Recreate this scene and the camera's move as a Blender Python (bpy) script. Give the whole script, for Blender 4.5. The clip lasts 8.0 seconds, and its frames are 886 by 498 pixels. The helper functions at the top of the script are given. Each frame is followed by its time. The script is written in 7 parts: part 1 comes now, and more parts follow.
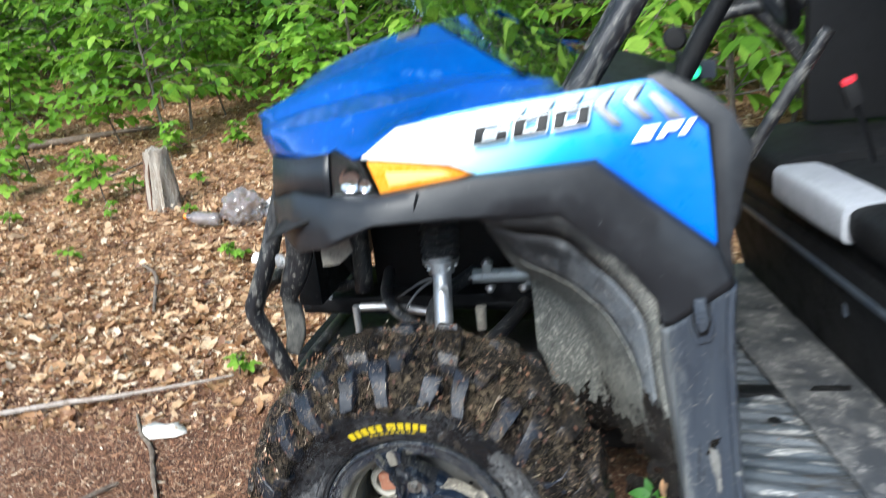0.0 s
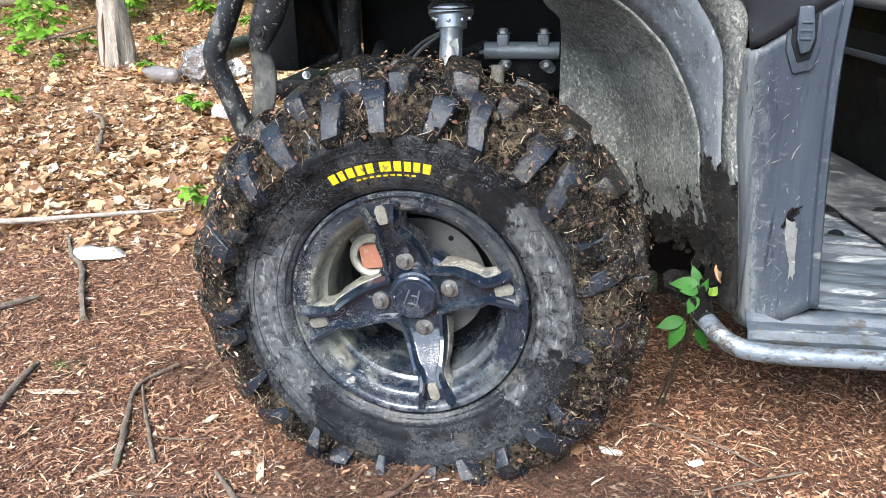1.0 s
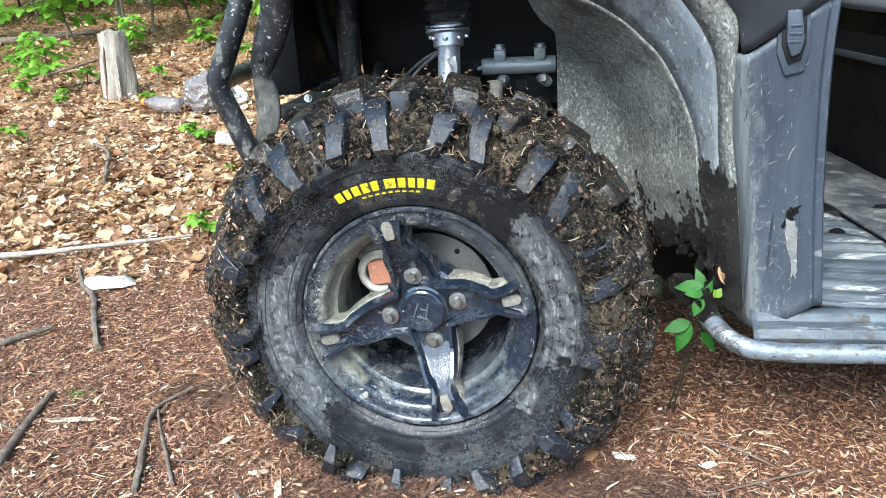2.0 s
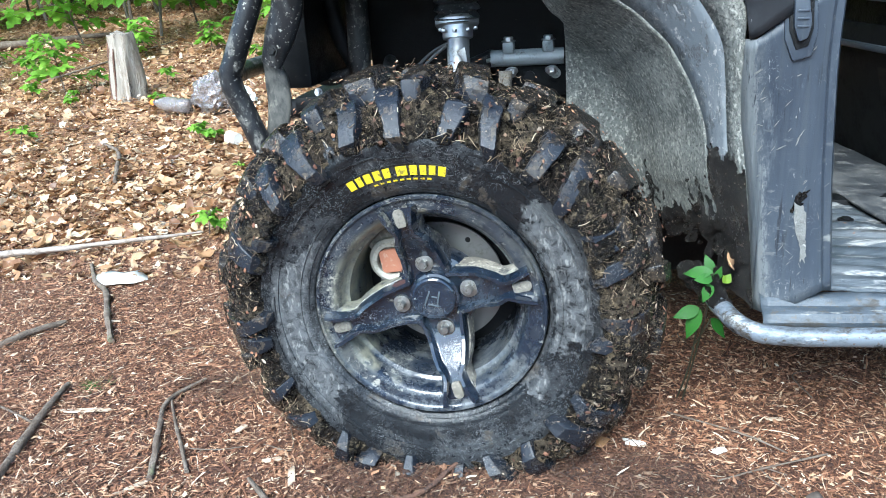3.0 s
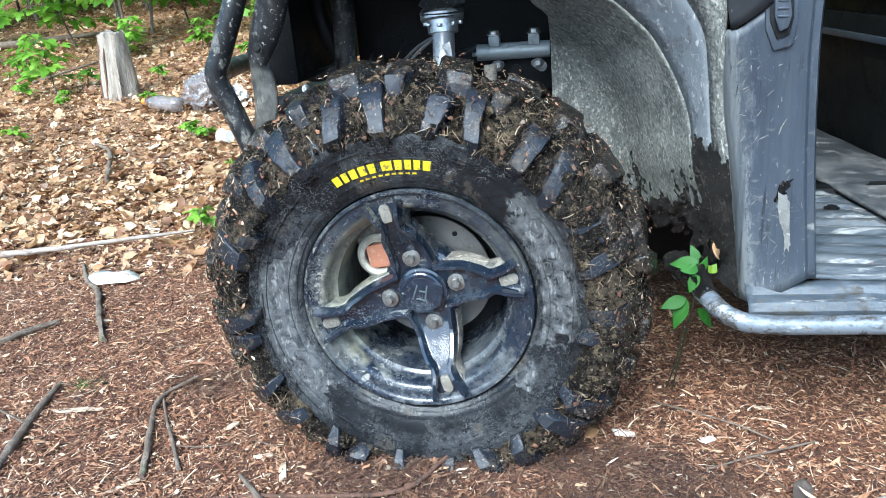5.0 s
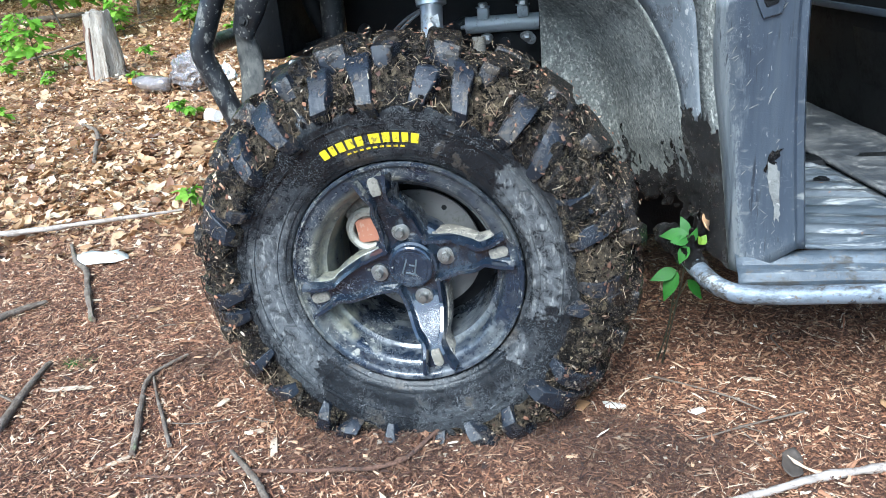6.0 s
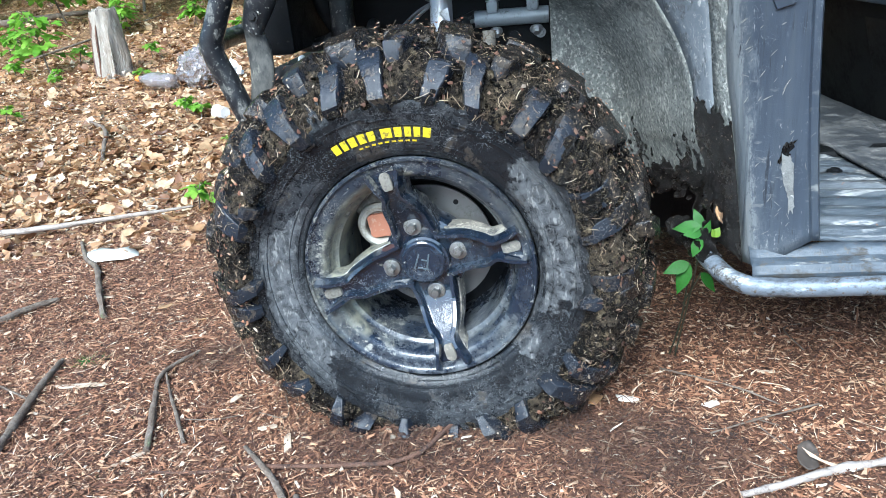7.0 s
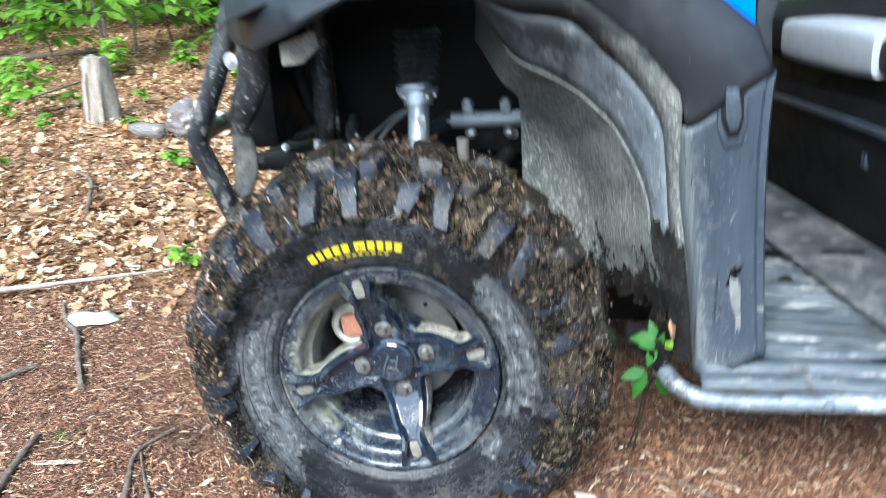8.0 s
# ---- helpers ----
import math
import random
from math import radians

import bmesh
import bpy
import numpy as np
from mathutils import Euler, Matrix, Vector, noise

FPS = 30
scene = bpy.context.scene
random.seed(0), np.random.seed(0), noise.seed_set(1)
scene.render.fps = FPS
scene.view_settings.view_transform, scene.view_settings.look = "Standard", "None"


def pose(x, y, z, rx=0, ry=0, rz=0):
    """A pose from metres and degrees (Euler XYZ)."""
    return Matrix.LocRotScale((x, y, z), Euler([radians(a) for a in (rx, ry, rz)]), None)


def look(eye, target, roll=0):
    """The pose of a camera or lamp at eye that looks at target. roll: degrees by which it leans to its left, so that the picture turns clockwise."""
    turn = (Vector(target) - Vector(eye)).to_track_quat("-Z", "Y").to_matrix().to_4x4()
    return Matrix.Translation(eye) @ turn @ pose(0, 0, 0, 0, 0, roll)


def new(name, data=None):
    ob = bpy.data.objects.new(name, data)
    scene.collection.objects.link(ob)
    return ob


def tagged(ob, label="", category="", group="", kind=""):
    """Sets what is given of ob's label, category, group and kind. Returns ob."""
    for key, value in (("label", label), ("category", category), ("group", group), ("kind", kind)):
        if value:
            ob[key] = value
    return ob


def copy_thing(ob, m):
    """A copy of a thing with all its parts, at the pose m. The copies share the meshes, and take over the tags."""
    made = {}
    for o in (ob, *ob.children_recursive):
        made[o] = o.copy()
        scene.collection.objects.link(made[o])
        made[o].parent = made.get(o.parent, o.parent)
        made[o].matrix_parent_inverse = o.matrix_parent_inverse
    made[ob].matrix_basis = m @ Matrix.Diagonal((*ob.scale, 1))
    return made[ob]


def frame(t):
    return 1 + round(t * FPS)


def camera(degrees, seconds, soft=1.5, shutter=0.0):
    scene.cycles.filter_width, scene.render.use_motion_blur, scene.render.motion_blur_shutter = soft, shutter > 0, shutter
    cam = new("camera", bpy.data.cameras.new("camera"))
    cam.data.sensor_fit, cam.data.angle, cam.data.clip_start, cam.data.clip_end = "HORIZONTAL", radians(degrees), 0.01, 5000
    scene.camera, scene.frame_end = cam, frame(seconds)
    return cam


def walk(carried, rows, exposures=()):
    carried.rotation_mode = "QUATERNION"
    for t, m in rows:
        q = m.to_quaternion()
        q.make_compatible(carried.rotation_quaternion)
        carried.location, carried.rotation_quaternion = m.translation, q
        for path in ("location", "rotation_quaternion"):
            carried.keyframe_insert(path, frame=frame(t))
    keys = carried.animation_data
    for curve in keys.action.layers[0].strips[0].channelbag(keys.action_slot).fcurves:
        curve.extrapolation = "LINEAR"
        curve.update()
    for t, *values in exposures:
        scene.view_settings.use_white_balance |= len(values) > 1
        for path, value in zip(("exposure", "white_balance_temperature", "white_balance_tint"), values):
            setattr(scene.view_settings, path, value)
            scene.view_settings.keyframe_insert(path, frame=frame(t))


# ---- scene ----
# ---- camera and its walk ----
EXPO = 1.61
cam = camera(58.3, 8.0, soft=0.6, shutter=0.5)
PATH = [
    (0, (0.4, -1.278, 1.215), (-0.042, 0.583, 0.633), -6.3),
    (0.3, (0.305, -1.153, 1.021), (-0.114, 0.704, 0.406), -3.8),
    (0.5, (0.266, -1.143, 0.886), (-0.092, 0.714, 0.235), -1.1),
    (0.6, (0.25, -1.122, 0.851), (-0.089, 0.723, 0.157), -2.0),
    (1, (0.256, -1.11, 0.793), (-0.087, 0.727, 0.079), -1.0),
    (1.5, (0.257, -1.122, 0.795), (-0.096, 0.728, 0.125), -2.3),
    (2.8, (0.26, -1.147, 0.78), (-0.102, 0.7, 0.104), -4.0),
    (3, (0.254, -1.152, 0.776), (-0.12, 0.697, 0.113), -3.9),
    (3.5, (0.255, -1.152, 0.776), (-0.138, 0.691, 0.105), -4.2),
    (4, (0.258, -1.153, 0.774), (-0.129, 0.689, 0.098), -4.8),
    (4.5, (0.265, -1.154, 0.779), (-0.114, 0.694, 0.113), -4.7),
    (6, (0.273, -1.151, 0.761), (-0.075, 0.682, 0.04), -5.0),
    (6.5, (0.265, -1.151, 0.76), (-0.091, 0.675, 0.026), -5.2),
    (7, (0.263, -1.151, 0.761), (-0.1, 0.675, 0.029), -5.6),
    (7.5, (0.271, -1.152, 0.779), (-0.094, 0.681, 0.067), -6.1),
    (7.8, (0.28, -1.153, 0.808), (-0.051, 0.706, 0.149), -5.1),
    (7.9, (0.29, -1.142, 0.84), (-0.027, 0.719, 0.178), -5.0),
    (8, (0.298, -1.169, 0.888), (-0.022, 0.694, 0.235), -3.4),
]
walk(cam, [(t, look(eye, target, roll)) for t, eye, target, roll in PATH], exposures=[(0.0, EXPO - 0.42, 6300, 5), (0.5, EXPO - 0.04, 6800, 12), (1.0, EXPO - 0.04, 6350, 7), (1.5, EXPO, 6200, 3), (2.8, EXPO - 0.02, 5700, 0), (4.5, EXPO - 0.02, 5700, 0), (6.0, EXPO - 0.09, 5600, 1), (7.3, EXPO - 0.09, 5600, 1), (8.0, EXPO + 0.08, 5800, 1)])

# ---- light: bright overcast sky over a forest clearing ----
world = bpy.data.worlds.new("sky")
scene.world = world
world.use_nodes = True
wn = world.node_tree.nodes
sky = wn.new("ShaderNodeTexSky")
sky.sky_type = "NISHITA"
sky.sun_disc = False
sky.sun_elevation = radians(44)
sky.sun_rotation = radians(193)
sky.air_density, sky.dust_density = 1.0, 1.2
wn["Background"].inputs["Strength"].default_value = 0.15
world.node_tree.links.new(sky.outputs["Color"], wn["Background"].inputs["Color"])
sun_data = bpy.data.lights.new("sun", "SUN")
sun_data.energy, sun_data.angle, sun_data.color = 2.8, radians(34), (1.0, 0.98, 0.95)
sun = new("sun", sun_data)
sun.matrix_basis = look((-2.1, -8.8, 8.8), (0, 0, 0))

# ---- materials ----
def nodes_of(name):
    m = bpy.data.materials.new(name)
    m.use_nodes = True
    nt = m.node_tree
    return m, nt, nt.nodes["Principled BSDF"]


def noise_node(nt, scale, detail=5.0, rough=0.6, stretch=None, distort=0.0):
    geo = nt.nodes.new("ShaderNodeNewGeometry")
    n = nt.nodes.new("ShaderNodeTexNoise")
    n.inputs["Scale"].default_value = scale
    n.inputs["Detail"].default_value = detail
    n.inputs["Roughness"].default_value = rough
    n.inputs["Distortion"].default_value = distort
    if stretch:
        mp = nt.nodes.new("ShaderNodeMapping")
        mp.inputs["Scale"].default_value = stretch
        nt.links.new(geo.outputs["Position"], mp.inputs["Vector"])
        nt.links.new(mp.outputs["Vector"], n.inputs["Vector"])
    else:
        nt.links.new(geo.outputs["Position"], n.inputs["Vector"])
    return n


def ramp_node(nt, source, stops):
    r = nt.nodes.new("ShaderNodeValToRGB")
    e = r.color_ramp.elements
    while len(e) < len(stops):
        e.new(0.5)
    for el, (p, c) in zip(e, stops):
        el.position = p
        el.color = (*c, 1) if len(c) == 3 else c
    nt.links.new(source, r.inputs["Fac"])
    return r


def mix_node(nt, fac, a, b):
    mx = nt.nodes.new("ShaderNodeMix")
    mx.data_type = "RGBA"
    for sock, val in ((mx.inputs[0], fac), (mx.inputs[6], a), (mx.inputs[7], b)):
        if isinstance(val, (int, float)):
            sock.default_value = val
        elif isinstance(val, tuple):
            sock.default_value = (*val, 1)
        else:
            nt.links.new(val, sock)
    return mx.outputs[2]


def mask(nt, scale, lo, hi, **kw):
    n = noise_node(nt, scale, **kw)
    return ramp_node(nt, n.outputs["Fac"], [(lo, (0, 0, 0)), (hi, (1, 1, 1))]).outputs["Color"]


def surface(name, base, layers=(), rough=0.5, metal=0.0, dirt_rough=0.9, bump=0.0, bump_scale=80.0, coat=0.0, spec=0.5, bump_dist=0.004, bump_stretch=None, veins=()):
    """base colour, then layers of (colour, noise scale, low, high, stretch) laid over it where the noise is high."""
    m, nt, p = nodes_of(name)
    col, ro = base, None
    for color, scale, lo, hi, stretch in layers:
        f = mask(nt, scale, lo, hi, stretch=stretch, detail=7.0, rough=0.65)
        if scale < 100:
            fine = ramp_node(nt, noise_node(nt, min(420.0, scale * 8), detail=4.0, rough=0.7, stretch=stretch).outputs["Fac"], [(0.34, (0.15, 0.15, 0.15)), (0.62, (1, 1, 1))]).outputs["Color"]
            both = nt.nodes.new("ShaderNodeMix")
            both.data_type, both.blend_type = "RGBA", "MULTIPLY"
            both.inputs[0].default_value = 1.0
            nt.links.new(f, both.inputs[6])
            nt.links.new(fine, both.inputs[7])
            f = both.outputs[2]
        col = mix_node(nt, f, col, color)
        ro = mix_node(nt, f, ro if ro is not None else (rough,) * 3, (dirt_rough,) * 3)
    for color, scale, width, pscale, plo in veins:
        line = ramp_node(nt, noise_node(nt, scale, detail=2.5, rough=0.55, distort=1.2).outputs["Fac"], [(0.5 - width, (0, 0, 0)), (0.5, (1, 1, 1)), (0.5 + width, (0, 0, 0))]).outputs["Color"]
        both = nt.nodes.new("ShaderNodeMix")
        both.data_type, both.blend_type = "RGBA", "MULTIPLY"
        both.inputs[0].default_value = 1.0
        nt.links.new(line, both.inputs[6])
        nt.links.new(mask(nt, pscale, plo, plo + 0.08, detail=4.0), both.inputs[7])
        col = mix_node(nt, both.outputs[2], col, color)
        ro = mix_node(nt, both.outputs[2], ro if ro is not None else (rough,) * 3, (dirt_rough,) * 3)
    if isinstance(col, tuple):
        p.inputs["Base Color"].default_value = (*col, 1)
    else:
        nt.links.new(col, p.inputs["Base Color"])
    p.inputs["Roughness"].default_value = rough
    if ro is not None:
        nt.links.new(ro, p.inputs["Roughness"])
    p.inputs["Metallic"].default_value = metal
    p.inputs["Coat Weight"].default_value = coat
    p.inputs["Specular IOR Level"].default_value = spec
    if bump:
        b = nt.nodes.new("ShaderNodeBump")
        b.inputs["Strength"].default_value = bump
        b.inputs["Distance"].default_value = bump_dist
        nt.links.new(noise_node(nt, bump_scale, detail=8.0, rough=0.7, stretch=bump_stretch).outputs["Fac"], b.inputs["Height"])
        nt.links.new(b.outputs["Normal"], p.inputs["Normal"])
    return m


def pieces_material(name, stops, rough=0.85, translucent=0.0, bump=0.3, damp_shade=()):
    """Colour by island, for leaves, chips and needles."""
    m, nt, p = nodes_of(name)
    geo = nt.nodes.new("ShaderNodeNewGeometry")
    col = ramp_node(nt, geo.outputs["Random Per Island"], stops).outputs["Color"]
    mul = nt.nodes.new("ShaderNodeMix")
    mul.data_type, mul.blend_type = "RGBA", "MULTIPLY"
    mul.inputs[0].default_value = 0.6
    nt.links.new(col, mul.inputs[6])
    nt.links.new(ramp_node(nt, noise_node(nt, 45.0).outputs["Fac"], [(0.3, (0.45, 0.42, 0.4)), (0.7, (1, 1, 1))]).outputs["Color"], mul.inputs[7])
    out = mul.outputs[2]
    # damp soil and the tyre's contact shade, both mixed in as dark colour
    for x, y, rx, ry in damp_shade:
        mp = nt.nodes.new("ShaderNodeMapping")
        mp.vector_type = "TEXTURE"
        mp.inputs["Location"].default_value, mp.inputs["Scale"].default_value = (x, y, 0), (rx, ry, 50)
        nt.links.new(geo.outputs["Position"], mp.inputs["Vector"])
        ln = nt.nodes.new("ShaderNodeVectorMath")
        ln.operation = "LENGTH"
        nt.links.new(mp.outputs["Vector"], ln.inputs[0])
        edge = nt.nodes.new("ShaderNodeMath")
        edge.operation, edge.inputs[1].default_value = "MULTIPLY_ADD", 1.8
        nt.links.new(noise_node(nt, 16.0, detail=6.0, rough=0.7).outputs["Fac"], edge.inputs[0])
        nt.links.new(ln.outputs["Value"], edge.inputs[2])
        dark_fac = ramp_node(nt, edge.outputs[0], [(0.0, (0.8,) * 3), (0.66, (0.6,) * 3), (0.95, (0, 0, 0))]).outputs["Color"]
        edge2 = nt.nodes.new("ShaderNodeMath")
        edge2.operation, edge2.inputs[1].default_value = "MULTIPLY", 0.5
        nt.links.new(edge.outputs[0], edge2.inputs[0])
        nt.links.new(edge2.outputs[0], dark_fac.node.inputs["Fac"])
        out = mix_node(nt, dark_fac, out, (0.022, 0.012, 0.009))
    nt.links.new(out, p.inputs["Base Color"])
    p.inputs["Roughness"].default_value = rough
    if bump:
        b = nt.nodes.new("ShaderNodeBump")
        b.inputs["Strength"].default_value, b.inputs["Distance"].default_value = bump, 0.003
        nt.links.new(noise_node(nt, 120.0).outputs["Fac"], b.inputs["Height"])
        nt.links.new(b.outputs["Normal"], p.inputs["Normal"])
    if translucent:
        tr = nt.nodes.new("ShaderNodeBsdfTranslucent")
        nt.links.new(out, tr.inputs["Color"])
        ms = nt.nodes.new("ShaderNodeMixShader")
        ms.inputs[0].default_value = translucent
        nt.links.new(p.outputs[0], ms.inputs[1])
        nt.links.new(tr.outputs[0], ms.inputs[2])
        nt.links.new(ms.outputs[0], nt.nodes["Material Output"].inputs["Surface"])
    return m


M_SOIL = surface("forest_soil", (0.105, 0.050, 0.032), [((0.19, 0.092, 0.056), 11.0, 0.42, 0.66, None), ((0.040, 0.021, 0.015), 3.6, 0.54, 0.68, None), ((0.30, 0.155, 0.090), 150.0, 0.52, 0.62, None), ((0.040, 0.022, 0.016), 210.0, 0.55, 0.64, None)], rough=0.95, bump=1.0, bump_scale=150.0, bump_dist=0.012)
nt = M_SOIL.node_tree
sep_s = nt.nodes.new("ShaderNodeSeparateXYZ")
nt.links.new(nt.nodes.new("ShaderNodeNewGeometry").outputs["Position"], sep_s.inputs[0])
reach_s = nt.nodes.new("ShaderNodeMath")
reach_s.operation, reach_s.inputs[1].default_value = "MULTIPLY_ADD", 0.9
nt.links.new(noise_node(nt, 6.0).outputs["Fac"], reach_s.inputs[0])
nt.links.new(sep_s.outputs["Y"], reach_s.inputs[2])
matted = ramp_node(nt, reach_s.outputs[0], [(0.0, (0, 0, 0)), (1.0, (0.9, 0.9, 0.9))])
matted.color_ramp.elements[0].position = 0.93
cells = nt.nodes.new("ShaderNodeTexVoronoi")
cells.inputs["Scale"].default_value = 55.0
nt.links.new(sep_s.inputs[0].links[0].from_socket, cells.inputs["Vector"])
old_leaf = ramp_node(nt, cells.outputs["Color"], [(0.1, (0.10, 0.048, 0.026)), (0.5, (0.30, 0.155, 0.075)), (0.9, (0.50, 0.31, 0.17))]).outputs["Color"]
p_soil = nt.nodes["Principled BSDF"]
scaled = nt.nodes.new("ShaderNodeMath")
scaled.operation, scaled.inputs[1].default_value = "MULTIPLY", 0.60
nt.links.new(reach_s.outputs[0], scaled.inputs[0])
nt.links.new(scaled.outputs[0], matted.inputs["Fac"])
nt.links.new(mix_node(nt, matted.outputs["Color"], p_soil.inputs["Base Color"].links[0].from_socket, old_leaf), p_soil.inputs["Base Color"])
# dark ovals: tyre's contact shadow painted on the chips, plus damp soil
DAMP_SHADE = [(0.34, -0.12, 0.24, 0.13), (-0.06, -0.135, 0.20, 0.075), (0.10, -0.06, 0.30, 0.07), (-0.50, 0.17, 0.11, 0.09)]
M_CHIP = pieces_material("wood_chips", [(0.0, (0.030, 0.014, 0.009)), (0.24, (0.13, 0.056, 0.031)), (0.52, (0.27, 0.124, 0.066)), (0.80, (0.44, 0.235, 0.132)), (0.94, (0.60, 0.41, 0.265)), (1.0, (0.78, 0.66, 0.50))], damp_shade=DAMP_SHADE)
M_NEEDLE = pieces_material("needles", [(0.0, (0.060, 0.024, 0.015)), (0.35, (0.22, 0.094, 0.050)), (0.72, (0.42, 0.205, 0.112)), (0.90, (0.62, 0.41, 0.26)), (1.0, (0.80, 0.67, 0.50))], damp_shade=DAMP_SHADE)
M_STRAW = pieces_material("straw", [(0.0, (0.03, 0.02, 0.014)), (0.45, (0.085, 0.058, 0.036)), (0.75, (0.19, 0.135, 0.08)), (0.93, (0.42, 0.31, 0.19)), (1.0, (0.72, 0.60, 0.42))])
M_LITTER = pieces_material("dead_leaves", [(0.0, (0.130, 0.059, 0.031)), (0.14, (0.280, 0.138, 0.067)), (0.36, (0.480, 0.271, 0.133)), (0.62, (0.640, 0.404, 0.219)), (0.84, (0.780, 0.570, 0.361)), (1.0, (0.900, 0.779, 0.602))], rough=0.45, translucent=0.25)
M_MAPLE = pieces_material("maple_leaves", [(0.0, (0.13, 0.32, 0.025)), (0.5, (0.22, 0.47, 0.045)), (1.0, (0.34, 0.60, 0.08))], rough=0.45, translucent=0.45, bump=0.15)
M_BEECH = pieces_material("beech_leaves", [(0.0, (0.10, 0.26, 0.022)), (0.5, (0.18, 0.40, 0.038)), (1.0, (0.33, 0.56, 0.07))], rough=0.45, translucent=0.45, bump=0.15)
M_DARKLEAF = pieces_material("shade_leaves", [(0.0, (0.03, 0.11, 0.014)), (0.6, (0.08, 0.23, 0.028)), (1.0, (0.17, 0.36, 0.045))], rough=0.5, translucent=0.4, bump=0.15)
M_BARK = surface("bark", (0.12, 0.10, 0.085), [((0.24, 0.22, 0.19), 22.0, 0.45, 0.65, (1, 1, 0.25)), ((0.05, 0.045, 0.035), 60.0, 0.55, 0.7, (1, 1, 0.3))], rough=0.9, bump=0.8, bump_scale=60.0, bump_stretch=(1, 1, 0.2), bump_dist=0.01)
M_TWIG = surface("dead_wood", (0.13, 0.095, 0.07), [((0.27, 0.225, 0.18), 45.0, 0.45, 0.60, None), ((0.045, 0.03, 0.024), 90.0, 0.52, 0.64, None), ((0.20, 0.22, 0.12), 20.0, 0.64, 0.70, None)], rough=0.85, bump=0.9, bump_scale=150.0)
M_PALETWIG = surface("bleached_wood", (0.36, 0.31, 0.27), [((0.20, 0.155, 0.125), 35.0, 0.48, 0.62, None), ((0.52, 0.47, 0.42), 60.0, 0.58, 0.66, None)], rough=0.8, bump=0.6, bump_scale=160.0)
M_SPLINT = surface("split_wood", (0.52, 0.42, 0.31), [((0.34, 0.23, 0.15), 70.0, 0.46, 0.66, (0.3, 1, 1)), ((0.66, 0.57, 0.45), 50.0, 0.56, 0.7, None)], rough=0.8, bump=0.5, bump_scale=200.0)
M_STUMP = surface("weathered_stump_wood", (0.38, 0.335, 0.28), [((0.24, 0.19, 0.145), 26.0, 0.47, 0.58, (1, 1, 0.16)), ((0.60, 0.56, 0.49), 40.0, 0.56, 0.64, (1, 1, 0.2)), ((0.10, 0.075, 0.06), 16.0, 0.60, 0.65, (1, 1, 0.4))], rough=0.9, bump=1.0, bump_scale=45.0, bump_stretch=(1, 1, 0.2), bump_dist=0.02)
M_STUMPBARK = surface("rotten_bark", (0.17, 0.09, 0.06), [((0.07, 0.045, 0.035), 25.0, 0.45, 0.6, (1, 1, 0.3))], rough=0.95, bump=1.0, bump_scale=50.0, bump_dist=0.015)
M_PAPERLEAF = surface("bleached_leaf", (0.74, 0.71, 0.64), [((0.50, 0.42, 0.32), 40.0, 0.56, 0.68, None)], rough=0.7, bump=0.6, bump_scale=90.0)
M_RUBBER = surface("tyre_rubber", (0.0095, 0.0108, 0.0128), [((0.026, 0.029, 0.033), 10.0, 0.48, 0.60, None), ((0.05, 0.040, 0.030), 20.0, 0.60, 0.64, None), ((0.005, 0.005, 0.006), 30.0, 0.575, 0.595, None)], rough=0.22, dirt_rough=0.42, bump=0.5, bump_scale=150.0, bump_dist=0.003, spec=0.4, veins=[((0.24, 0.245, 0.25), 60.0, 0.006, 11.0, 0.49), ((0.22, 0.225, 0.23), 130.0, 0.008, 9.0, 0.47)])
M_LUG = surface("tread_rubber", (0.0150, 0.0180, 0.0245), [((0.030, 0.026, 0.023), 24.0, 0.53, 0.59, None), ((0.070, 0.054, 0.038), 40.0, 0.58, 0.61, None), ((0.30, 0.22, 0.14), 120.0, 0.65, 0.67, None)], rough=0.19, dirt_rough=0.42, bump=0.5, bump_scale=60.0, bump_dist=0.006, spec=0.38, veins=[((0.16, 0.16, 0.16), 90.0, 0.010, 14.0, 0.52)])
M_MUD = surface("caked_mud", (0.026, 0.0210, 0.0170), [((0.14, 0.109, 0.074), 11.0, 0.48, 0.58, None), ((0.010, 0.0085, 0.0070), 13.0, 0.53, 0.58, None), ((0.29, 0.225, 0.14), 55.0, 0.57, 0.63, None), ((0.009, 0.0075, 0.006), 120.0, 0.53, 0.58, None), ((0.55, 0.45, 0.30), 240.0, 0.63, 0.66, None)], rough=0.08, dirt_rough=0.27, bump=1.0, bump_scale=150.0, bump_dist=0.03, veins=[((0.34, 0.265, 0.16), 120.0, 0.008, 12.0, 0.48)])
M_WETMUD = surface("wet_black_mud", (0.0075, 0.0060, 0.0050), [((0.020, 0.0145, 0.010), 24.0, 0.52, 0.62, None), ((0.14, 0.10, 0.065), 140.0, 0.63, 0.66, None)], rough=0.14, dirt_rough=0.4, bump=1.0, bump_scale=190.0, bump_dist=0.012)
M_RIM = surface("gloss_black_paint", (0.009, 0.0150, 0.027), [((0.034, 0.044, 0.058), 9.0, 0.48, 0.62, None), ((0.15, 0.145, 0.115), 22.0, 0.64, 0.67, None), ((0.26, 0.25, 0.22), 110.0, 0.66, 0.69, None)], rough=0.11, dirt_rough=0.4, coat=1.0, bump=0.25, bump_scale=40.0, bump_dist=0.002, veins=[((0.34, 0.335, 0.31), 70.0, 0.007, 13.0, 0.54)])
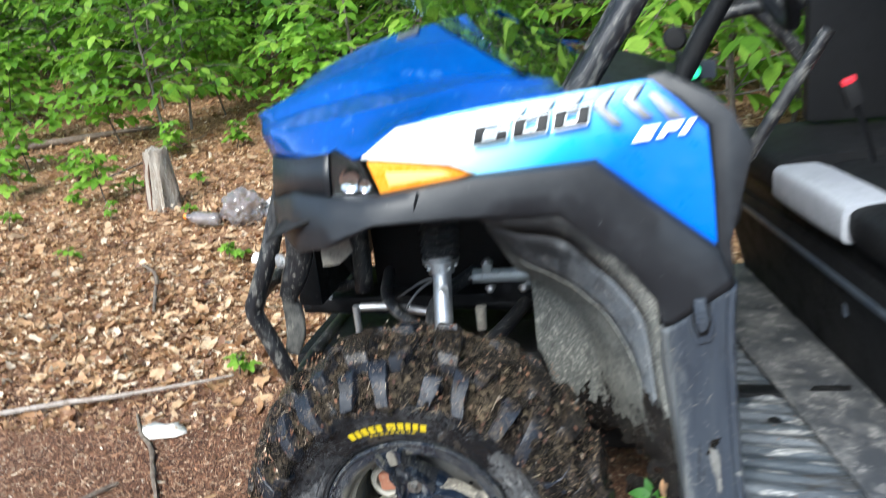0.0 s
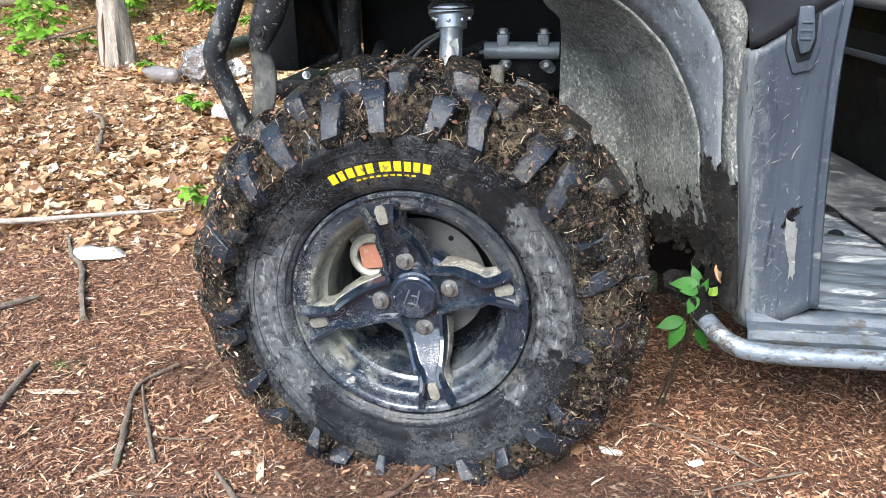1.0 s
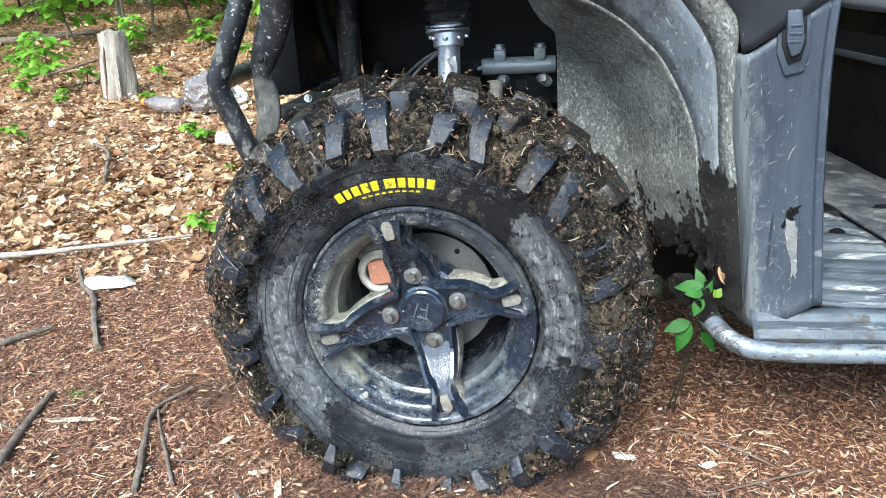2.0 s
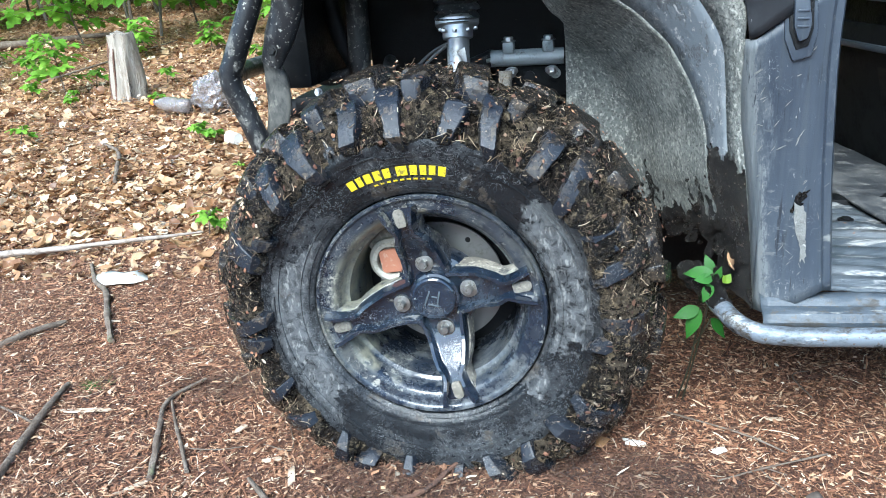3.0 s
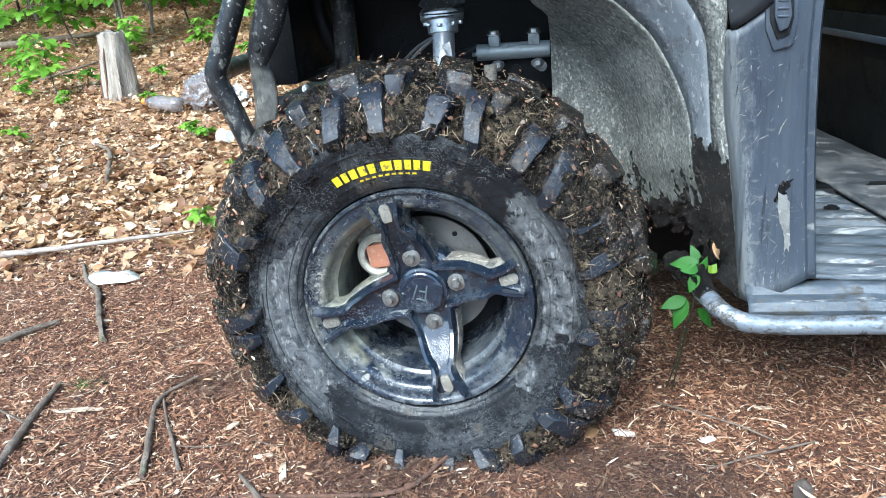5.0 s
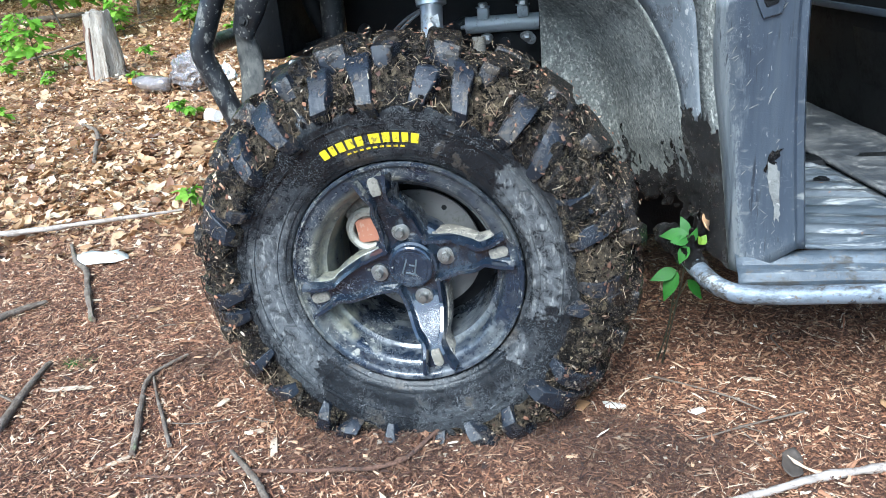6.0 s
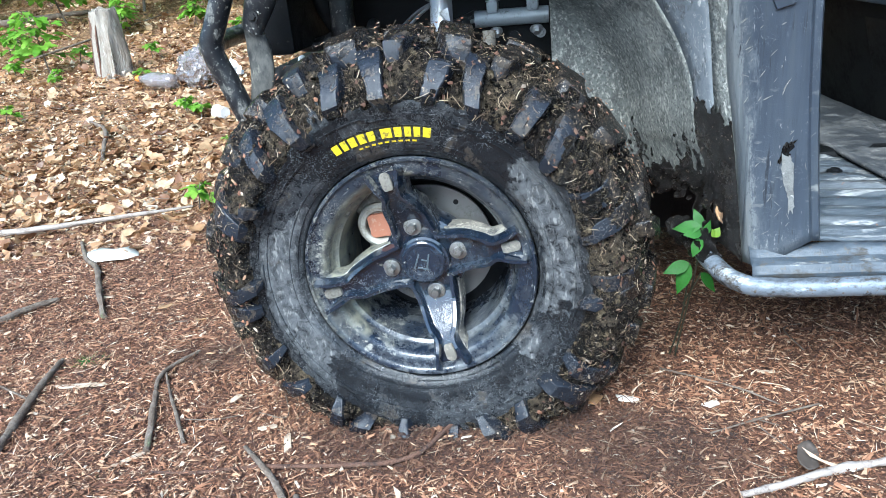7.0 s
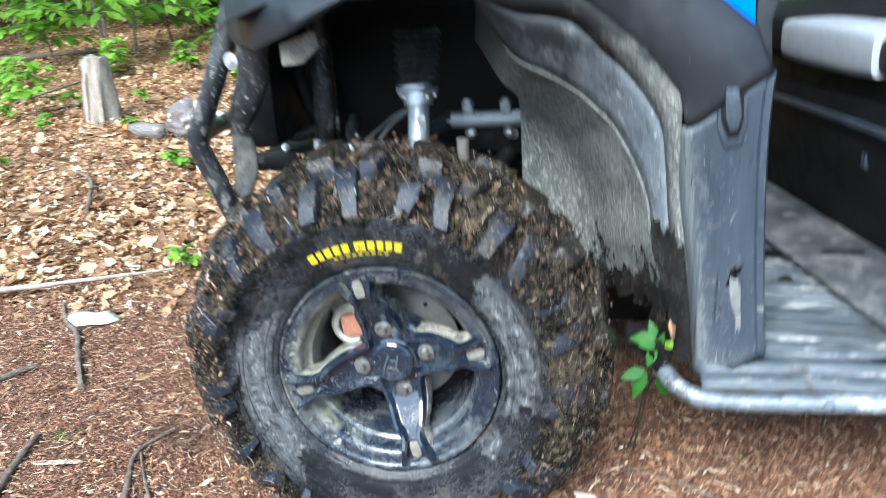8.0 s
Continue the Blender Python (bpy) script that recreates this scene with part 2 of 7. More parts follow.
M_RIMDUST = surface("muddy_black_paint", (0.010, 0.0155, 0.027), [((0.034, 0.043, 0.056), 7.0, 0.48, 0.62, None), ((0.15, 0.145, 0.11), 12.0, 0.60, 0.65, None), ((0.010, 0.014, 0.022), 22.0, 0.52, 0.57, None), ((0.30, 0.29, 0.25), 55.0, 0.635, 0.66, None)], rough=0.2, dirt_rough=0.55, coat=0.45, bump=0.5, bump_scale=120.0, bump_dist=0.002, veins=[((0.44, 0.435, 0.40), 70.0, 0.008, 12.0, 0.49), ((0.40, 0.395, 0.36), 150.0, 0.011, 10.0, 0.51)])
M_CLAY = surface("dried_clay_film", (0.15, 0.138, 0.115), [((0.30, 0.275, 0.225), 30.0, 0.50, 0.58, None), ((0.035, 0.036, 0.04), 42.0, 0.53, 0.57, None), ((0.40, 0.37, 0.31), 120.0, 0.58, 0.64, None)], rough=0.8, bump=0.6, bump_scale=140.0)
M_STEEL = surface("brushed_steel", (0.55, 0.56, 0.57), [((0.30, 0.28, 0.24), 20.0, 0.54, 0.66, None)], rough=0.36, metal=0.75, bump=0.1, bump_scale=200.0)
M_ZINC = surface("zinc_plate", (0.58, 0.59, 0.60), [((0.34, 0.32, 0.28), 45.0, 0.56, 0.66, None)], rough=0.38, metal=0.85, bump=0.15, bump_scale=200.0)
M_NUT = surface("dull_zinc_nut", (0.34, 0.34, 0.33), [((0.16, 0.15, 0.125), 60.0, 0.48, 0.60, None)], rough=0.32, metal=0.9, bump=0.2, bump_scale=200.0)
M_ALU = surface("painted_grey_steel", (0.42, 0.45, 0.46), [((0.24, 0.235, 0.22), 34.0, 0.52, 0.66, None)], rough=0.4, metal=0.3, bump=0.25, bump_scale=200.0)
M_RUST = surface("rusty_caliper", (0.36, 0.15, 0.09), [((0.50, 0.42, 0.33), 40.0, 0.48, 0.62, None)], rough=0.8, bump=0.5, bump_scale=120.0)
M_DUSTMETAL = surface("dusty_cast_metal", (0.20, 0.185, 0.155), [((0.10, 0.092, 0.08), 40.0, 0.5, 0.60, None), ((0.34, 0.31, 0.26), 26.0, 0.56, 0.63, None)], rough=0.75, metal=0.1, bump=0.5, bump_scale=140.0)
M_BLACK = surface("black_plastic", (0.0135, 0.0155, 0.019), [((0.025, 0.028, 0.033), 9.0, 0.44, 0.7, None), ((0.26, 0.26, 0.26), 160.0, 0.69, 0.72, (1, 1, 0.35))], rough=0.38, dirt_rough=0.6, bump=0.3, bump_scale=500.0, bump_dist=0.001)
M_POST = surface("scuffed_black_plastic", (0.031, 0.040, 0.055), [((0.048, 0.060, 0.079), 5.0, 0.38, 0.70, (1.6, 1, 0.25)), ((0.088, 0.10, 0.113), 24.0, 0.58, 0.66, (1.4, 1, 0.3)), ((0.20, 0.205, 0.205), 120.0, 0.65, 0.675, (1.4, 1, 0.4))], rough=0.30, dirt_rough=0.55, bump=0.35, bump_scale=420.0, bump_dist=0.001, veins=[((0.16, 0.17, 0.175), 60.0, 0.008, 9.0, 0.52)])
M_LINER = surface("mud_filmed_plastic", (0.140, 0.148, 0.138), [((0.26, 0.26, 0.235), 5.0, 0.42, 0.62, (1, 1, 0.7)), ((0.075, 0.080, 0.076), 30.0, 0.48, 0.60, (1.3, 1.3, 0.6)), ((0.38, 0.375, 0.335), 170.0, 0.52, 0.62, (1, 1, 0.6)), ((0.060, 0.062, 0.058), 190.0, 0.48, 0.66, None), ((0.020, 0.018, 0.016), 24.0, 0.67, 0.685, (1.3, 1.3, 0.5))], rough=0.5, dirt_rough=0.8, bump=0.7, bump_scale=260.0, bump_dist=0.0022, veins=[((0.40, 0.395, 0.35), 45.0, 0.006, 9.0, 0.50)])
M_FLANGE = surface("dusty_flange_plastic", (0.12, 0.136, 0.153), [((0.22, 0.235, 0.245), 7.0, 0.42, 0.60, (1, 1, 0.4)), ((0.075, 0.08, 0.086), 45.0, 0.53, 0.60, (1.3, 1, 0.4)), ((0.33, 0.33, 0.32), 110.0, 0.60, 0.64, (1, 1, 0.5)), ((0.03, 0.027, 0.023), 22.0, 0.66, 0.68, (1.3, 1.3, 0.5))], rough=0.38, dirt_rough=0.8, bump=0.6, bump_scale=140.0, bump_dist=0.003, veins=[((0.38, 0.38, 0.37), 45.0, 0.01, 10.0, 0.48)])
M_DARKTUBE = surface("black_powder_coat", (0.012, 0.013, 0.0155), [((0.045, 0.046, 0.047), 14.0, 0.48, 0.58, (1, 1, 0.5)), ((0.15, 0.145, 0.13), 34.0, 0.57, 0.62, (1, 1, 0.6)), ((0.28, 0.27, 0.24), 160.0, 0.60, 0.64, None)], rough=0.30, dirt_rough=0.7, bump=0.5, bump_scale=200.0, bump_dist=0.0015)
M_DUSTYTUBE = surface("dusty_powder_coat", (0.020, 0.021, 0.023), [((0.10, 0.098, 0.088), 12.0, 0.42, 0.54, (1, 1, 0.5)), ((0.21, 0.20, 0.17), 30.0, 0.52, 0.60, (1, 1, 0.6))], rough=0.35, dirt_rough=0.8, bump=0.5, bump_scale=200.0, bump_dist=0.0015)
M_FRAME = surface("chassis_black", (0.0065, 0.0070, 0.0080), [((0.018, 0.018, 0.018), 14.0, 0.52, 0.66, None), ((0.07, 0.065, 0.055), 70.0, 0.65, 0.70, None)], rough=0.5, bump=0.5, bump_scale=120.0, spec=0.25)
M_SILVERTUBE = surface("scraped_silver_tube", (0.19, 0.22, 0.255), [((0.085, 0.092, 0.10), 20.0, 0.46, 0.58, (0.5, 1, 1)), ((0.48, 0.50, 0.50), 34.0, 0.55, 0.61, (0.35, 1, 1)), ((0.060, 0.050, 0.040), 16.0, 0.52, 0.57, (0.6, 1, 1)), ((0.018, 0.017, 0.016), 15.0, 0.60, 0.62, (0.7, 1, 1)), ((0.16, 0.13, 0.10), 120.0, 0.60, 0.66, None)], rough=0.30, metal=0.3, dirt_rough=0.6, bump=0.5, bump_scale=160.0, bump_dist=0.002)
M_SILL = surface("scuffed_sill_plastic", (0.050, 0.062, 0.076), [((0.12, 0.137, 0.155), 9.0, 0.45, 0.58, (0.4, 1, 1.4)), ((0.28, 0.28, 0.265), 40.0, 0.60, 0.65, (0.3, 1, 1.5)), ((0.045, 0.040, 0.034), 14.0, 0.58, 0.62, (0.5, 1, 1)), ((0.10, 0.085, 0.068), 90.0, 0.57, 0.63, None)], rough=0.36, dirt_rough=0.65, bump=0.6, bump_scale=90.0, bump_dist=0.003)
M_FLOORPL = surface("muddy_floor_plastic", (0.062, 0.075, 0.088), [((0.15, 0.165, 0.18), 6.0, 0.44, 0.58, (0.5, 1.6, 1)), ((0.050, 0.048, 0.046), 11.0, 0.56, 0.60, (0.4, 1.8, 1)), ((0.40, 0.40, 0.385), 26.0, 0.56, 0.62, (0.3, 1.6, 1.4)), ((0.26, 0.13, 0.065), 44.0, 0.67, 0.685, None)], rough=0.34, dirt_rough=0.7, bump=0.7, bump_scale=60.0, bump_dist=0.006, bump_stretch=(0.4, 1.6, 1))
M_FLOORDARK = surface("dusty_floor_mat", (0.050, 0.054, 0.060), [((0.15, 0.15, 0.148), 9.0, 0.44, 0.60, None), ((0.24, 0.235, 0.225), 30.0, 0.54, 0.64, None)], rough=0.5, bump=0.4, bump_scale=160.0)
M_BLUE = surface("metallic_blue_paint", (0.0005, 0.092, 0.43), [((0.0005, 0.125, 0.55), 5.0, 0.4, 0.7, None), ((0.40, 0.48, 0.56), 110.0, 0.67, 0.70, None), ((0.05, 0.20, 0.55), 26.0, 0.60, 0.66, (0.6, 1, 1))], rough=0.10, dirt_rough=0.25, coat=0.45, metal=0.5)
M_BLUESIDE = surface("side_panel_blue", (0.002, 0.17, 0.80), [((0.004, 0.20, 0.86), 4.0, 0.4, 0.7, None)], rough=0.25, coat=0.3)
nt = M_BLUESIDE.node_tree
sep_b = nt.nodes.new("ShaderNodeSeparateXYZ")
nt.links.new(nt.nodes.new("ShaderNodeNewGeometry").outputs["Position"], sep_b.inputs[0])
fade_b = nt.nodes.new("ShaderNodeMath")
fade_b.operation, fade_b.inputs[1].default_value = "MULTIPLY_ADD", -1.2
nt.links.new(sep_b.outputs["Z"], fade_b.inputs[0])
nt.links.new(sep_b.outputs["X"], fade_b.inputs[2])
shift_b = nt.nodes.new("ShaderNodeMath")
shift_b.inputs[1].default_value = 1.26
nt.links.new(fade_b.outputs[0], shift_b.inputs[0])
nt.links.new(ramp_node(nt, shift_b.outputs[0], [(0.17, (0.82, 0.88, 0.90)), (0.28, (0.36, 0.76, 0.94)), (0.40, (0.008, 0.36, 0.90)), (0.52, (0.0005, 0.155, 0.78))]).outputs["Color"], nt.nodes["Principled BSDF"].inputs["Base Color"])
M_WHITE = surface("white_graphic_film", (0.80, 0.86, 0.88), [((0.62, 0.74, 0.80), 8.0, 0.45, 0.7, None)], rough=0.25, coat=0.6)
M_GREYFILM = surface("grey_graphic_film", (0.07, 0.085, 0.095), [((0.10, 0.12, 0.13), 30.0, 0.45, 0.7, None)], rough=0.3, coat=0.4)
M_INK = surface("black_graphic_film", (0.010, 0.011, 0.013), rough=0.55, spec=0.3)
M_YELLOW = surface("yellow_tyre_paint", (0.62, 0.47, 0.012), [((0.20, 0.16, 0.03), 110.0, 0.56, 0.64, None)], rough=0.5)
M_AMBER = surface("amber_lens", (1.0, 0.30, 0.012), [((1.0, 0.42, 0.04), 14.0, 0.4, 0.65, None)], rough=0.10, coat=1.0)
M_CHROME = surface("reflector_chrome", (0.75, 0.75, 0.76), rough=0.08, metal=1.0)
M_SEATGREY = surface("light_grey_vinyl", (0.37, 0.39, 0.43), [((0.30, 0.315, 0.35), 18.0, 0.45, 0.7, None)], rough=0.42, bump=0.3, bump_scale=320.0, bump_dist=0.001)
M_SEATBLACK = surface("black_vinyl", (0.0045, 0.005, 0.0062), [((0.008, 0.0085, 0.0095), 14.0, 0.45, 0.7, None)], rough=0.6, bump=0.3, bump_scale=320.0, bump_dist=0.001, spec=0.3)
M_RED = surface("red_button", (0.75, 0.03, 0.05), rough=0.35)
M_CABLE = surface("grey_brake_hose", (0.10, 0.10, 0.10), rough=0.5)
M_LABELWHITE = surface("white_plastic", (0.75, 0.75, 0.73), [((0.5, 0.46, 0.4), 60.0, 0.55, 0.7, None)], rough=0.5)
M_ORANGECAP = surface("orange_cap", (0.85, 0.25, 0.04), rough=0.4)


def glass(name, color, rough=0.02, ior=1.45):
    m, nt, p = nodes_of(name)
    p.inputs["Base Color"].default_value = (*color, 1)
    p.inputs["Transmission Weight"].default_value = 1.0
    p.inputs["Roughness"].default_value = rough
    p.inputs["IOR"].default_value = ior
    return m


M_GLASS = glass("windscreen_glass", (0.42, 0.50, 0.48))
M_LENS = glass("headlight_lens", (0.92, 0.94, 0.95))
M_PET = surface("clear_bottle_plastic", (0.66, 0.63, 0.63), [((0.45, 0.38, 0.35), 24.0, 0.50, 0.60, None)], rough=0.12, dirt_rough=0.25, coat=0.6)
M_PET.node_tree.nodes["Principled BSDF"].inputs["Transmission Weight"].default_value = 0.82
M_PET.node_tree.nodes["Principled BSDF"].inputs["IOR"].default_value = 1.25
m_green, nt_green, p_green = nodes_of("green_indicator")
p_green.inputs["Base Color"].default_value = (0.05, 0.6, 0.25, 1)
p_green.inputs["Emission Color"].default_value = (0.05, 0.85, 0.35, 1)
p_green.inputs["Emission Strength"].default_value = 0.8
M_GREEN = m_green
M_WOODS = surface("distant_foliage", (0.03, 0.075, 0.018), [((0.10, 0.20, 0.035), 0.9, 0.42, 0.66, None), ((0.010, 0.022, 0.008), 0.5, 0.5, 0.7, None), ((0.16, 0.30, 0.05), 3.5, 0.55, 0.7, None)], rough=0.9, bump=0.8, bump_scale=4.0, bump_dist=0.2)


def dusty_edge(m, dust):
    """Dry dust that clings to the post's front edge and foot, thinning out with a ragged border."""
    nt = m.node_tree
    p = nt.nodes["Principled BSDF"]
    geo = nt.nodes.new("ShaderNodeNewGeometry")
    sep = nt.nodes.new("ShaderNodeSeparateXYZ")
    nt.links.new(geo.outputs["Position"], sep.inputs[0])

    def calc(op, a, b):
        n = nt.nodes.new("ShaderNodeMath")
        n.operation = op
        for s, v in zip(n.inputs, (a, b)):
            if isinstance(v, (int, float)):
                s.default_value = v
            else:
                nt.links.new(v, s)
        return n.outputs[0]

    edge = calc("ADD", sep.outputs["X"], calc("MULTIPLY", sep.outputs["Z"], 0.0955))
    ragged = calc("MULTIPLY", calc("SUBTRACT", noise_node(nt, 120.0, detail=8.0, rough=0.85, stretch=(1, 1, 0.5)).outputs["Fac"], 0.5), 0.085)
    broad = calc("MULTIPLY", calc("SUBTRACT", noise_node(nt, 14.0, detail=3.0).outputs["Fac"], 0.5), 0.032)
    side_fac = ramp_node(nt, calc("ADD", calc("SUBTRACT", edge, 0.530), calc("ADD", ragged, broad)), [(0.0, (0.50, 0.50, 0.50)), (0.004, (0.15, 0.15, 0.15)), (0.016, (0, 0, 0))]).outputs["Color"]
    foot_fac = ramp_node(nt, calc("ADD", calc("SUBTRACT", sep.outputs["Z"], 0.280), calc("ADD", calc("MULTIPLY", ragged, 1.2), calc("MULTIPLY", broad, 1.5))), [(0.0, (0.22, 0.22, 0.22)), (0.03, (0, 0, 0))]).outputs["Color"]
    old = p.inputs["Base Color"].links[0].from_socket
    nt.links.new(mix_node(nt, foot_fac, mix_node(nt, side_fac, old, dust), dust), p.inputs["Base Color"])


dusty_edge(M_POST, (0.23, 0.24, 0.235))


def math_node(nt, op, a, b=0.0):
    n = nt.nodes.new("ShaderNodeMath")
    n.operation = op
    for sock, val in zip(n.inputs, (a, b)):
        if isinstance(val, (int, float)):
            sock.default_value = val
        else:
            nt.links.new(val, sock)
    return n.outputs[0]


def wheel_coords(nt, around, across):
    """Radius and angle about the front axle, and a vector that runs slowly round the wheel and fast across it."""
    geo = nt.nodes.new("ShaderNodeNewGeometry")
    sep = nt.nodes.new("ShaderNodeSeparateXYZ")
    nt.links.new(geo.outputs["Position"], sep.inputs[0])
    x, z = math_node(nt, "SUBTRACT", sep.outputs["X"], 0.004), math_node(nt, "SUBTRACT", sep.outputs["Z"], 0.285)
    r = math_node(nt, "SQRT", math_node(nt, "ADD", math_node(nt, "MULTIPLY", x, x), math_node(nt, "MULTIPLY", z, z)))
    a = math_node(nt, "ARCTAN2", z, x)
    v = nt.nodes.new("ShaderNodeCombineXYZ")
    nt.links.new(math_node(nt, "MULTIPLY", math_node(nt, "COSINE", a), around), v.inputs[0])
    nt.links.new(math_node(nt, "MULTIPLY", math_node(nt, "SINE", a), around), v.inputs[1])
    nt.links.new(math_node(nt, "MULTIPLY", math_node(nt, "ADD", r, sep.outputs["Y"]), across), v.inputs[2])
    return r, a, v.outputs[0]


def polar_noise(nt, around, across, stops, detail=4.0):
    r, a, v = wheel_coords(nt, around, across)
    n = nt.nodes.new("ShaderNodeTexNoise")
    n.inputs["Scale"].default_value, n.inputs["Detail"].default_value, n.inputs["Roughness"].default_value = 1.0, detail, 0.65
    nt.links.new(v, n.inputs["Vector"])
    return ramp_node(nt, n.outputs["Fac"], stops).outputs["Color"]


def overlay(m, fac, color, rough):
    """One more coat over a finished surface."""
    nt = m.node_tree
    p = nt.nodes["Principled BSDF"]
    nt.links.new(mix_node(nt, fac, p.inputs["Base Color"].links[0].from_socket, color), p.inputs["Base Color"])
    nt.links.new(mix_node(nt, fac, p.inputs["Roughness"].links[0].from_socket, (rough,) * 3), p.inputs["Roughness"])


def times(nt, a, b):
    return math_node(nt, "MULTIPLY", a, b)


nt = M_POST.node_tree
overlay(M_POST, mask(nt, 34.0, 0.50, 0.70, stretch=(2.0, 1.0, 0.05)), (0.048, 0.058, 0.070), 0.36)
overlay(M_POST, times(nt, mask(nt, 90.0, 0.58, 0.64, stretch=(2.2, 1.0, 0.10)), mask(nt, 9.0, 0.46, 0.60)), (0.016, 0.020, 0.027), 0.30)
overlay(M_POST, times(nt, mask(nt, 46.0, 0.57, 0.62, stretch=(0.5, 1.0, 1.6)), mask(nt, 7.0, 0.55, 0.62)), (0.15, 0.155, 0.15), 0.6)
# shade under the flare, painted in: the mud film's colour fades upwards to black
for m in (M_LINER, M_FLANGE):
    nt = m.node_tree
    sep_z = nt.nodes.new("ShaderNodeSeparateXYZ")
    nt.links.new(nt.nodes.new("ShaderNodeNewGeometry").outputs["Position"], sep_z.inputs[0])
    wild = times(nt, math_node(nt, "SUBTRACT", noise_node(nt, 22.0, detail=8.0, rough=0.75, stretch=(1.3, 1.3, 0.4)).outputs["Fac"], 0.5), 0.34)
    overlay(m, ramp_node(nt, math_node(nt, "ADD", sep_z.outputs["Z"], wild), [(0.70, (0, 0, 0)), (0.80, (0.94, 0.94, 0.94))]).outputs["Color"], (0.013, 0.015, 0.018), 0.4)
# rubbed lines that run round the rim, in patches
nt = M_RIMDUST.node_tree
overlay(M_RIMDUST, times(nt, times(nt, polar_noise(nt, 7.0, 520.0, [(0.60, (0, 0, 0)), (0.66, (0.7, 0.7, 0.7))]), mask(nt, 14.0, 0.48, 0.60)), mask(nt, 150.0, 0.40, 0.60)), (0.36, 0.36, 0.33), 0.7)
overlay(M_RIMDUST, times(nt, mask(nt, 52.0, 0.565, 0.60, detail=8.0, rough=0.75), mask(nt, 9.0, 0.46, 0.58)), (0.33, 0.32, 0.275), 0.75)
overlay(M_RIMDUST, times(nt, mask(nt, 6.0, 0.50, 0.60), mask(nt, 70.0, 0.36, 0.66)), (0.080, 0.084, 0.080), 0.4)
# clay on the barrel's wall, olive where it dried thick
r_w, a_w, v_w = wheel_coords(nt, 1.0, 1.0)
deep = ramp_node(nt, math_node(nt, "ADD", r_w, times(nt, math_node(nt, "SUBTRACT", noise_node(nt, 30.0).outputs["Fac"], 0.5), 0.02)), [(0.150, (1, 1, 1)), (0.158, (0, 0, 0))]).outputs["Color"]
lean_w = math_node(nt, "ADD", math_node(nt, "COSINE", math_node(nt, "SUBTRACT", a_w, radians(172))), times(nt, math_node(nt, "SUBTRACT", noise_node(nt, 14.0, detail=6.0).outputs["Fac"], 0.5), 1.6))
overlay(M_RIMDUST, times(nt, times(nt, deep, ramp_node(nt, lean_w, [(0.45, (0, 0, 0)), (0.70, (0.85, 0.85, 0.85))]).outputs["Color"]), mask(nt, 60.0, 0.30, 0.58)), (0.235, 0.225, 0.165), 0.75)
low_w = math_node(nt, "ADD", math_node(nt, "COSINE", math_node(nt, "SUBTRACT", a_w, radians(-70))), times(nt, math_node(nt, "SUBTRACT", noise_node(nt, 18.0, detail=6.0).outputs["Fac"], 0.5), 1.8))
overlay(M_RIMDUST, times(nt, ramp_node(nt, low_w, [(0.75, (0, 0, 0)), (0.95, (0.6, 0.6, 0.6))]).outputs["Color"], mask(nt, 80.0, 0.42, 0.60)), (0.14, 0.15, 0.155), 0.5)
# a dry grey film on the sidewall's two flanks, wiped off in streaks
nt = M_RUBBER.node_tree
r_s, a_s, v_s = wheel_coords(nt, 1.0, 1.0)
side = math_node(nt, "COSINE", math_node(nt, "SUBTRACT", a_s, radians(188)))
wide = noise_node(nt, 11.0, detail=6.0, rough=0.6)
val = math_node(nt, "ADD", times(nt, side, side), times(nt, math_node(nt, "SUBTRACT", wide.outputs["Fac"], 0.5), 2.2))
patch = ramp_node(nt, val, [(0.60, (0, 0, 0)), (0.65, (1, 1, 1))]).outputs["Color"]
band = ramp_node(nt, math_node(nt, "ADD", times(nt, r_s, 1.0), times(nt, math_node(nt, "SUBTRACT", noise_node(nt, 40.0, detail=5.0).outputs["Fac"], 0.5), 0.03)), [(0.192, (0.25, 0.25, 0.25)), (0.200, (1, 1, 1)), (0.240, (1, 1, 1)), (0.250, (0.12, 0.12, 0.12))]).outputs["Color"]
streak = ramp_node(nt, noise_node(nt, 60.0, detail=6.0, rough=0.7, distort=0.6).outputs["Fac"], [(0.40, (0.12, 0.12, 0.12)), (0.60, (0.9, 0.9, 0.9))]).outputs["Color"]
film_fac = times(nt, times(nt, patch, band), streak)
nt_l = M_LUG.node_tree
r_l, a_l, v_l = wheel_coords(nt_l, 1.0, 1.0)
flank_l = math_node(nt_l, "COSINE", math_node(nt_l, "SUBTRACT", a_l, radians(8)))
coat_l = math_node(nt_l, "ADD", math_node(nt_l, "ADD", times(nt_l, flank_l, flank_l), times(nt_l, math_node(nt_l, "SUBTRACT", r_l, 0.330), 22.0)), times(nt_l, math_node(nt_l, "SUBTRACT", noise_node(nt_l, 38.0, detail=6.0, rough=0.7).outputs["Fac"], 0.5), 2.6))
mud_l = mix_node(nt_l, mask(nt_l, 240.0, 0.60, 0.66), mix_node(nt_l, mask(nt_l, 60.0, 0.47, 0.62, detail=8.0, rough=0.75), (0.011, 0.0092, 0.0078), (0.052, 0.040, 0.028)), (0.26, 0.19, 0.12))
overlay(M_LUG, ramp_node(nt_l, coat_l, [(0.42, (0, 0, 0)), (0.52, (0.9, 0.9, 0.9))]).outputs["Color"], mud_l, 0.24)
overlay(M_RUBBER, film_fac, (0.115, 0.120, 0.125), 0.5)
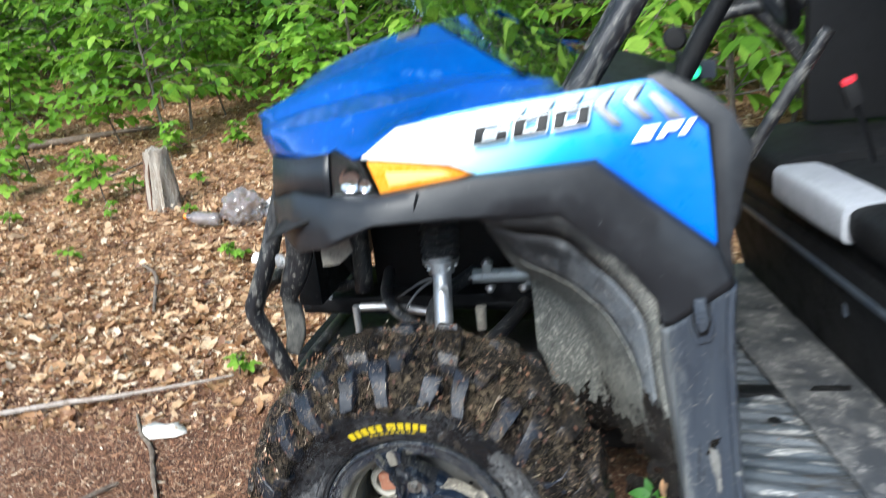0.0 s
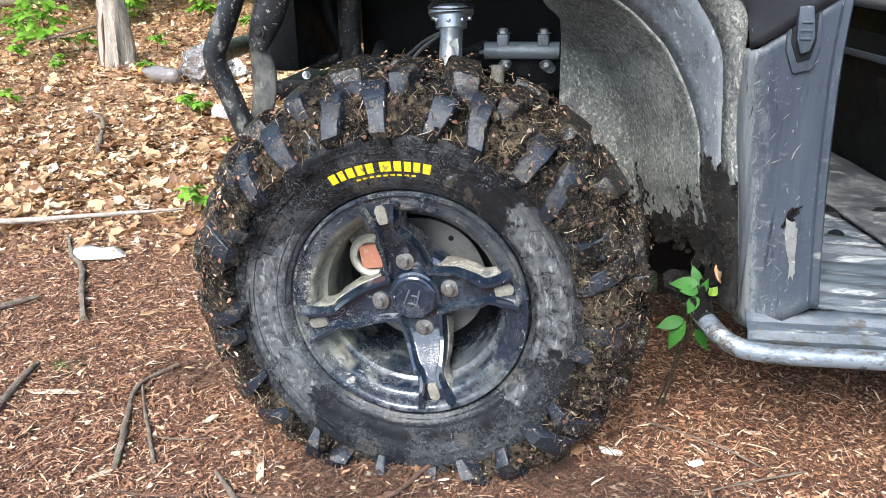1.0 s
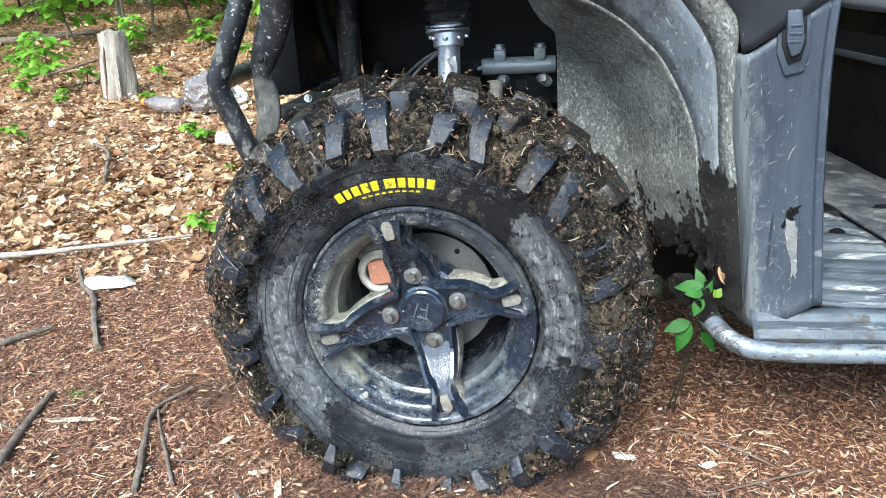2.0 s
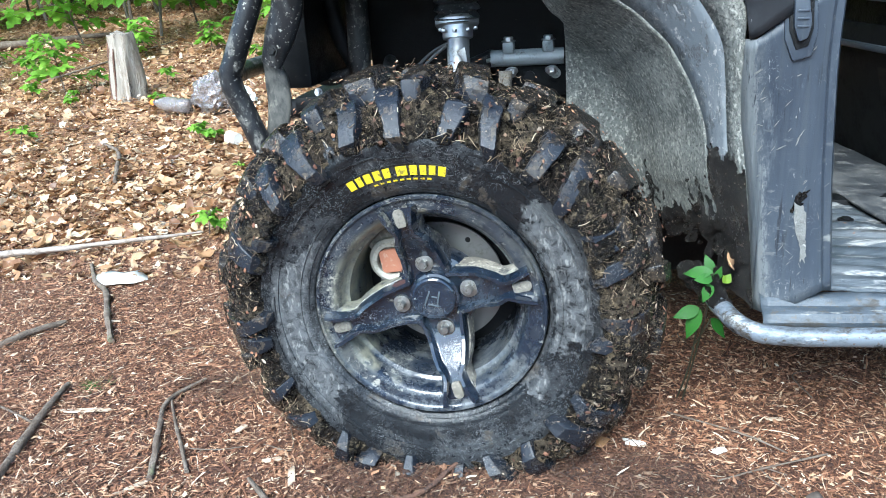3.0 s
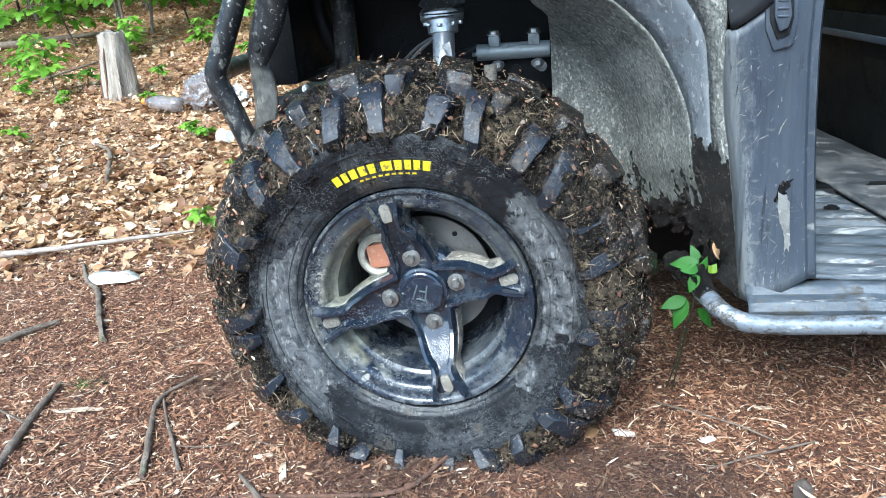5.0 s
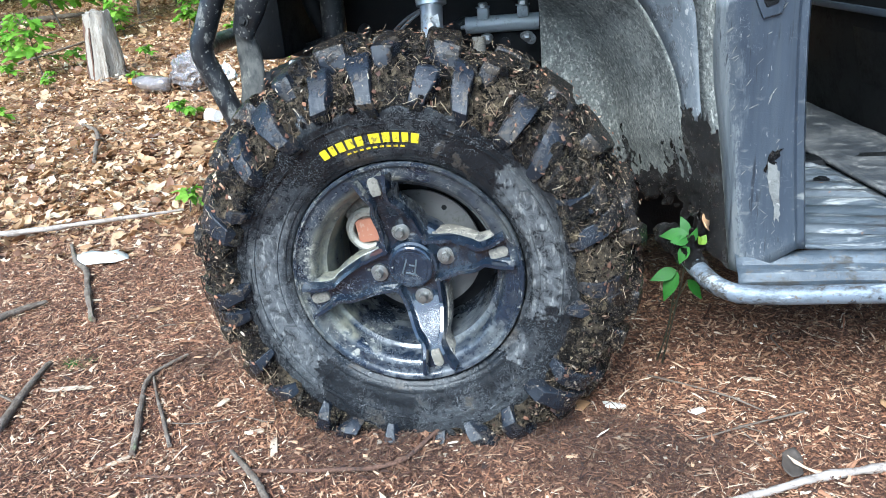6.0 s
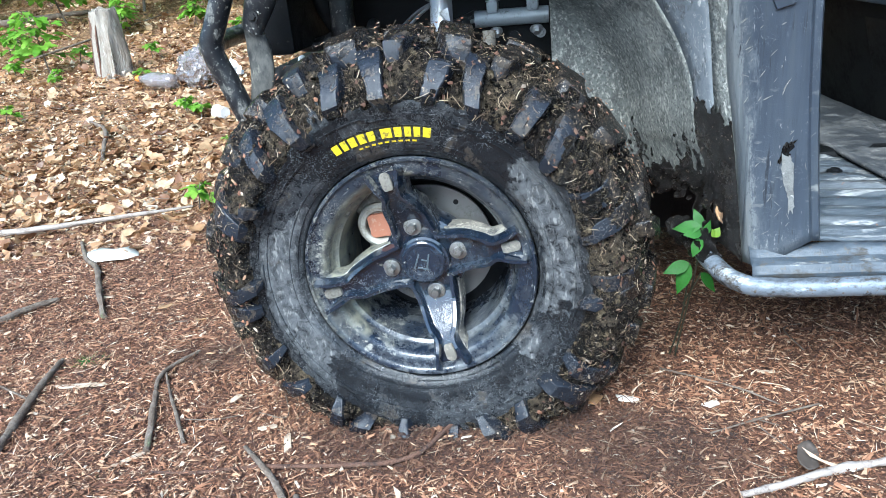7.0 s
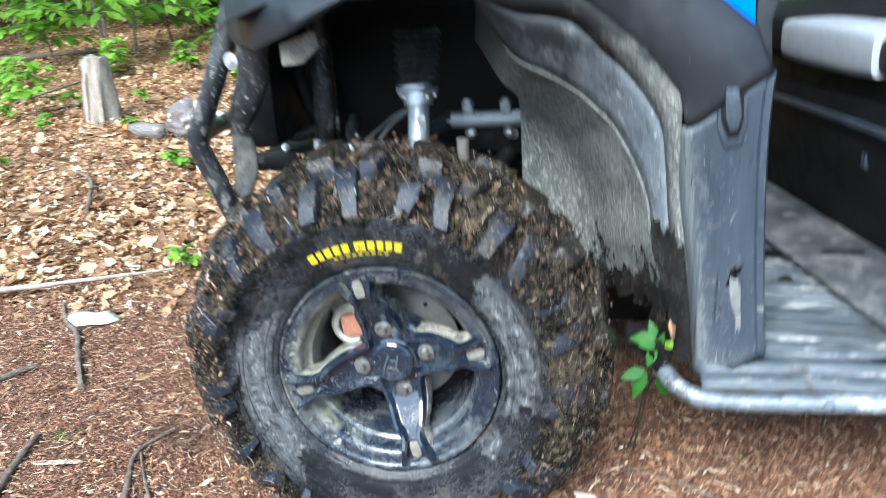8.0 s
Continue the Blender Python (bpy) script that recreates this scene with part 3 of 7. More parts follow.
overlay(M_RUBBER, times(nt, film_fac, mask(nt, 120.0, 0.55, 0.62, stretch=(1.6, 1.0, 0.5))), (0.25, 0.25, 0.24), 0.7)

# ---- geometry helpers ----
RNG = np.random.default_rng(7)


def as_mesh(name, geo):
    me = bpy.data.meshes.new(name)
    if isinstance(geo, bmesh.types.BMesh):
        geo.to_mesh(me)
        geo.free()
    else:
        me.from_pydata([tuple(map(float, v)) for v in geo[0]], [], [tuple(map(int, f)) for f in geo[1]])
    return me


def root_inverse(parent):
    return parent.matrix_basis.inverted() if parent.parent is None else Matrix.Identity(4)


def part(name, geo, material, parent=None, label="", angle=38.0, thick=0.0):
    """Links a mesh in world coordinates as one object under a thing or under a part."""
    me = as_mesh(name, geo)
    me.materials.append(material)
    if angle:
        me.polygons.foreach_set("use_smooth", [True] * len(me.polygons))
        me.set_sharp_from_angle(angle=radians(angle))
    ob = new(name, me)
    if parent is not None:
        ob.parent = parent
        ob.matrix_parent_inverse = root_inverse(parent)
    if label:
        tagged(ob, label)
    if thick:
        s = ob.modifiers.new("thickness", "SOLIDIFY")
        s.thickness, s.offset = thick, 0.0
    return ob


def again(ob, m, parent):
    """Another object on the same mesh, at the pose m."""
    o = new(ob.name.split(".")[0], ob.data)
    o.matrix_basis = m
    o.parent = parent
    o.matrix_parent_inverse = root_inverse(parent)
    return o


def thing(name, place, label, category, group="", kind=""):
    ob = new(name)
    ob.matrix_basis = pose(*place)
    ob.empty_display_size = 0.1
    return tagged(ob, label, category, group, kind)


def join(*geos):
    V, F, n = [], [], 0
    for v, f in geos:
        V += [tuple(p) for p in v]
        F += [tuple(i + n for i in face) for face in f]
        n += len(v)
    return V, F


def moved(geo, m):
    return [tuple(m @ Vector(p)) for p in geo[0]], geo[1]


def smooth_line(points, per=6):
    p = [np.array(q, float) for q in points]
    if len(p) < 3:
        return p
    p = [2 * p[0] - p[1]] + p + [2 * p[-1] - p[-2]]
    out = []
    for i in range(1, len(p) - 2):
        a, b, c, d = p[i - 1:i + 3]
        for k in range(per):
            t = k / per
            out.append(0.5 * (2 * b + (c - a) * t + (2 * a - 5 * b + 4 * c - d) * t * t + (3 * b - a - 3 * c + d) * t ** 3))
    return out + [p[-2]]


def tube(points, radius, seg=12, per=6, bumpy=0.0, squash=None):
    """A round bar along a smooth line. radius: one number or one for each given point."""
    line = smooth_line(points, per)
    n = len(line)
    rads = np.interp(np.linspace(0, 1, n), np.linspace(0, 1, len(radius)), radius) if isinstance(radius, (list, tuple)) else np.full(n, radius)
    V, F = [], []
    side = None
    for i in range(n):
        d = line[min(i + 1, n - 1)] - line[max(i - 1, 0)]
        d = d / (np.linalg.norm(d) + 1e-9)
        if side is None:
            side = np.cross(d, (0.31, 0.2, 0.93) if abs(d[2]) < 0.9 else (1, 0, 0))
        side = side - d * (side @ d)
        side /= np.linalg.norm(side) + 1e-9
        other = np.cross(d, side)
        for k in range(seg):
            a = 2 * math.pi * k / seg
            r = rads[i] * (1 + (bumpy * noise.noise(Vector(line[i] * 60) + Vector((k * 0.7, 0, 0))) if bumpy else 0))
            off = side * math.cos(a) * r + other * math.sin(a) * r
            if squash:
                off = off * np.array(squash)
            V.append(line[i] + off)
    for i in range(n - 1):
        for k in range(seg):
            a, b = i * seg + k, i * seg + (k + 1) % seg
            F.append((a, b, b + seg, a + seg))
    F.append(tuple(range(seg - 1, -1, -1)))
    F.append(tuple((n - 1) * seg + k for k in range(seg)))
    return V, F


def box(cx, cy, cz, sx, sy, sz, bevel=0.004, turn=None, segments=2):
    bm = bmesh.new()
    bmesh.ops.create_cube(bm, size=1.0)
    bmesh.ops.scale(bm, vec=(sx, sy, sz), verts=bm.verts)
    if bevel:
        bmesh.ops.bevel(bm, geom=list(bm.edges), offset=bevel, segments=segments, affect="EDGES", profile=0.6)
    m = Matrix.Translation((cx, cy, cz))
    if turn is not None:
        m = m @ turn
    bmesh.ops.transform(bm, matrix=m, verts=bm.verts)
    return bm


def geo_of(bm):
    bm.verts.index_update()
    g = [tuple(v.co) for v in bm.verts], [tuple(v.index for v in f.verts) for f in bm.faces]
    bm.free()
    return g


def prism(poly, y0, y1, bevel=0.0, at=None):
    """A flat outline (x, z) carried from y0 to y1. at: a function (x, z) -> y added to both."""
    bm = bmesh.new()
    vs = [bm.verts.new((x, y0, z)) for x, z in poly]
    f = bm.faces.new(vs)
    r = bmesh.ops.extrude_face_region(bm, geom=[f])
    for v in r["geom"]:
        if isinstance(v, bmesh.types.BMVert):
            v.co.y = y1
    bmesh.ops.recalc_face_normals(bm, faces=bm.faces)
    if bevel:
        bmesh.ops.bevel(bm, geom=list(bm.edges), offset=bevel, segments=2, affect="EDGES", profile=0.6)
    if at:
        for v in bm.verts:
            v.co.y += at(v.co.x, v.co.z)
    return bm


def loft(rows, closed=False):
    """A skin over rows of points, each of one length."""
    n = len(rows[0])
    V = [p for r in rows for p in r]
    F = []
    for i in range(len(rows) - 1):
        for k in range(n if closed else n - 1):
            a, b = i * n + k, i * n + (k + 1) % n
            F.append((a, b, b + n, a + n))
    return V, F


def dense(rail, per=6):
    return [tuple(p) for p in smooth_line(rail, per)]


def revolve(profile, cx, cz, seg=96, y=0.0):
    """A turned body round an axis along y: profile of (radius, y)."""
    V, F = [], []
    n = len(profile)
    for i in range(seg):
        a = 2 * math.pi * i / seg
        for r, py in profile:
            V.append((cx + r * math.cos(a), y + py, cz + r * math.sin(a)))
    for i in range(seg):
        j = (i + 1) % seg
        for k in range(n - 1):
            F.append((i * n + k, i * n + k + 1, j * n + k + 1, j * n + k))
    return V, F


def bolt_geo(c, d, r=0.008, h=0.008, washer=True):
    """A hexagon bolt head at c that points along d."""
    m = Matrix.Translation(c) @ Vector(d).to_track_quat("Z", "Y").to_matrix().to_4x4()
    g = []
    if washer:
        ring = lambda rad, z, n: [(rad * math.cos(2 * math.pi * k / n), rad * math.sin(2 * math.pi * k / n), z) for k in range(n)]
        g.append(loft([ring(r * 1.5, 0, 16), ring(r * 1.5, 0.002, 16), ring(r * 0.4, 0.0025, 16)], True))
    hexr = lambda rad, z: [(rad * math.cos(math.pi * k / 3), rad * math.sin(math.pi * k / 3), z) for k in range(6)]
    v, f = loft([hexr(r, 0), hexr(r, h * 0.8), hexr(r * 0.8, h)], True)
    f = f + [tuple(12 + k for k in range(6))]
    g.append((v, f))
    return moved(join(*g), m)

# ---- the utility vehicle: x points to its rear, its near side lies at y = 0 ----
utv = thing("utility_vehicle", (0.7, 0.7, 0), "blue and black side-by-side utility vehicle, mud-splashed, parked on the forest floor", "utility vehicle")
HX, HZ = 0.004, 0.285          # wheel centre
SPIN = radians(14)             # turn of the wheel about its axle
TY = 0.045                     # middle of the tread


def on_wheel(r, a, y):
    return (HX + r * math.cos(a), y, HZ + r * math.sin(a))


# half profile of the tyre carcass: (radius, y)
CARCASS = [(0.172, -0.030), (0.1825, -0.036), (0.1850, -0.052), (0.195, -0.060), (0.212, -0.066), (0.228, -0.069), (0.245, -0.074), (0.262, -0.077), (0.280, -0.073), (0.298, -0.062),
           (0.312, -0.044), (0.321, -0.022), (0.327, 0.006), (0.330, 0.045), (0.327, 0.084), (0.321, 0.112), (0.312, 0.134), (0.298, 0.152), (0.280, 0.162), (0.25, 0.165), (0.21, 0.155), (0.18, 0.13)]


def carcass_at(s):
    """Place and outward normal (radius, y) at s, 0 at the near bead and 1 at the far one."""
    f = s * (len(CARCASS) - 1)
    i = min(int(f), len(CARCASS) - 2)
    (r0, y0), (r1, y1) = CARCASS[i], CARCASS[i + 1]
    t = f - i
    dr, dy = r1 - r0, y1 - y0
    L = math.hypot(dr, dy)
    return r0 + dr * t, y0 + dy * t, dy / L, -dr / L


wheel_profile = [(0.176, -0.036), (0.1795, -0.042), (0.1805, -0.0530), (0.1795, -0.0548), (0.1780, -0.0545), (0.1765, -0.0515), (0.172, -0.0490), (0.164, -0.0478), (0.156, -0.0465), (0.1525, -0.043), (0.149, -0.036), (0.147, -0.022),
                 (0.143, -0.018), (0.139, -0.016), (0.136, 0.004), (0.134, 0.05), (0.132, 0.09), (0.150, 0.11), (0.176, 0.12)]
wheel = part("front_wheel", revolve(wheel_profile, HX, HZ, 128), M_RIMDUST, utv, "four-spoke black alloy wheel with a muddy off-road tyre", thick=0.004)

# tyre carcass with fine ribs, a lettering band and a slight unevenness
prof = [(carcass_at(i / 84)[0], carcass_at(i / 84)[1]) for i in range(85)]
prof2 = []
for i, (r, y) in enumerate(prof):
    d = 0.0
    if 0.190 < r < 0.206 and y < 0.0:
        d = 0.0012 * (1 if int(r * 700) % 2 else 0)
    if 0.2365 < r < 0.2395 and y < 0:
        d = 0.002
    prof2.append((r, y - d))
tv, tf = revolve(prof2, HX, HZ, 200)
tv = [tuple(Vector(p) + 0.0016 * noise.noise_vector(Vector(p) * 25)) for p in tv]
tyre = part("tyre", (tv, tf), M_RUBBER, wheel, "worn black rubber tyre with dried mud", angle=50)


def lug_geo(s0, s1, w0, w1, h, lean, bend=0.0, n=10, seed=0.0):
    """A tread block that runs over the carcass from s0 to s1, round angle 0 of the wheel, blunt at its inner end and worn at its edges."""
    rows = []
    for i in range(n):
        t = i / (n - 1)
        r, y, nr, ny = carcass_at(s0 + (s1 - s0) * t)
        w = (w0 + (w1 - w0) * t) * (1.0 if t > 0.2 else 0.66 + 0.34 * (t / 0.2) ** 0.6)
        hh = h * (0.25 + 0.75 * min(1, t * 4.5) ** 0.7) * (1.0 if t < 0.93 else 0.85)
        off = lean * (t - 0.5) + bend * math.sin(math.pi * t)
        ring = []
        for u, v in ((-0.66, -0.006), (-0.55, 0.60 * hh), (-0.50, 0.93 * hh), (-0.44, hh), (-0.12, 1.02 * hh), (0.20, 1.0 * hh), (0.44, hh), (0.50, 0.93 * hh), (0.55, 0.60 * hh), (0.66, -0.006)):
            rr = r + nr * v
            a = (off + u * w) / 0.31
            q = Vector((rr * math.cos(a), y + ny * v, rr * math.sin(a)))
            sd = Vector((seed, s0 * 90, 0))
            ring.append(tuple(q + 0.0026 * noise.noise_vector(q * 30 + sd) + 0.0012 * noise.noise_vector(q * 150 + sd)))
        rows.append(ring)
    v, f = loft(rows)
    n6 = len(rows[0])
    f.append(tuple(range(n6 - 1, -1, -1)))
    f.append(tuple((n - 1) * n6 + k for k in range(n6)))
    return v, f


WH = Matrix.Translation((HX, 0, HZ))
PITCH = 13
RLUG = np.random.default_rng(19)
# near-side long and short blocks, crown blocks, far-side blocks: ends, widths, height, lean, bend, place in the pitch
kinds = [(0.308, 0.515, 0.023, 0.036, 0.026, 0.020, 0.006, 0.0),
         (0.328, 0.480, 0.026, 0.032, 0.025, -0.008, -0.006, 0.44),
         (0.500, 0.650, 0.036, 0.046, 0.034, 0.022, 0.004, 0.23),
         (0.470, 0.600, 0.028, 0.040, 0.033, -0.018, 0.004, 0.74),
         (0.92, 0.74, 0.030, 0.036, 0.028, 0.040, 0.012, 0.25),
         (0.86, 0.67, 0.028, 0.040, 0.030, 0.030, -0.006, 0.75)]
for kind, (s0, s1, w0, w1, h, lean, bend, phase) in enumerate(kinds):
    for k in range(PITCH):
        wear = RLUG.normal(size=6)
        geo = lug_geo(s0 + 0.010 * wear[0], s1 + 0.006 * wear[1], w0 * (1 + 0.10 * wear[2]), w1 * (1 + 0.08 * wear[2]), h * (1 + 0.07 * wear[3]), lean + 0.006 * wear[4], bend + 0.003 * wear[5], seed=k * 3.7 + kind)
        lug = part("tread_lug", geo, M_LUG, wheel, angle=28)
        lug.matrix_basis = WH @ Matrix.Rotation(-(2 * math.pi * (k + phase) / PITCH + SPIN + 0.035 * RLUG.normal()), 4, "Y")

# mud packed between the blocks, thick on the wheel's flanks and thin at top and bottom
MUD_A = [-180, -150, -110, -85, -60, -40, -10, 30, 48, 60, 78, 100, 116, 132, 160, 180]
MUD_H = [0.72, 0.70, 0.34, 0.16, 0.40, 0.80, 1.0, 1.0, 0.92, 0.52, 0.36, 0.42, 0.50, 0.86, 0.86, 0.72]


def mud_amount(a):
    return float(np.interp((math.degrees(a) + 180) % 360 - 180, MUD_A, MUD_H))


mr = []
SEG, CROSS = 620, 76
for i in range(SEG):
    a = 2 * math.pi * i / SEG
    row = []
    lot = mud_amount(a)
    for j in range(CROSS + 1):
        s = 0.300 + 0.605 * j / CROSS
        r, y, nr, ny = carcass_at(s)
        p = Vector((math.cos(a) * 0.33, y, math.sin(a) * 0.33))
        big = noise.noise(p * 10 + Vector((3, 1, 7)))
        mid = noise.noise(p * 34)
        crumb = abs(noise.noise(p * 75 + Vector((9, 0, 0))))
        fine = noise.noise(p * 150)
        edge = 0.318 + 0.05 * (1 - lot) + 0.035 * noise.noise(p * 26 + Vector((0, 5, 0)))
        h = -0.004 + 0.022 * lot + 0.014 * big + 0.013 * mid + 0.014 * crumb + 0.006 * fine
        h = min(0.036, h) * (1.0 if s < 0.43 else 0.72) * min(1.0, max(0.0, (s - edge) / 0.035)) ** 0.7 * min(1, (CROSS - j) / 5)
        h = max(-0.004 if s < 0.40 else 0.0005, h if s > edge else -0.004) if 0 < j < CROSS else -0.006
        row.append((HX + (r + nr * h) * math.cos(a), y + ny * h, HZ + (r + nr * h) * math.sin(a)))
    mr.append(row)
part("caked_mud", loft(mr + [mr[0]]), M_MUD, wheel, "dark brown mud packed into the tread", angle=60)

# clods that sit on it
cv, cf = [], []
for k in range(520):
    a = RLUG.uniform(0, 2 * math.pi)
    if RLUG.uniform() > mud_amount(a) ** 1.3:
        continue
    r, y, nr, ny = carcass_at(RLUG.uniform(0.335, 0.70))
    h = RLUG.uniform(0.002, 0.020) * (0.5 + 0.6 * mud_amount(a))
    c = Vector((HX + (r + nr * h) * math.cos(a), y + ny * h, HZ + (r + nr * h) * math.sin(a)))
    bm = bmesh.new()
    bmesh.ops.create_icosphere(bm, subdivisions=2, radius=0.0035 * 4 ** RLUG.uniform())
    turn_c = Euler(tuple(RLUG.uniform(0, 6, 3))).to_matrix()
    for v in bm.verts:
        v.co = turn_c @ (Vector((v.co.x * 1.3, v.co.y * 0.6, v.co.z)) * (1 + 0.7 * noise.noise(v.co * 150 + c * 60)))
    bmesh.ops.translate(bm, vec=c, verts=bm.verts)
    g = geo_of(bm)
    n = len(cv)
    cv += g[0]
    cf += [tuple(i + n for i in f) for f in g[1]]
part("mud_clod", (cv, cf), M_MUD, wheel, "lumps of dark brown mud on the tread", angle=60)["kind"] = "stuff"

# straw and chips that stick in the mud
def mud_spot():
    a = RNG.uniform(0, 2 * math.pi)
    while RNG.uniform() > 0.25 + mud_amount(a):
        a = RNG.uniform(0, 2 * math.pi)
    r, y, nr, ny = carcass_at(RNG.uniform(0.345, 0.70))
    out = Vector((nr * math.cos(a), ny, nr * math.sin(a)))
    t = Vector(RNG.normal(size=3)).normalized()
    t = (t - out * t.dot(out) * 0.8).normalized()
    return Vector(on_wheel(r, a, y)), out, t, t.cross(out).normalized()


sv, sf = [], []
for k in range(1100):
    c, out, t, b = mud_spot()
    c = c + out * RNG.uniform(0.012, 0.040)
    L, w = 0.0016 * 4.5 ** RNG.uniform(), RNG.uniform(0.001, 0.0042)
    m = 5
    n = len(sv)
    for i in range(m):
        q = 2 * math.pi * (i + RNG.uniform(-0.3, 0.3)) / m
        sv.append(c + t * L * math.cos(q) * RNG.uniform(0.6, 1.1) + b * w * math.sin(q) * RNG.uniform(0.6, 1.2) + out * RNG.uniform(-0.001, 0.001))
    sv.append(c + out * 0.0012)
    sf += [(n + i, n + (i + 1) % m, n + m) for i in range(m)]
part("stuck_chip", (sv, sf), M_NEEDLE, wheel, "wood chips stuck in the mud", angle=0)["kind"] = "stuff"
sv, sf = [], []
for k in range(4600):
    c, out, t, b = mud_spot()
    c = c + out * RNG.uniform(0.010, 0.032)
    L, w = 0.004 * 6 ** RNG.uniform() ** 1.4, RNG.uniform(0.0002, 0.00065)
    bend = RNG.normal() * 0.14
    n = len(sv)
    for i, f in enumerate((-1, -0.35, 0.35, 1)):
        p = c + t * L * 0.5 * f + b * L * 0.5 * bend * f * f + out * L * 0.12 * f * RNG.normal()
        sv += [p - b * w, p + out * w, p + b * w]
    for i in range(3):
        q = n + i * 3
        sf += [(q, q + 3, q + 4, q + 1), (q + 1, q + 4, q + 5, q + 2)]
part("stuck_straw", (sv, sf), M_STRAW, wheel, "straw fibres stuck in the mud", angle=0)["kind"] = "stuff"

# lettering band: plain yellow blocks, one for each character
def arc_block(r0, r1, a0, a1, y, slant=0.0, n=3, lift=0.0014):
    rows = []
    for rr, sl in ((r0, 0), (r1, slant)):
        rows.append([on_wheel(rr, a0 + (a1 - a0) * k / n + sl, y(rr)) for k in range(n + 1)])
    top = [[(p[0], p[1] - lift, p[2]) for p in r] for r in rows]
    v, f = loft([rows[0], top[0], top[1], rows[1]])
    return v, f


def side_y(r):
    for (r0, y0), (r1, y1) in zip(CARCASS, CARCASS[1:]):
        if r0 <= r <= r1:
            return y0 + (y1 - y0) * (r - r0) / (r1 - r0)
    return -0.069


a_left, a_right = radians(118.0), radians(78.5)
widths = [1, 0.85, 1, 1, 1, 0.35, 1.35, 1, 0.9, 0.9, 1]
total = sum(widths)
acc = 0.0
for k, w in enumerate(widths):
    a0 = a_left + (a_right - a_left) * (acc + 0.13) / total
    a1 = a_left + (a_right - a_left) * (acc + w - 0.13) / total
    acc += w
    if k != 5:
        part("letter_block", arc_block(0.2160, 0.2305, a0, a1, lambda r: side_y(r) - 0.001), M_YELLOW, wheel, "plain yellow letter block")
for k in range(9):
    a0 = radians(108 - k * 2.75)
    part("small_letter_block", arc_block(0.2085, 0.2110, a0, a0 - radians(1.7), lambda r: side_y(r) - 0.0008), M_YELLOW, wheel, "small worn yellow letter block")


# moulded ribs on the sidewall
def side_rib(name, r, a0, a1, w, h, r2=None):
    n = max(2, int(abs(a1 - a0) / 2))
    rows = []
    for k in range(n + 1):
        a = radians(a0 + (a1 - a0) * k / n)
        rr = r + ((r2 if r2 else r) - r) * k / n
        rows.append([on_wheel(rr + u * w, a, side_y(rr + u * w) - v * h) for u, v in ((-0.6, -0.6), (-0.3, 1), (0.3, 1), (0.6, -0.6))])
    part(name, loft(rows), M_RUBBER, wheel, angle=40)


side_rib("sidewall_rib", 0.2045, 0, 360, 0.0022, 0.0014)
side_rib("sidewall_rib", 0.1925, 0, 360, 0.0016, 0.0010)
side_rib("sidewall_rib", 0.2385, 124, 432, 0.0030, 0.0018)
side_rib("lettering_frame", 0.2335, 123, 74, 0.0016, 0.0014)
side_rib("lettering_frame", 0.2062, 123, 74, 0.0016, 0.0010)
for k in range(13):
    a0 = 8 + k * 360 / 13
    side_rib("sidewall_step", 0.2440, a0, a0 + 9, 0.0022, 0.0022)
    side_rib("sidewall_step", 0.2440, a0 + 9, a0 + 12, 0.0022, 0.0022, 0.2510)
    side_rib("sidewall_step", 0.2510, a0 + 12, a0 + 25, 0.0022, 0.0022)


# spokes: a sunken plate between two ribs that close in and fork to the rim
def spoke_y(u):
    return float(np.interp(u, [0.0, 0.045, 0.075, 0.105, 0.14, 0.18], [0.002, 0.000, -0.006, -0.030, -0.049, -0.052]))


def rib(path, w, h):
    rows = []
    pts = smooth_line([(u, v, 0) for u, v in path], 5)
    for i, p in enumerate(pts):
        q = pts[min(i + 1, len(pts) - 1)] - pts[max(i - 1, 0)]
        q = q / np.linalg.norm(q)
        side = np.array((-q[1], q[0]))
        ring = []
        y = spoke_y(p[0])
        for a, b in ((-0.5, 0.022), (-0.5, -0.55 * h), (-0.30, -h), (0.12, -h), (0.5, -0.05 * h), (0.5, 0.022)):
            ring.append((p[0] + side[0] * a * w, y + b, p[1] + side[1] * a * w))
        rows.append(ring)
    v, f = loft(rows, True)
    return v, f + [tuple(range(5, -1, -1)), tuple(len(v) - 6 + k for k in range(6))]


def spoke_geo():
    gs = []
    for s in (1, -1):
        gs.append(rib([(0.030, 0.036 * s), (0.055, 0.031 * s), (0.085, 0.027 * s), (0.106, 0.022 * s), (0.122, 0.0145 * s), (0.140, 0.018 * s), (0.166, 0.026 * s)], 0.0125 * s, 0.016))
    outline = [(0.02, 0.034), (0.055, 0.031), (0.085, 0.027), (0.106, 0.022), (0.122, 0.0145), (0.140, 0.018), (0.166, 0.026)]
    rows = [[(u, spoke_y(u) + 0.001, v * k) for k in (-1, -0.5, 0, 0.5, 1)] for u, v in outline]
    gs.append(loft(rows))
    back = [[(u, spoke_y(u) + 0.02, v * k) for k in (-1, 1)] for u, v in outline]
    gs.append(loft(back))
    return join(*gs)


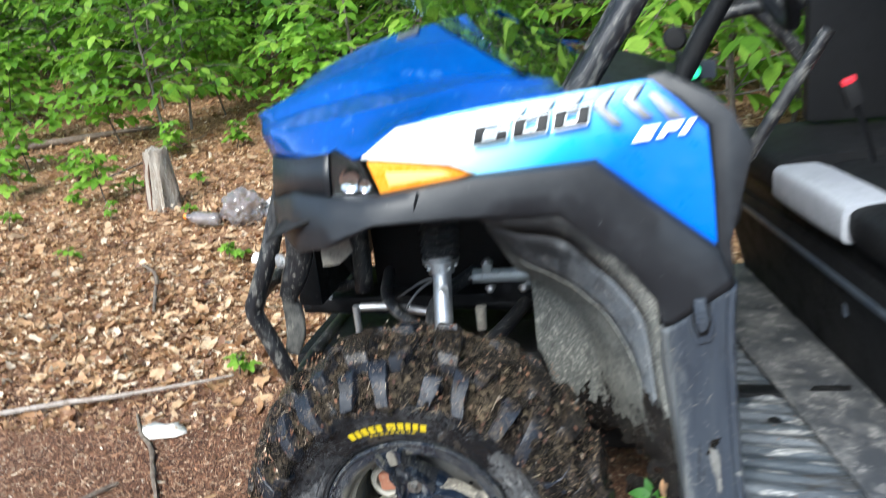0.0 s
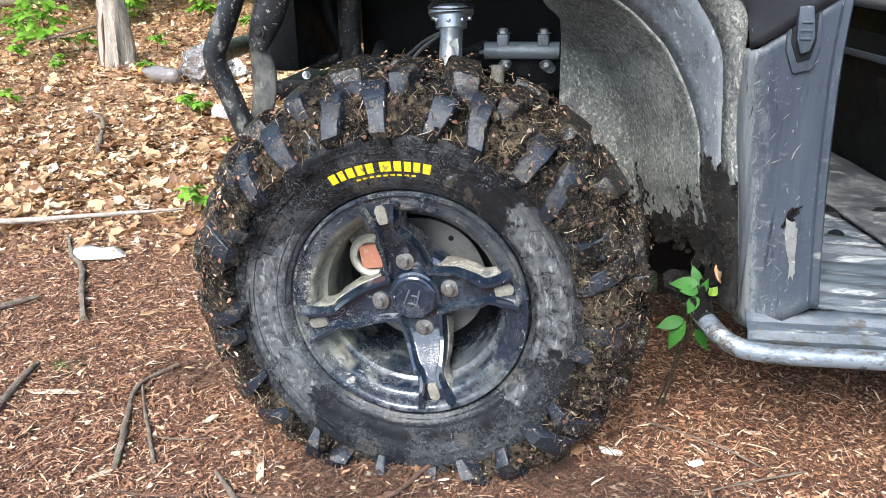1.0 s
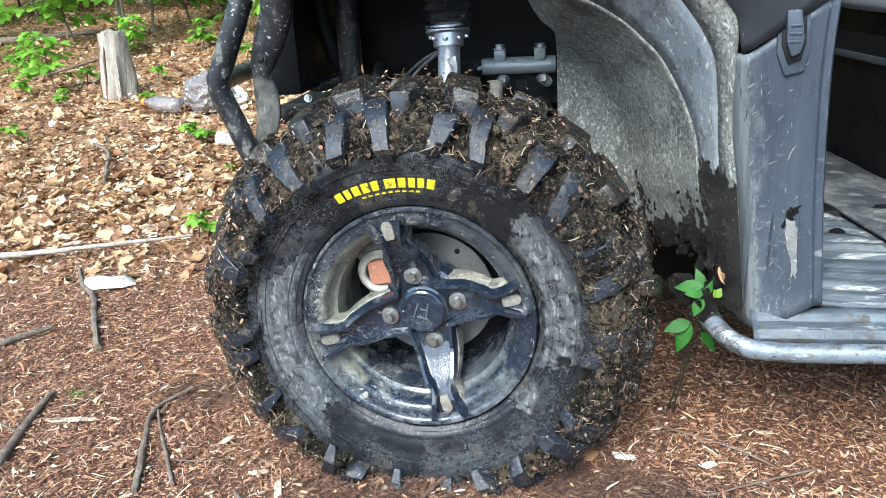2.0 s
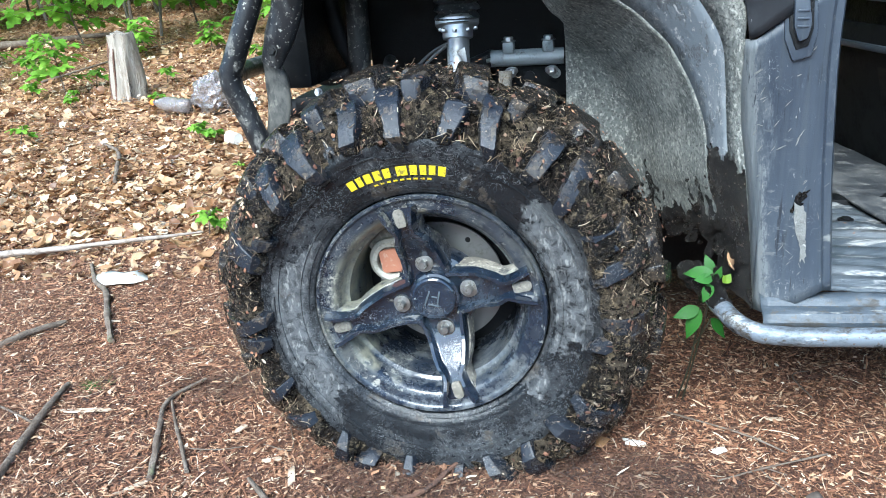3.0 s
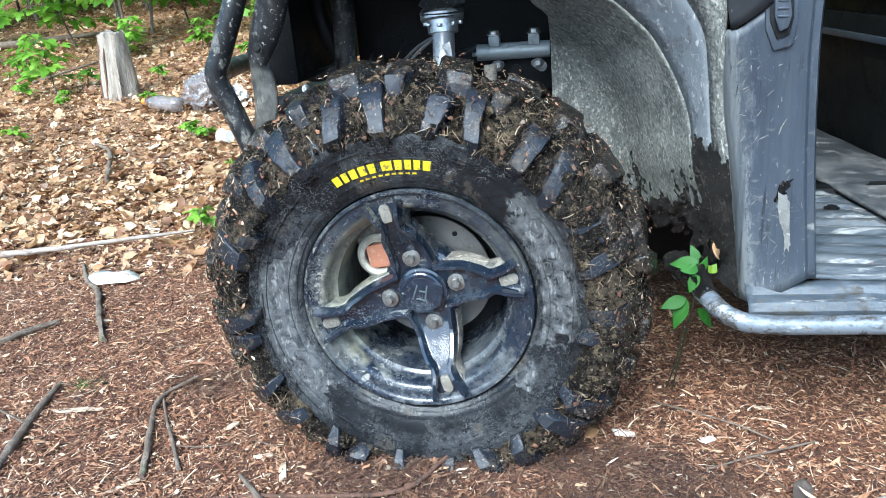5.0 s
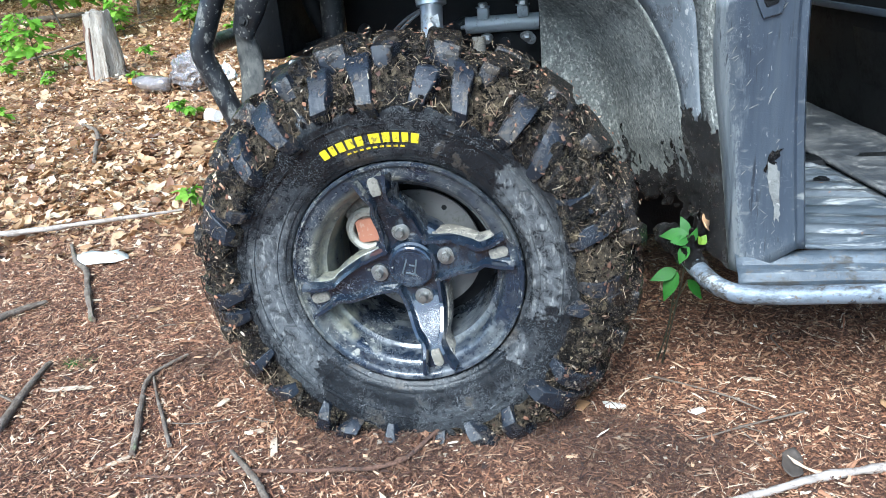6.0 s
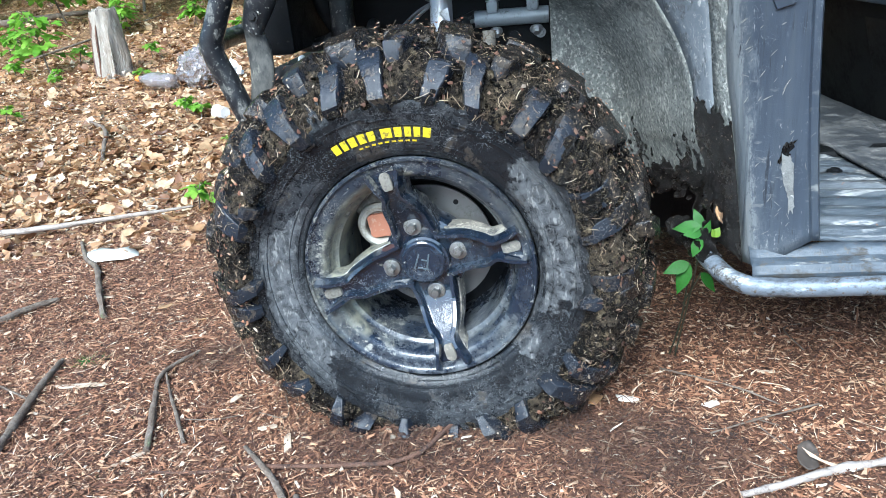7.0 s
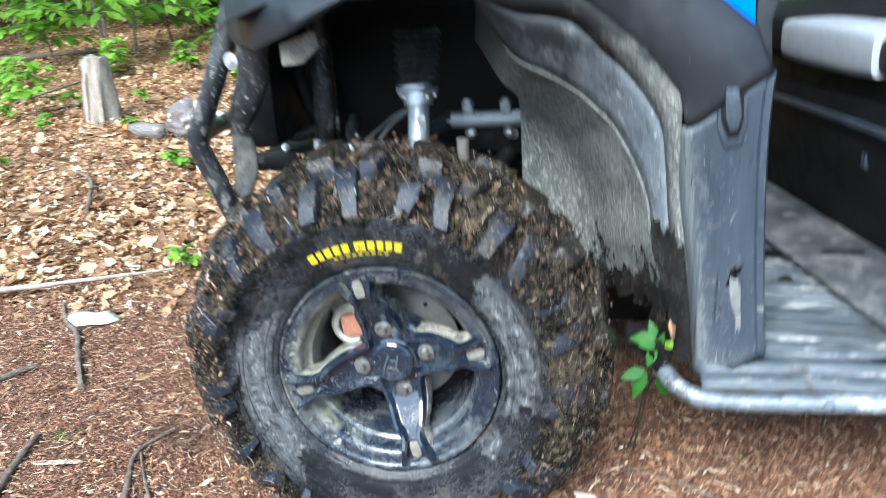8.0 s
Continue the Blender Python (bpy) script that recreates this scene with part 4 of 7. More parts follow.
def flank_geo(s):
    line = smooth_line([(0.046, 0.0405 * s, 0), (0.055, 0.0380 * s, 0), (0.085, 0.0340 * s, 0), (0.106, 0.0290 * s, 0), (0.122, 0.0215 * s, 0), (0.140, 0.0250 * s, 0), (0.150, 0.028 * s, 0)], 5)
    rows = []
    for u, v, _ in line:
        y = spoke_y(u)
        rows.append([(u, y + 0.0005, v - 0.0012 * s), (u, y + 0.002, v + 0.0008 * s), (u, y + 0.012, v + 0.003 * s), (u, y + 0.030, v + 0.004 * s), (u, y + 0.030, v - 0.002 * s)])
    return loft(rows)


first = None
nut_first = None
pocket_first = None
for k in range(4):
    a = SPIN + math.pi / 2 * k
    m = WH @ Matrix.Rotation(-a, 4, "Y")
    if first is None:
        first = part("spoke", spoke_geo(), M_RIM, wheel, "gloss black forked spoke", angle=30)
        nut_first = part("lug_nut", join(bolt_geo((0.0575, -0.004, 0), (0, -1, 0), 0.0078, 0.013), loft([[(0.0575 + r * math.cos(t), y, r * math.sin(t)) for t in np.linspace(0, 2 * math.pi, 21)] for r, y in ((0.0145, 0.004), (0.0145, -0.0065), (0.0125, -0.0070), (0.0, -0.0070))])), M_NUT, wheel, "zinc-plated wheel nut")
        pocket_first = part("dust_pocket", prism([(0.134, -0.0065), (0.140, -0.0085), (0.158, -0.0085), (0.163, -0.004), (0.163, 0.004), (0.158, 0.0085), (0.140, 0.0085), (0.134, 0.0065)], -0.0525, -0.045, 0.002), M_DUSTMETAL, wheel, "slot filled with dried clay")
        flanks = [part("spoke_flank", flank_geo(s), M_RIMDUST if s < 0 else M_CLAY, wheel, "spoke edge coated in dried clay", angle=40) for s in (1, -1)]
        for o in (first, nut_first, pocket_first, *flanks):
            o.matrix_basis = m
    else:
        for o in (first, nut_first, pocket_first, *flanks):
            again(o, m, wheel)
part("hub_disc", revolve([(0.0, 0.001), (0.046, 0.001), (0.058, 0.002), (0.066, 0.006), (0.070, 0.02), (0.071, 0.04)], HX, HZ, 64), M_RIM, wheel)
part("hub_cap", revolve([(0.0, -0.0195), (0.0265, -0.0195), (0.0272, -0.0188), (0.0280, -0.0188), (0.0287, -0.0200), (0.0325, -0.0200), (0.0350, -0.0180), (0.0355, -0.0110), (0.0395, -0.0095), (0.0410, -0.004), (0.0412, 0.004)], HX, HZ, 64), M_RIM, wheel, "black hub cap with an engraved ring")
part("cap_emblem", join(*[moved(geo_of(box(0, 0, 0, *sz, 0.0006)), Matrix.Translation((HX + dx, -0.0199, HZ + dz)) @ Matrix.Rotation(r, 4, "Y")) for dx, dz, sz, r in ((-0.010, 0.002, (0.0025, 0.002, 0.026), 0.35), (0.008, 0.002, (0.0025, 0.002, 0.024), 0.2), (0.000, -0.010, (0.018, 0.002, 0.0025), 0.2), (0.002, 0.004, (0.009, 0.002, 0.0022), 0.2))]), M_GREYFILM, wheel, "plain worn emblem strokes")

# brake disc and caliper behind the spokes
part("brake_disc", join(revolve([(0.055, 0.062), (0.055, 0.056), (0.105, 0.056), (0.105, 0.061), (0.055, 0.062)], HX, HZ, 72)), surface("worn_brake_steel", (0.26, 0.255, 0.245), [((0.14, 0.125, 0.105), 18.0, 0.50, 0.62, None)], rough=0.38, metal=0.6, bump=0.15, bump_scale=200.0), wheel, "brushed steel brake disc")
for k in range(9):
    a = k * 2 * math.pi / 9 + 0.3
    part("disc_hole", revolve([(0.0, 0.0552), (0.0045, 0.0552), (0.0045, 0.058)], HX + 0.088 * math.cos(a), HZ + 0.088 * math.sin(a), 10), M_FRAME, wheel)
part("wheel_back", revolve([(0.0, 0.085), (0.10, 0.085), (0.133, 0.088)], HX, HZ, 48), M_FRAME, wheel)
cal = Matrix.Rotation(radians(-38), 4, "Y")
part("caliper", box(HX - 0.070, 0.046, HZ + 0.062, 0.052, 0.05, 0.088, 0.012, cal, 3), M_DUSTMETAL, wheel, "dusty cast brake caliper")
part("caliper_pad", box(HX - 0.073, 0.0185, HZ + 0.052, 0.036, 0.010, 0.040, 0.004, Matrix.Rotation(radians(-8), 4, "Y")), M_RUST, wheel, "rust-brown brake pad face")
part("caliper_ring", revolve([(0.0235, 0.022), (0.026, 0.013), (0.031, 0.011), (0.036, 0.016), (0.037, 0.040)], HX - 0.071, HZ + 0.053, 36), surface("clay_cast_metal", (0.36, 0.345, 0.30), [((0.20, 0.185, 0.15), 40.0, 0.50, 0.62, None)], rough=0.7, bump=0.4, bump_scale=140.0), wheel, "pale dusty ring of the brake caliper", thick=0.003)

# ---- black fender flare, arch and liner ----
FL_UP = [(-0.315, 0.25, 0.865), (-0.205, 0.105, 0.905), (-0.115, 0.047, 0.905), (-0.012, 0.018, 0.909), (0.17, 0.010, 0.938), (0.363, 0.0, 0.951), (0.455, 0.0, 0.874), (0.548, 0.0, 0.797), (0.575, 0.0, 0.735)]
FL_LO = [(-0.300, 0.225, 0.795), (-0.212, 0.098, 0.790), (-0.125, 0.028, 0.818), (-0.024, 0.0, 0.862), (0.118, 0.0, 0.866), (0.299, 0.0, 0.867), (0.405, 0.0, 0.774), (0.452, 0.0, 0.710), (0.462, 0.004, 0.660)]
up, lo = [], []
for i in range(len(FL_UP) - 1):
    for k in range(4):
        t = k / 4
        up.append(np.array(FL_UP[i]) * (1 - t) + np.array(FL_UP[i + 1]) * t)
        lo.append(np.array(FL_LO[i]) * (1 - t) + np.array(FL_LO[i + 1]) * t)
up.append(np.array(FL_UP[-1]))
lo.append(np.array(FL_LO[-1]))


def toward(p, q, t, push=0.0):
    return p * (1 - t) + q * t - np.array((0, push, 0))


skin = [[u + np.array((0, 0.022, 0.0)) for u in up], [u + np.array((0, 0.002, 0)) for u in up], [toward(u, l, 0.06, 0.006) for u, l in zip(up, lo)], [toward(u, l, 0.5, 0.010) for u, l in zip(up, lo)],
        [toward(u, l, 0.9, 0.008) for u, l in zip(up, lo)], list(lo)]
# the flange that turns inwards from the arch edge
inner = [l + np.array((0.002, 0.035, 0.006)) for l in lo]
skin.append([toward(l, q, 0.15) for l, q in zip(lo, inner)])
flare = part("fender_flare", loft(skin), M_BLACK, utv, "matt black plastic fender flare with light scratches", angle=45, thick=0.003)
part("flare_lip", loft([[toward(l, q, 0.12) + np.array((0, 0.002, 0.0)) for l, q in zip(lo, inner)], inner]), M_FRAME, utv, angle=40, thick=0.003)
part("flare_seam", tube([(0.062, 0.0015, 0.917), (0.056, -0.0035, 0.895), (0.050, 0.0, 0.868)], 0.0022, 6), M_FRAME, utv)

# door post with its rear return
POST_L = [(0.462, 0.004, 0.660), (0.465, 0.012, 0.60), (0.470, 0.022, 0.54), (0.480, 0.020, 0.47), (0.488, 0.016, 0.40), (0.494, 0.008, 0.33), (0.500, -0.002, 0.262)]
POST_R = [(0.575, 0.0, 0.735), (0.573, 0.004, 0.65), (0.575, 0.006, 0.57), (0.579, 0.008, 0.49), (0.583, 0.006, 0.42), (0.587, 0.002, 0.36), (0.590, -0.006, 0.300)]
pl, pr = dense(POST_L, 4), dense(POST_R, 4)
rows = [[(a[0] - 0.012, a[1] + 0.02, a[2]) for a in pl], [(a[0], a[1] + 0.003, a[2]) for a in pl], [(a[0] + 0.006, a[1] - 0.002, a[2]) for a in pl], [((a[0] + b[0]) / 2, (a[1] + b[1]) / 2 - 0.006, (a[2] + b[2]) / 2) for a, b in zip(pl, pr)],
        [(b[0] - 0.014, b[1] - 0.003, b[2]) for b in pr], [(b[0] - 0.009, b[1] + 0.002, b[2]) for b in pr], [(b[0], b[1] + 0.002, b[2]) for b in pr], [(b[0] + 0.004, b[1] + 0.012, b[2]) for b in pr], [(b[0] + 0.004, b[1] + 0.07, b[2]) for b in pr]]
part("door_post", loft(rows), M_POST, utv, "scuffed grey-black plastic door post", angle=14, thick=0.003)
# dried mud on the post: a pale edge film, flecks and one long scrape
def on_post(u, t, lift):
    i = min(int(t * (len(pl) - 1)), len(pl) - 2)
    f = t * (len(pl) - 1) - i
    a = np.array(pl[i]) * (1 - f) + np.array(pl[i + 1]) * f
    b = np.array(pr[i]) * (1 - f) + np.array(pr[i + 1]) * f
    y = float(np.interp(u, [0, 0.06, 0.5, 0.87, 1], [a[1] + 0.003, a[1] - 0.002, (a[1] + b[1]) / 2 - 0.006, b[1] - 0.003, b[1] + 0.002]))
    return (a[0] * (1 - u) + b[0] * u, y - lift, a[2] * (1 - u) + b[2] * u)


M_DRYMUD = surface("dried_pale_mud", (0.17, 0.17, 0.16), [((0.07, 0.07, 0.068), 60.0, 0.45, 0.62, None), ((0.36, 0.35, 0.32), 120.0, 0.58, 0.68, None)], rough=0.9, bump=0.5, bump_scale=200.0)
fv, ff = [], []
for k in range(42):
    u, t = 0.04 + 0.90 * RNG.uniform() ** 1.5, RNG.uniform(0.12, 0.92)
    c = Vector(on_post(u, t, 0.0032))
    ang = radians(RNG.normal(48, 16)) if k % 5 else RNG.uniform(0, 3)
    L, w = RNG.uniform(0.0015, 0.008) * (1.5 if k % 9 == 0 else 1), RNG.uniform(0.0004, 0.0009)
    d, n = Vector((math.cos(ang), 0, math.sin(ang))), Vector((-math.sin(ang), 0, math.cos(ang)))
    q = len(fv)
    fv += [c - d * L, c + n * w - d * L * 0.3, c + n * w + d * L * 0.5, c + d * L, c - n * w * 0.6 + d * L * 0.3, c - n * w - d * L * 0.5]
    ff.append(tuple(range(q, q + 6)))
part("mud_fleck", (fv, ff), M_DRYMUD, utv, "pale dried mud flecks", angle=0)["kind"] = "stuff"
outline = [(0.50, 0.63), (0.62, 0.625), (0.66, 0.66), (0.64, 0.80), (0.62, 0.845), (0.565, 0.83), (0.55, 0.76), (0.50, 0.72)]
ragged = []
for (u0, t0), (u1, t1) in zip(outline, outline[1:] + outline[:1]):
    ragged += [(u0 + (u1 - u0) * f + RLUG.normal() * 0.010, t0 + (t1 - t0) * f + RLUG.normal() * 0.006) for f in (0, 0.25, 0.5, 0.75)]
sx = [on_post(u, t, 0.0034) for u, t in ragged] + [on_post(0.585, 0.73, 0.0036)]
part("scrape_mark", (sx, [(k, (k + 1) % 32, 32) for k in range(32)]), M_DRYMUD, utv, "long pale scrape on the post", angle=0)
smear = [on_post(0.44 + 0.20 * (0.5 + 0.5 * math.cos(a)) * (1 + 0.25 * RLUG.normal()), 0.615 + 0.022 * math.sin(a) * (1 + 0.3 * RLUG.normal()) - 0.03 * math.cos(a), 0.0030) for a in np.linspace(0, 2 * math.pi, 25)[:-1]]
part("mud_smear", (smear + [on_post(0.54, 0.615, 0.0034)], [(k, (k + 1) % 24, 24) for k in range(24)]), M_WETMUD, utv, "dark mud smear above the scrape", angle=0)
# the arch behind the wheel: outer edge at flare and post, inner edge where the liner begins
ARCH_O = [(0.150, 0.006, 0.868), (0.21, 0.004, 0.868), (0.299, 0.004, 0.866), (0.352, 0.004, 0.820), (0.405, 0.004, 0.774), (0.450, 0.005, 0.710), (0.455, 0.014, 0.652), (0.457, 0.026, 0.60), (0.462, 0.036, 0.54),
          (0.472, 0.034, 0.47), (0.480, 0.030, 0.40), (0.486, 0.022, 0.33), (0.492, 0.012, 0.262)]
ARCH_E = [(0.155, 0.07, 0.850), (0.215, 0.10, 0.758), (0.285, 0.10, 0.720), (0.335, 0.10, 0.680), (0.368, 0.10, 0.643), (0.396, 0.10, 0.592), (0.414, 0.10, 0.547), (0.423, 0.10, 0.510), (0.427, 0.10, 0.470),
          (0.433, 0.10, 0.432), (0.445, 0.10, 0.395), (0.458, 0.095, 0.345), (0.460, 0.085, 0.275)]
arch_o, arch_e = smooth_line(ARCH_O, 6), smooth_line(ARCH_E, 6)
strip_rows = []
for k, (o, e) in enumerate(zip(arch_o, arch_e)):
    w = 0.66 - 0.14 * min(1.0, k / 40)
    strip_rows.append([tuple(o), tuple(o * w + e * (1 - w) + np.array((0.003, -0.005, 0.002))), tuple(e)])
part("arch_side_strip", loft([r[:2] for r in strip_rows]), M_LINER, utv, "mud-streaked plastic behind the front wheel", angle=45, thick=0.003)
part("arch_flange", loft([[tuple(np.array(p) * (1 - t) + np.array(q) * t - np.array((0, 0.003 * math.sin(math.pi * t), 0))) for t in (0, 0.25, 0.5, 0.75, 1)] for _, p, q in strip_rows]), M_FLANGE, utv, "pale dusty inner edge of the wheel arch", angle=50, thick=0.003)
strip_rows = strip_rows[34:]

# liner: a shell that narrows inwards and turns into the inner wall
LINER = [(0.508, 0.098), (0.490, 0.14), (0.468, 0.185), (0.442, 0.24), (0.420, 0.29), (0.400, 0.325), (0.370, 0.345), (0.325, 0.352), (0.27, 0.355)]
LINER = dense([(r, y, 0) for r, y in LINER], 4)


lin = []
for k, e in enumerate(arch_e[:66]):
    row = []
    for r, y, _ in LINER:
        f = r / 0.508
        x, z = HX + (e[0] - HX) * f, HZ + (e[2] - HZ) * f
        row.append((max(x, 0.205) if r < 0.44 else x, y, z - (1 - f) * 0.22 * max(0.0, 0.42 - e[2]) / 0.1 + 0.0015 * math.sin(k * 0.9)))
    lin.append(row)
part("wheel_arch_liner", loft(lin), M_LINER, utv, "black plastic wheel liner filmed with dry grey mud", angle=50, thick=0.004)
roof_rows = [[(HX + r * math.cos(a), y, HZ + r * math.sin(a)) for r, y in ((0.600, 0.06), (0.62, 0.2), (0.63, 0.35), (0.63, 0.55))] for a in [radians(82 + 34 * i / 16) for i in range(17)]]
part("arch_roof", loft(roof_rows), M_FRAME, utv, "dark upper wheel well", angle=50, thick=0.004)

# wet mud that clings to the strip and the liner's foot
def film(grid, keep, lift, name, mat, label):
    V, F = [], []
    n, m = len(grid), len(grid[0])
    for i in range(n):
        for k in range(m):
            p = Vector(grid[i][k])
            e = 0.6 + 0.8 * abs(noise.noise(p * 60))
            V.append(p + Vector(lift) * e)
    for i in range(n - 1):
        for k in range(m - 1):
            c = (Vector(grid[i][k]) + Vector(grid[i + 1][k + 1])) / 2
            if keep(c):
                F.append((i * m + k, i * m + k + 1, (i + 1) * m + k + 1, (i + 1) * m + k))
    return part(name, (V, F), mat, utv, label, angle=60)


def finer(rows, across):
    out = []
    for r in rows:
        line = []
        for a, b in zip(r, r[1:]):
            line += [tuple(np.array(a) * (1 - t / across) + np.array(b) * t / across) for t in range(across)]
        out.append(line + [tuple(r[-1])])
    return out


def tall(rows, along):
    out = []
    for a, b in zip(rows, rows[1:]):
        out += [[tuple(np.array(p) * (1 - t / along) + np.array(q) * t / along) for p, q in zip(a, b)] for t in range(along)]
    return out + [rows[-1]]


wet = lambda c: (0.462 - c.z) * 40 + 0.9 * max(0.0, 1 - abs(c.x - 0.437) / 0.025) + 0.9 * noise.noise(Vector((c.x * 55, c.y * 40, c.z * 16))) + 0.6 * noise.noise(c * 130) > -0.42
film(tall(finer(strip_rows, 24), 8), wet, (-0.004, -0.009, 0), "wet_mud", M_WETMUD, "wet dark mud on the arch")
film(tall(finer(lin[32:], 6), 6), lambda c: (0.385 - c.z) * 8 + (0.22 - c.y) * 2.2 + 0.9 * noise.noise(Vector((c.x * 50, c.y * 44, c.z * 11))) + 0.45 * noise.noise(c * 100) > 0.12, (-0.003, -0.003, 0.002), "wet_mud", M_WETMUD, "wet dark mud on the liner")

# clods on the strip's foot
cv, cf = [], []
for k in range(64):
    t = RNG.uniform(0, 1)
    c = Vector((0.425 + 0.055 * RNG.uniform(0, 1) + 0.01 * t, 0.10 - 0.07 * RNG.uniform(0, 1), 0.27 + 0.12 * t ** 1.6))
    bm = bmesh.new()
    bmesh.ops.create_icosphere(bm, subdivisions=2, radius=RNG.uniform(0.003, 0.009))
    for v in bm.verts:
        v.co = Vector((v.co.x * 0.9, v.co.y * 0.7, v.co.z * 1.4)) * (1 + 0.5 * noise.noise(v.co * 80 + c * 40))
    bmesh.ops.translate(bm, vec=c, verts=bm.verts)
    g = geo_of(bm)
    n = len(cv)
    cv += g[0]
    cf += [tuple(i + n for i in f) for f in g[1]]
part("mud_clump", (cv, cf), M_WETMUD, utv, "wet dark mud and leaf scraps on the arch", angle=60)["kind"] = "stuff"

cv, cf = [], []
edge_pts = [lin[-1][k] for k in range(0, 26)] + [lin[-3][k] for k in range(0, 14)]
for k in range(220):
    q = edge_pts[int(RLUG.uniform(0, len(edge_pts)))]
    c = Vector(q) + Vector((RLUG.normal() * 0.006 - 0.004, RLUG.normal() * 0.006 - 0.004, RLUG.normal() * 0.010 - 0.004))
    bm = bmesh.new()
    bmesh.ops.create_icosphere(bm, subdivisions=2, radius=RLUG.uniform(0.0025, 0.0075))
    for v in bm.verts:
        v.co = Vector((v.co.x * 1.1, v.co.y * 0.8, v.co.z * 1.2)) * (1 + 0.6 * noise.noise(v.co * 110 + c * 50))
    bmesh.ops.translate(bm, vec=c, verts=bm.verts)
    g = geo_of(bm)
    n = len(cv)
    cv += g[0]
    cf += [tuple(i + n for i in f) for f in g[1]]
part("mud_crust", (cv, cf), M_WETMUD, utv, "black wet mud hanging from the liner's edge", angle=60)["kind"] = "stuff"

# latch on the post
latch = part("toggle_latch", prism([(0.496, 0.752), (0.538, 0.752), (0.543, 0.665), (0.538, 0.636), (0.514, 0.630), (0.502, 0.66)], -0.006, 0.004, 0.003), M_POST, utv, "grey toggle latch in a recess")
part("latch_slot", prism([(0.501, 0.747), (0.533, 0.747), (0.537, 0.672), (0.532, 0.650), (0.517, 0.645), (0.507, 0.67)], -0.0085, -0.004, 0.0015), M_FRAME, latch)
part("latch_lever", prism([(0.509, 0.715), (0.527, 0.716), (0.533, 0.678), (0.529, 0.660), (0.518, 0.656), (0.511, 0.675)], -0.016, -0.006, 0.003), M_POST, latch, "grey latch lever")
for k in range(3):
    part("latch_ridge", box(0.521, -0.0165, 0.676 + 0.010 * k, 0.014, 0.003, 0.003, 0.001), M_POST, latch)

# rocker tube, sill and floor
part("rocker_tube", tube([(0.405, 0.10, 0.285), (0.425, 0.06, 0.28), (0.445, 0.015, 0.262), (0.475, -0.028, 0.248), (0.53, -0.046, 0.245), (0.70, -0.046, 0.246), (1.3, -0.046, 0.248)], 0.0145, 16), M_SILVERTUBE, utv, "scraped silver-grey rocker tube", angle=60)
part("tube_end_mud", tube([(0.398, 0.115, 0.288), (0.412, 0.085, 0.288), (0.43, 0.05, 0.278), (0.447, 0.014, 0.263)], [0.012, 0.020, 0.0185, 0.0148], 16, bumpy=0.6), M_WETMUD, utv, "mud clod on the tube's end")
sill_rows = []
for y, z in ((-0.030, 0.225), (-0.036, 0.262), (-0.030, 0.272), (-0.012, 0.277), (-0.006, 0.286), (0.006, 0.291)):
    sill_rows.append([(x, y + 0.002 * math.sin(x * 40), z + 0.0015 * math.sin(x * 23)) for x in np.linspace(0.496, 1.4, 60)])
part("sill", loft(sill_rows), M_SILL, utv, "grey muddy door sill", angle=40, thick=0.004)
floor_rows = []
for i in range(260):
    y = 0.004 + 1.35 * i / 259
    row = []
    for k in range(44):
        x = 0.52 + 0.75 * k / 43
        w = (y + 0.16 * (x - 0.5)) / 0.046
        rib_h = min(1.0, max(0.0, 0.5 + 1.6 * math.sin(2 * math.pi * w))) if x + 0.194 * y < 0.80 else 0.0
        row.append((x, y, 0.295 + 0.0065 * rib_h + 0.0012 * noise.noise(Vector((x * 30, y * 30, 0)))))
    floor_rows.append(row)
part("floor_pan", loft(floor_rows), M_FLOORPL, utv, "ribbed grey floor covered in dried mud", angle=30, thick=0.006)
mat_rows = [[(x, y, 0.307 + 0.003 * noise.noise(Vector((x * 14, y * 14, 5)))) for x in np.linspace(0.817 - 0.194 * y, 1.15, 30)] for y in np.linspace(0.03, 1.33, 40)]
part("floor_mat", loft(mat_rows), M_FLOORDARK, utv, "dark rubber floor mat with dry dust", angle=50, thick=0.006)
part("mat_seam", tube([(0.945 - 0.17 * (y - 0.6), y, 0.3125) for y in np.linspace(0.10, 1.3, 8)], 0.0028, 6), M_INK, utv, "dark seam across the floor")
part("floor_bolt", bolt_geo((0.765, 0.46, 0.303), (0, 0, 1), 0.008, 0.006), M_FRAME, utv)
part("floor_bolt", bolt_geo((0.70, 0.32, 0.303), (0, 0, 1), 0.009, 0.006), M_FRAME, utv)

# seat box, cushion, backrest
SEAT = Matrix.Translation((0.815, 0.75, -0.018)) @ Matrix.Rotation(radians(9), 4, "Z") @ Matrix.Translation((-0.81, -0.75, 0))
part("seat_box", moved(geo_of(prism([(0.868, 0.31), (1.30, 0.31), (1.30, 0.63), (0.800, 0.63), (0.800, 0.58)], 0.14, 1.30, 0.008)), SEAT), M_SEATBLACK, utv, "black plastic seat box")
part("seat_box_ridge", moved(geo_of(box(0.799, 0.72, 0.585, 0.014, 1.16, 0.014, 0.004)), SEAT), M_POST, utv)
part("seat_box_hatch", moved(geo_of(box(0.825, 0.50, 0.49, 0.008, 0.30, 0.12, 0.004, Matrix.Rotation(radians(-14), 4, "Y"))), SEAT), M_SEATBLACK, utv)
part("hatch_clip", moved(geo_of(box(0.815, 0.455, 0.515, 0.012, 0.018, 0.03, 0.003)), SEAT), M_POST, utv)
part("seat_rail", moved(geo_of(box(1.03, 0.72, 0.645, 0.44, 1.0, 0.07, 0.01)), SEAT), M_FRAME, utv)


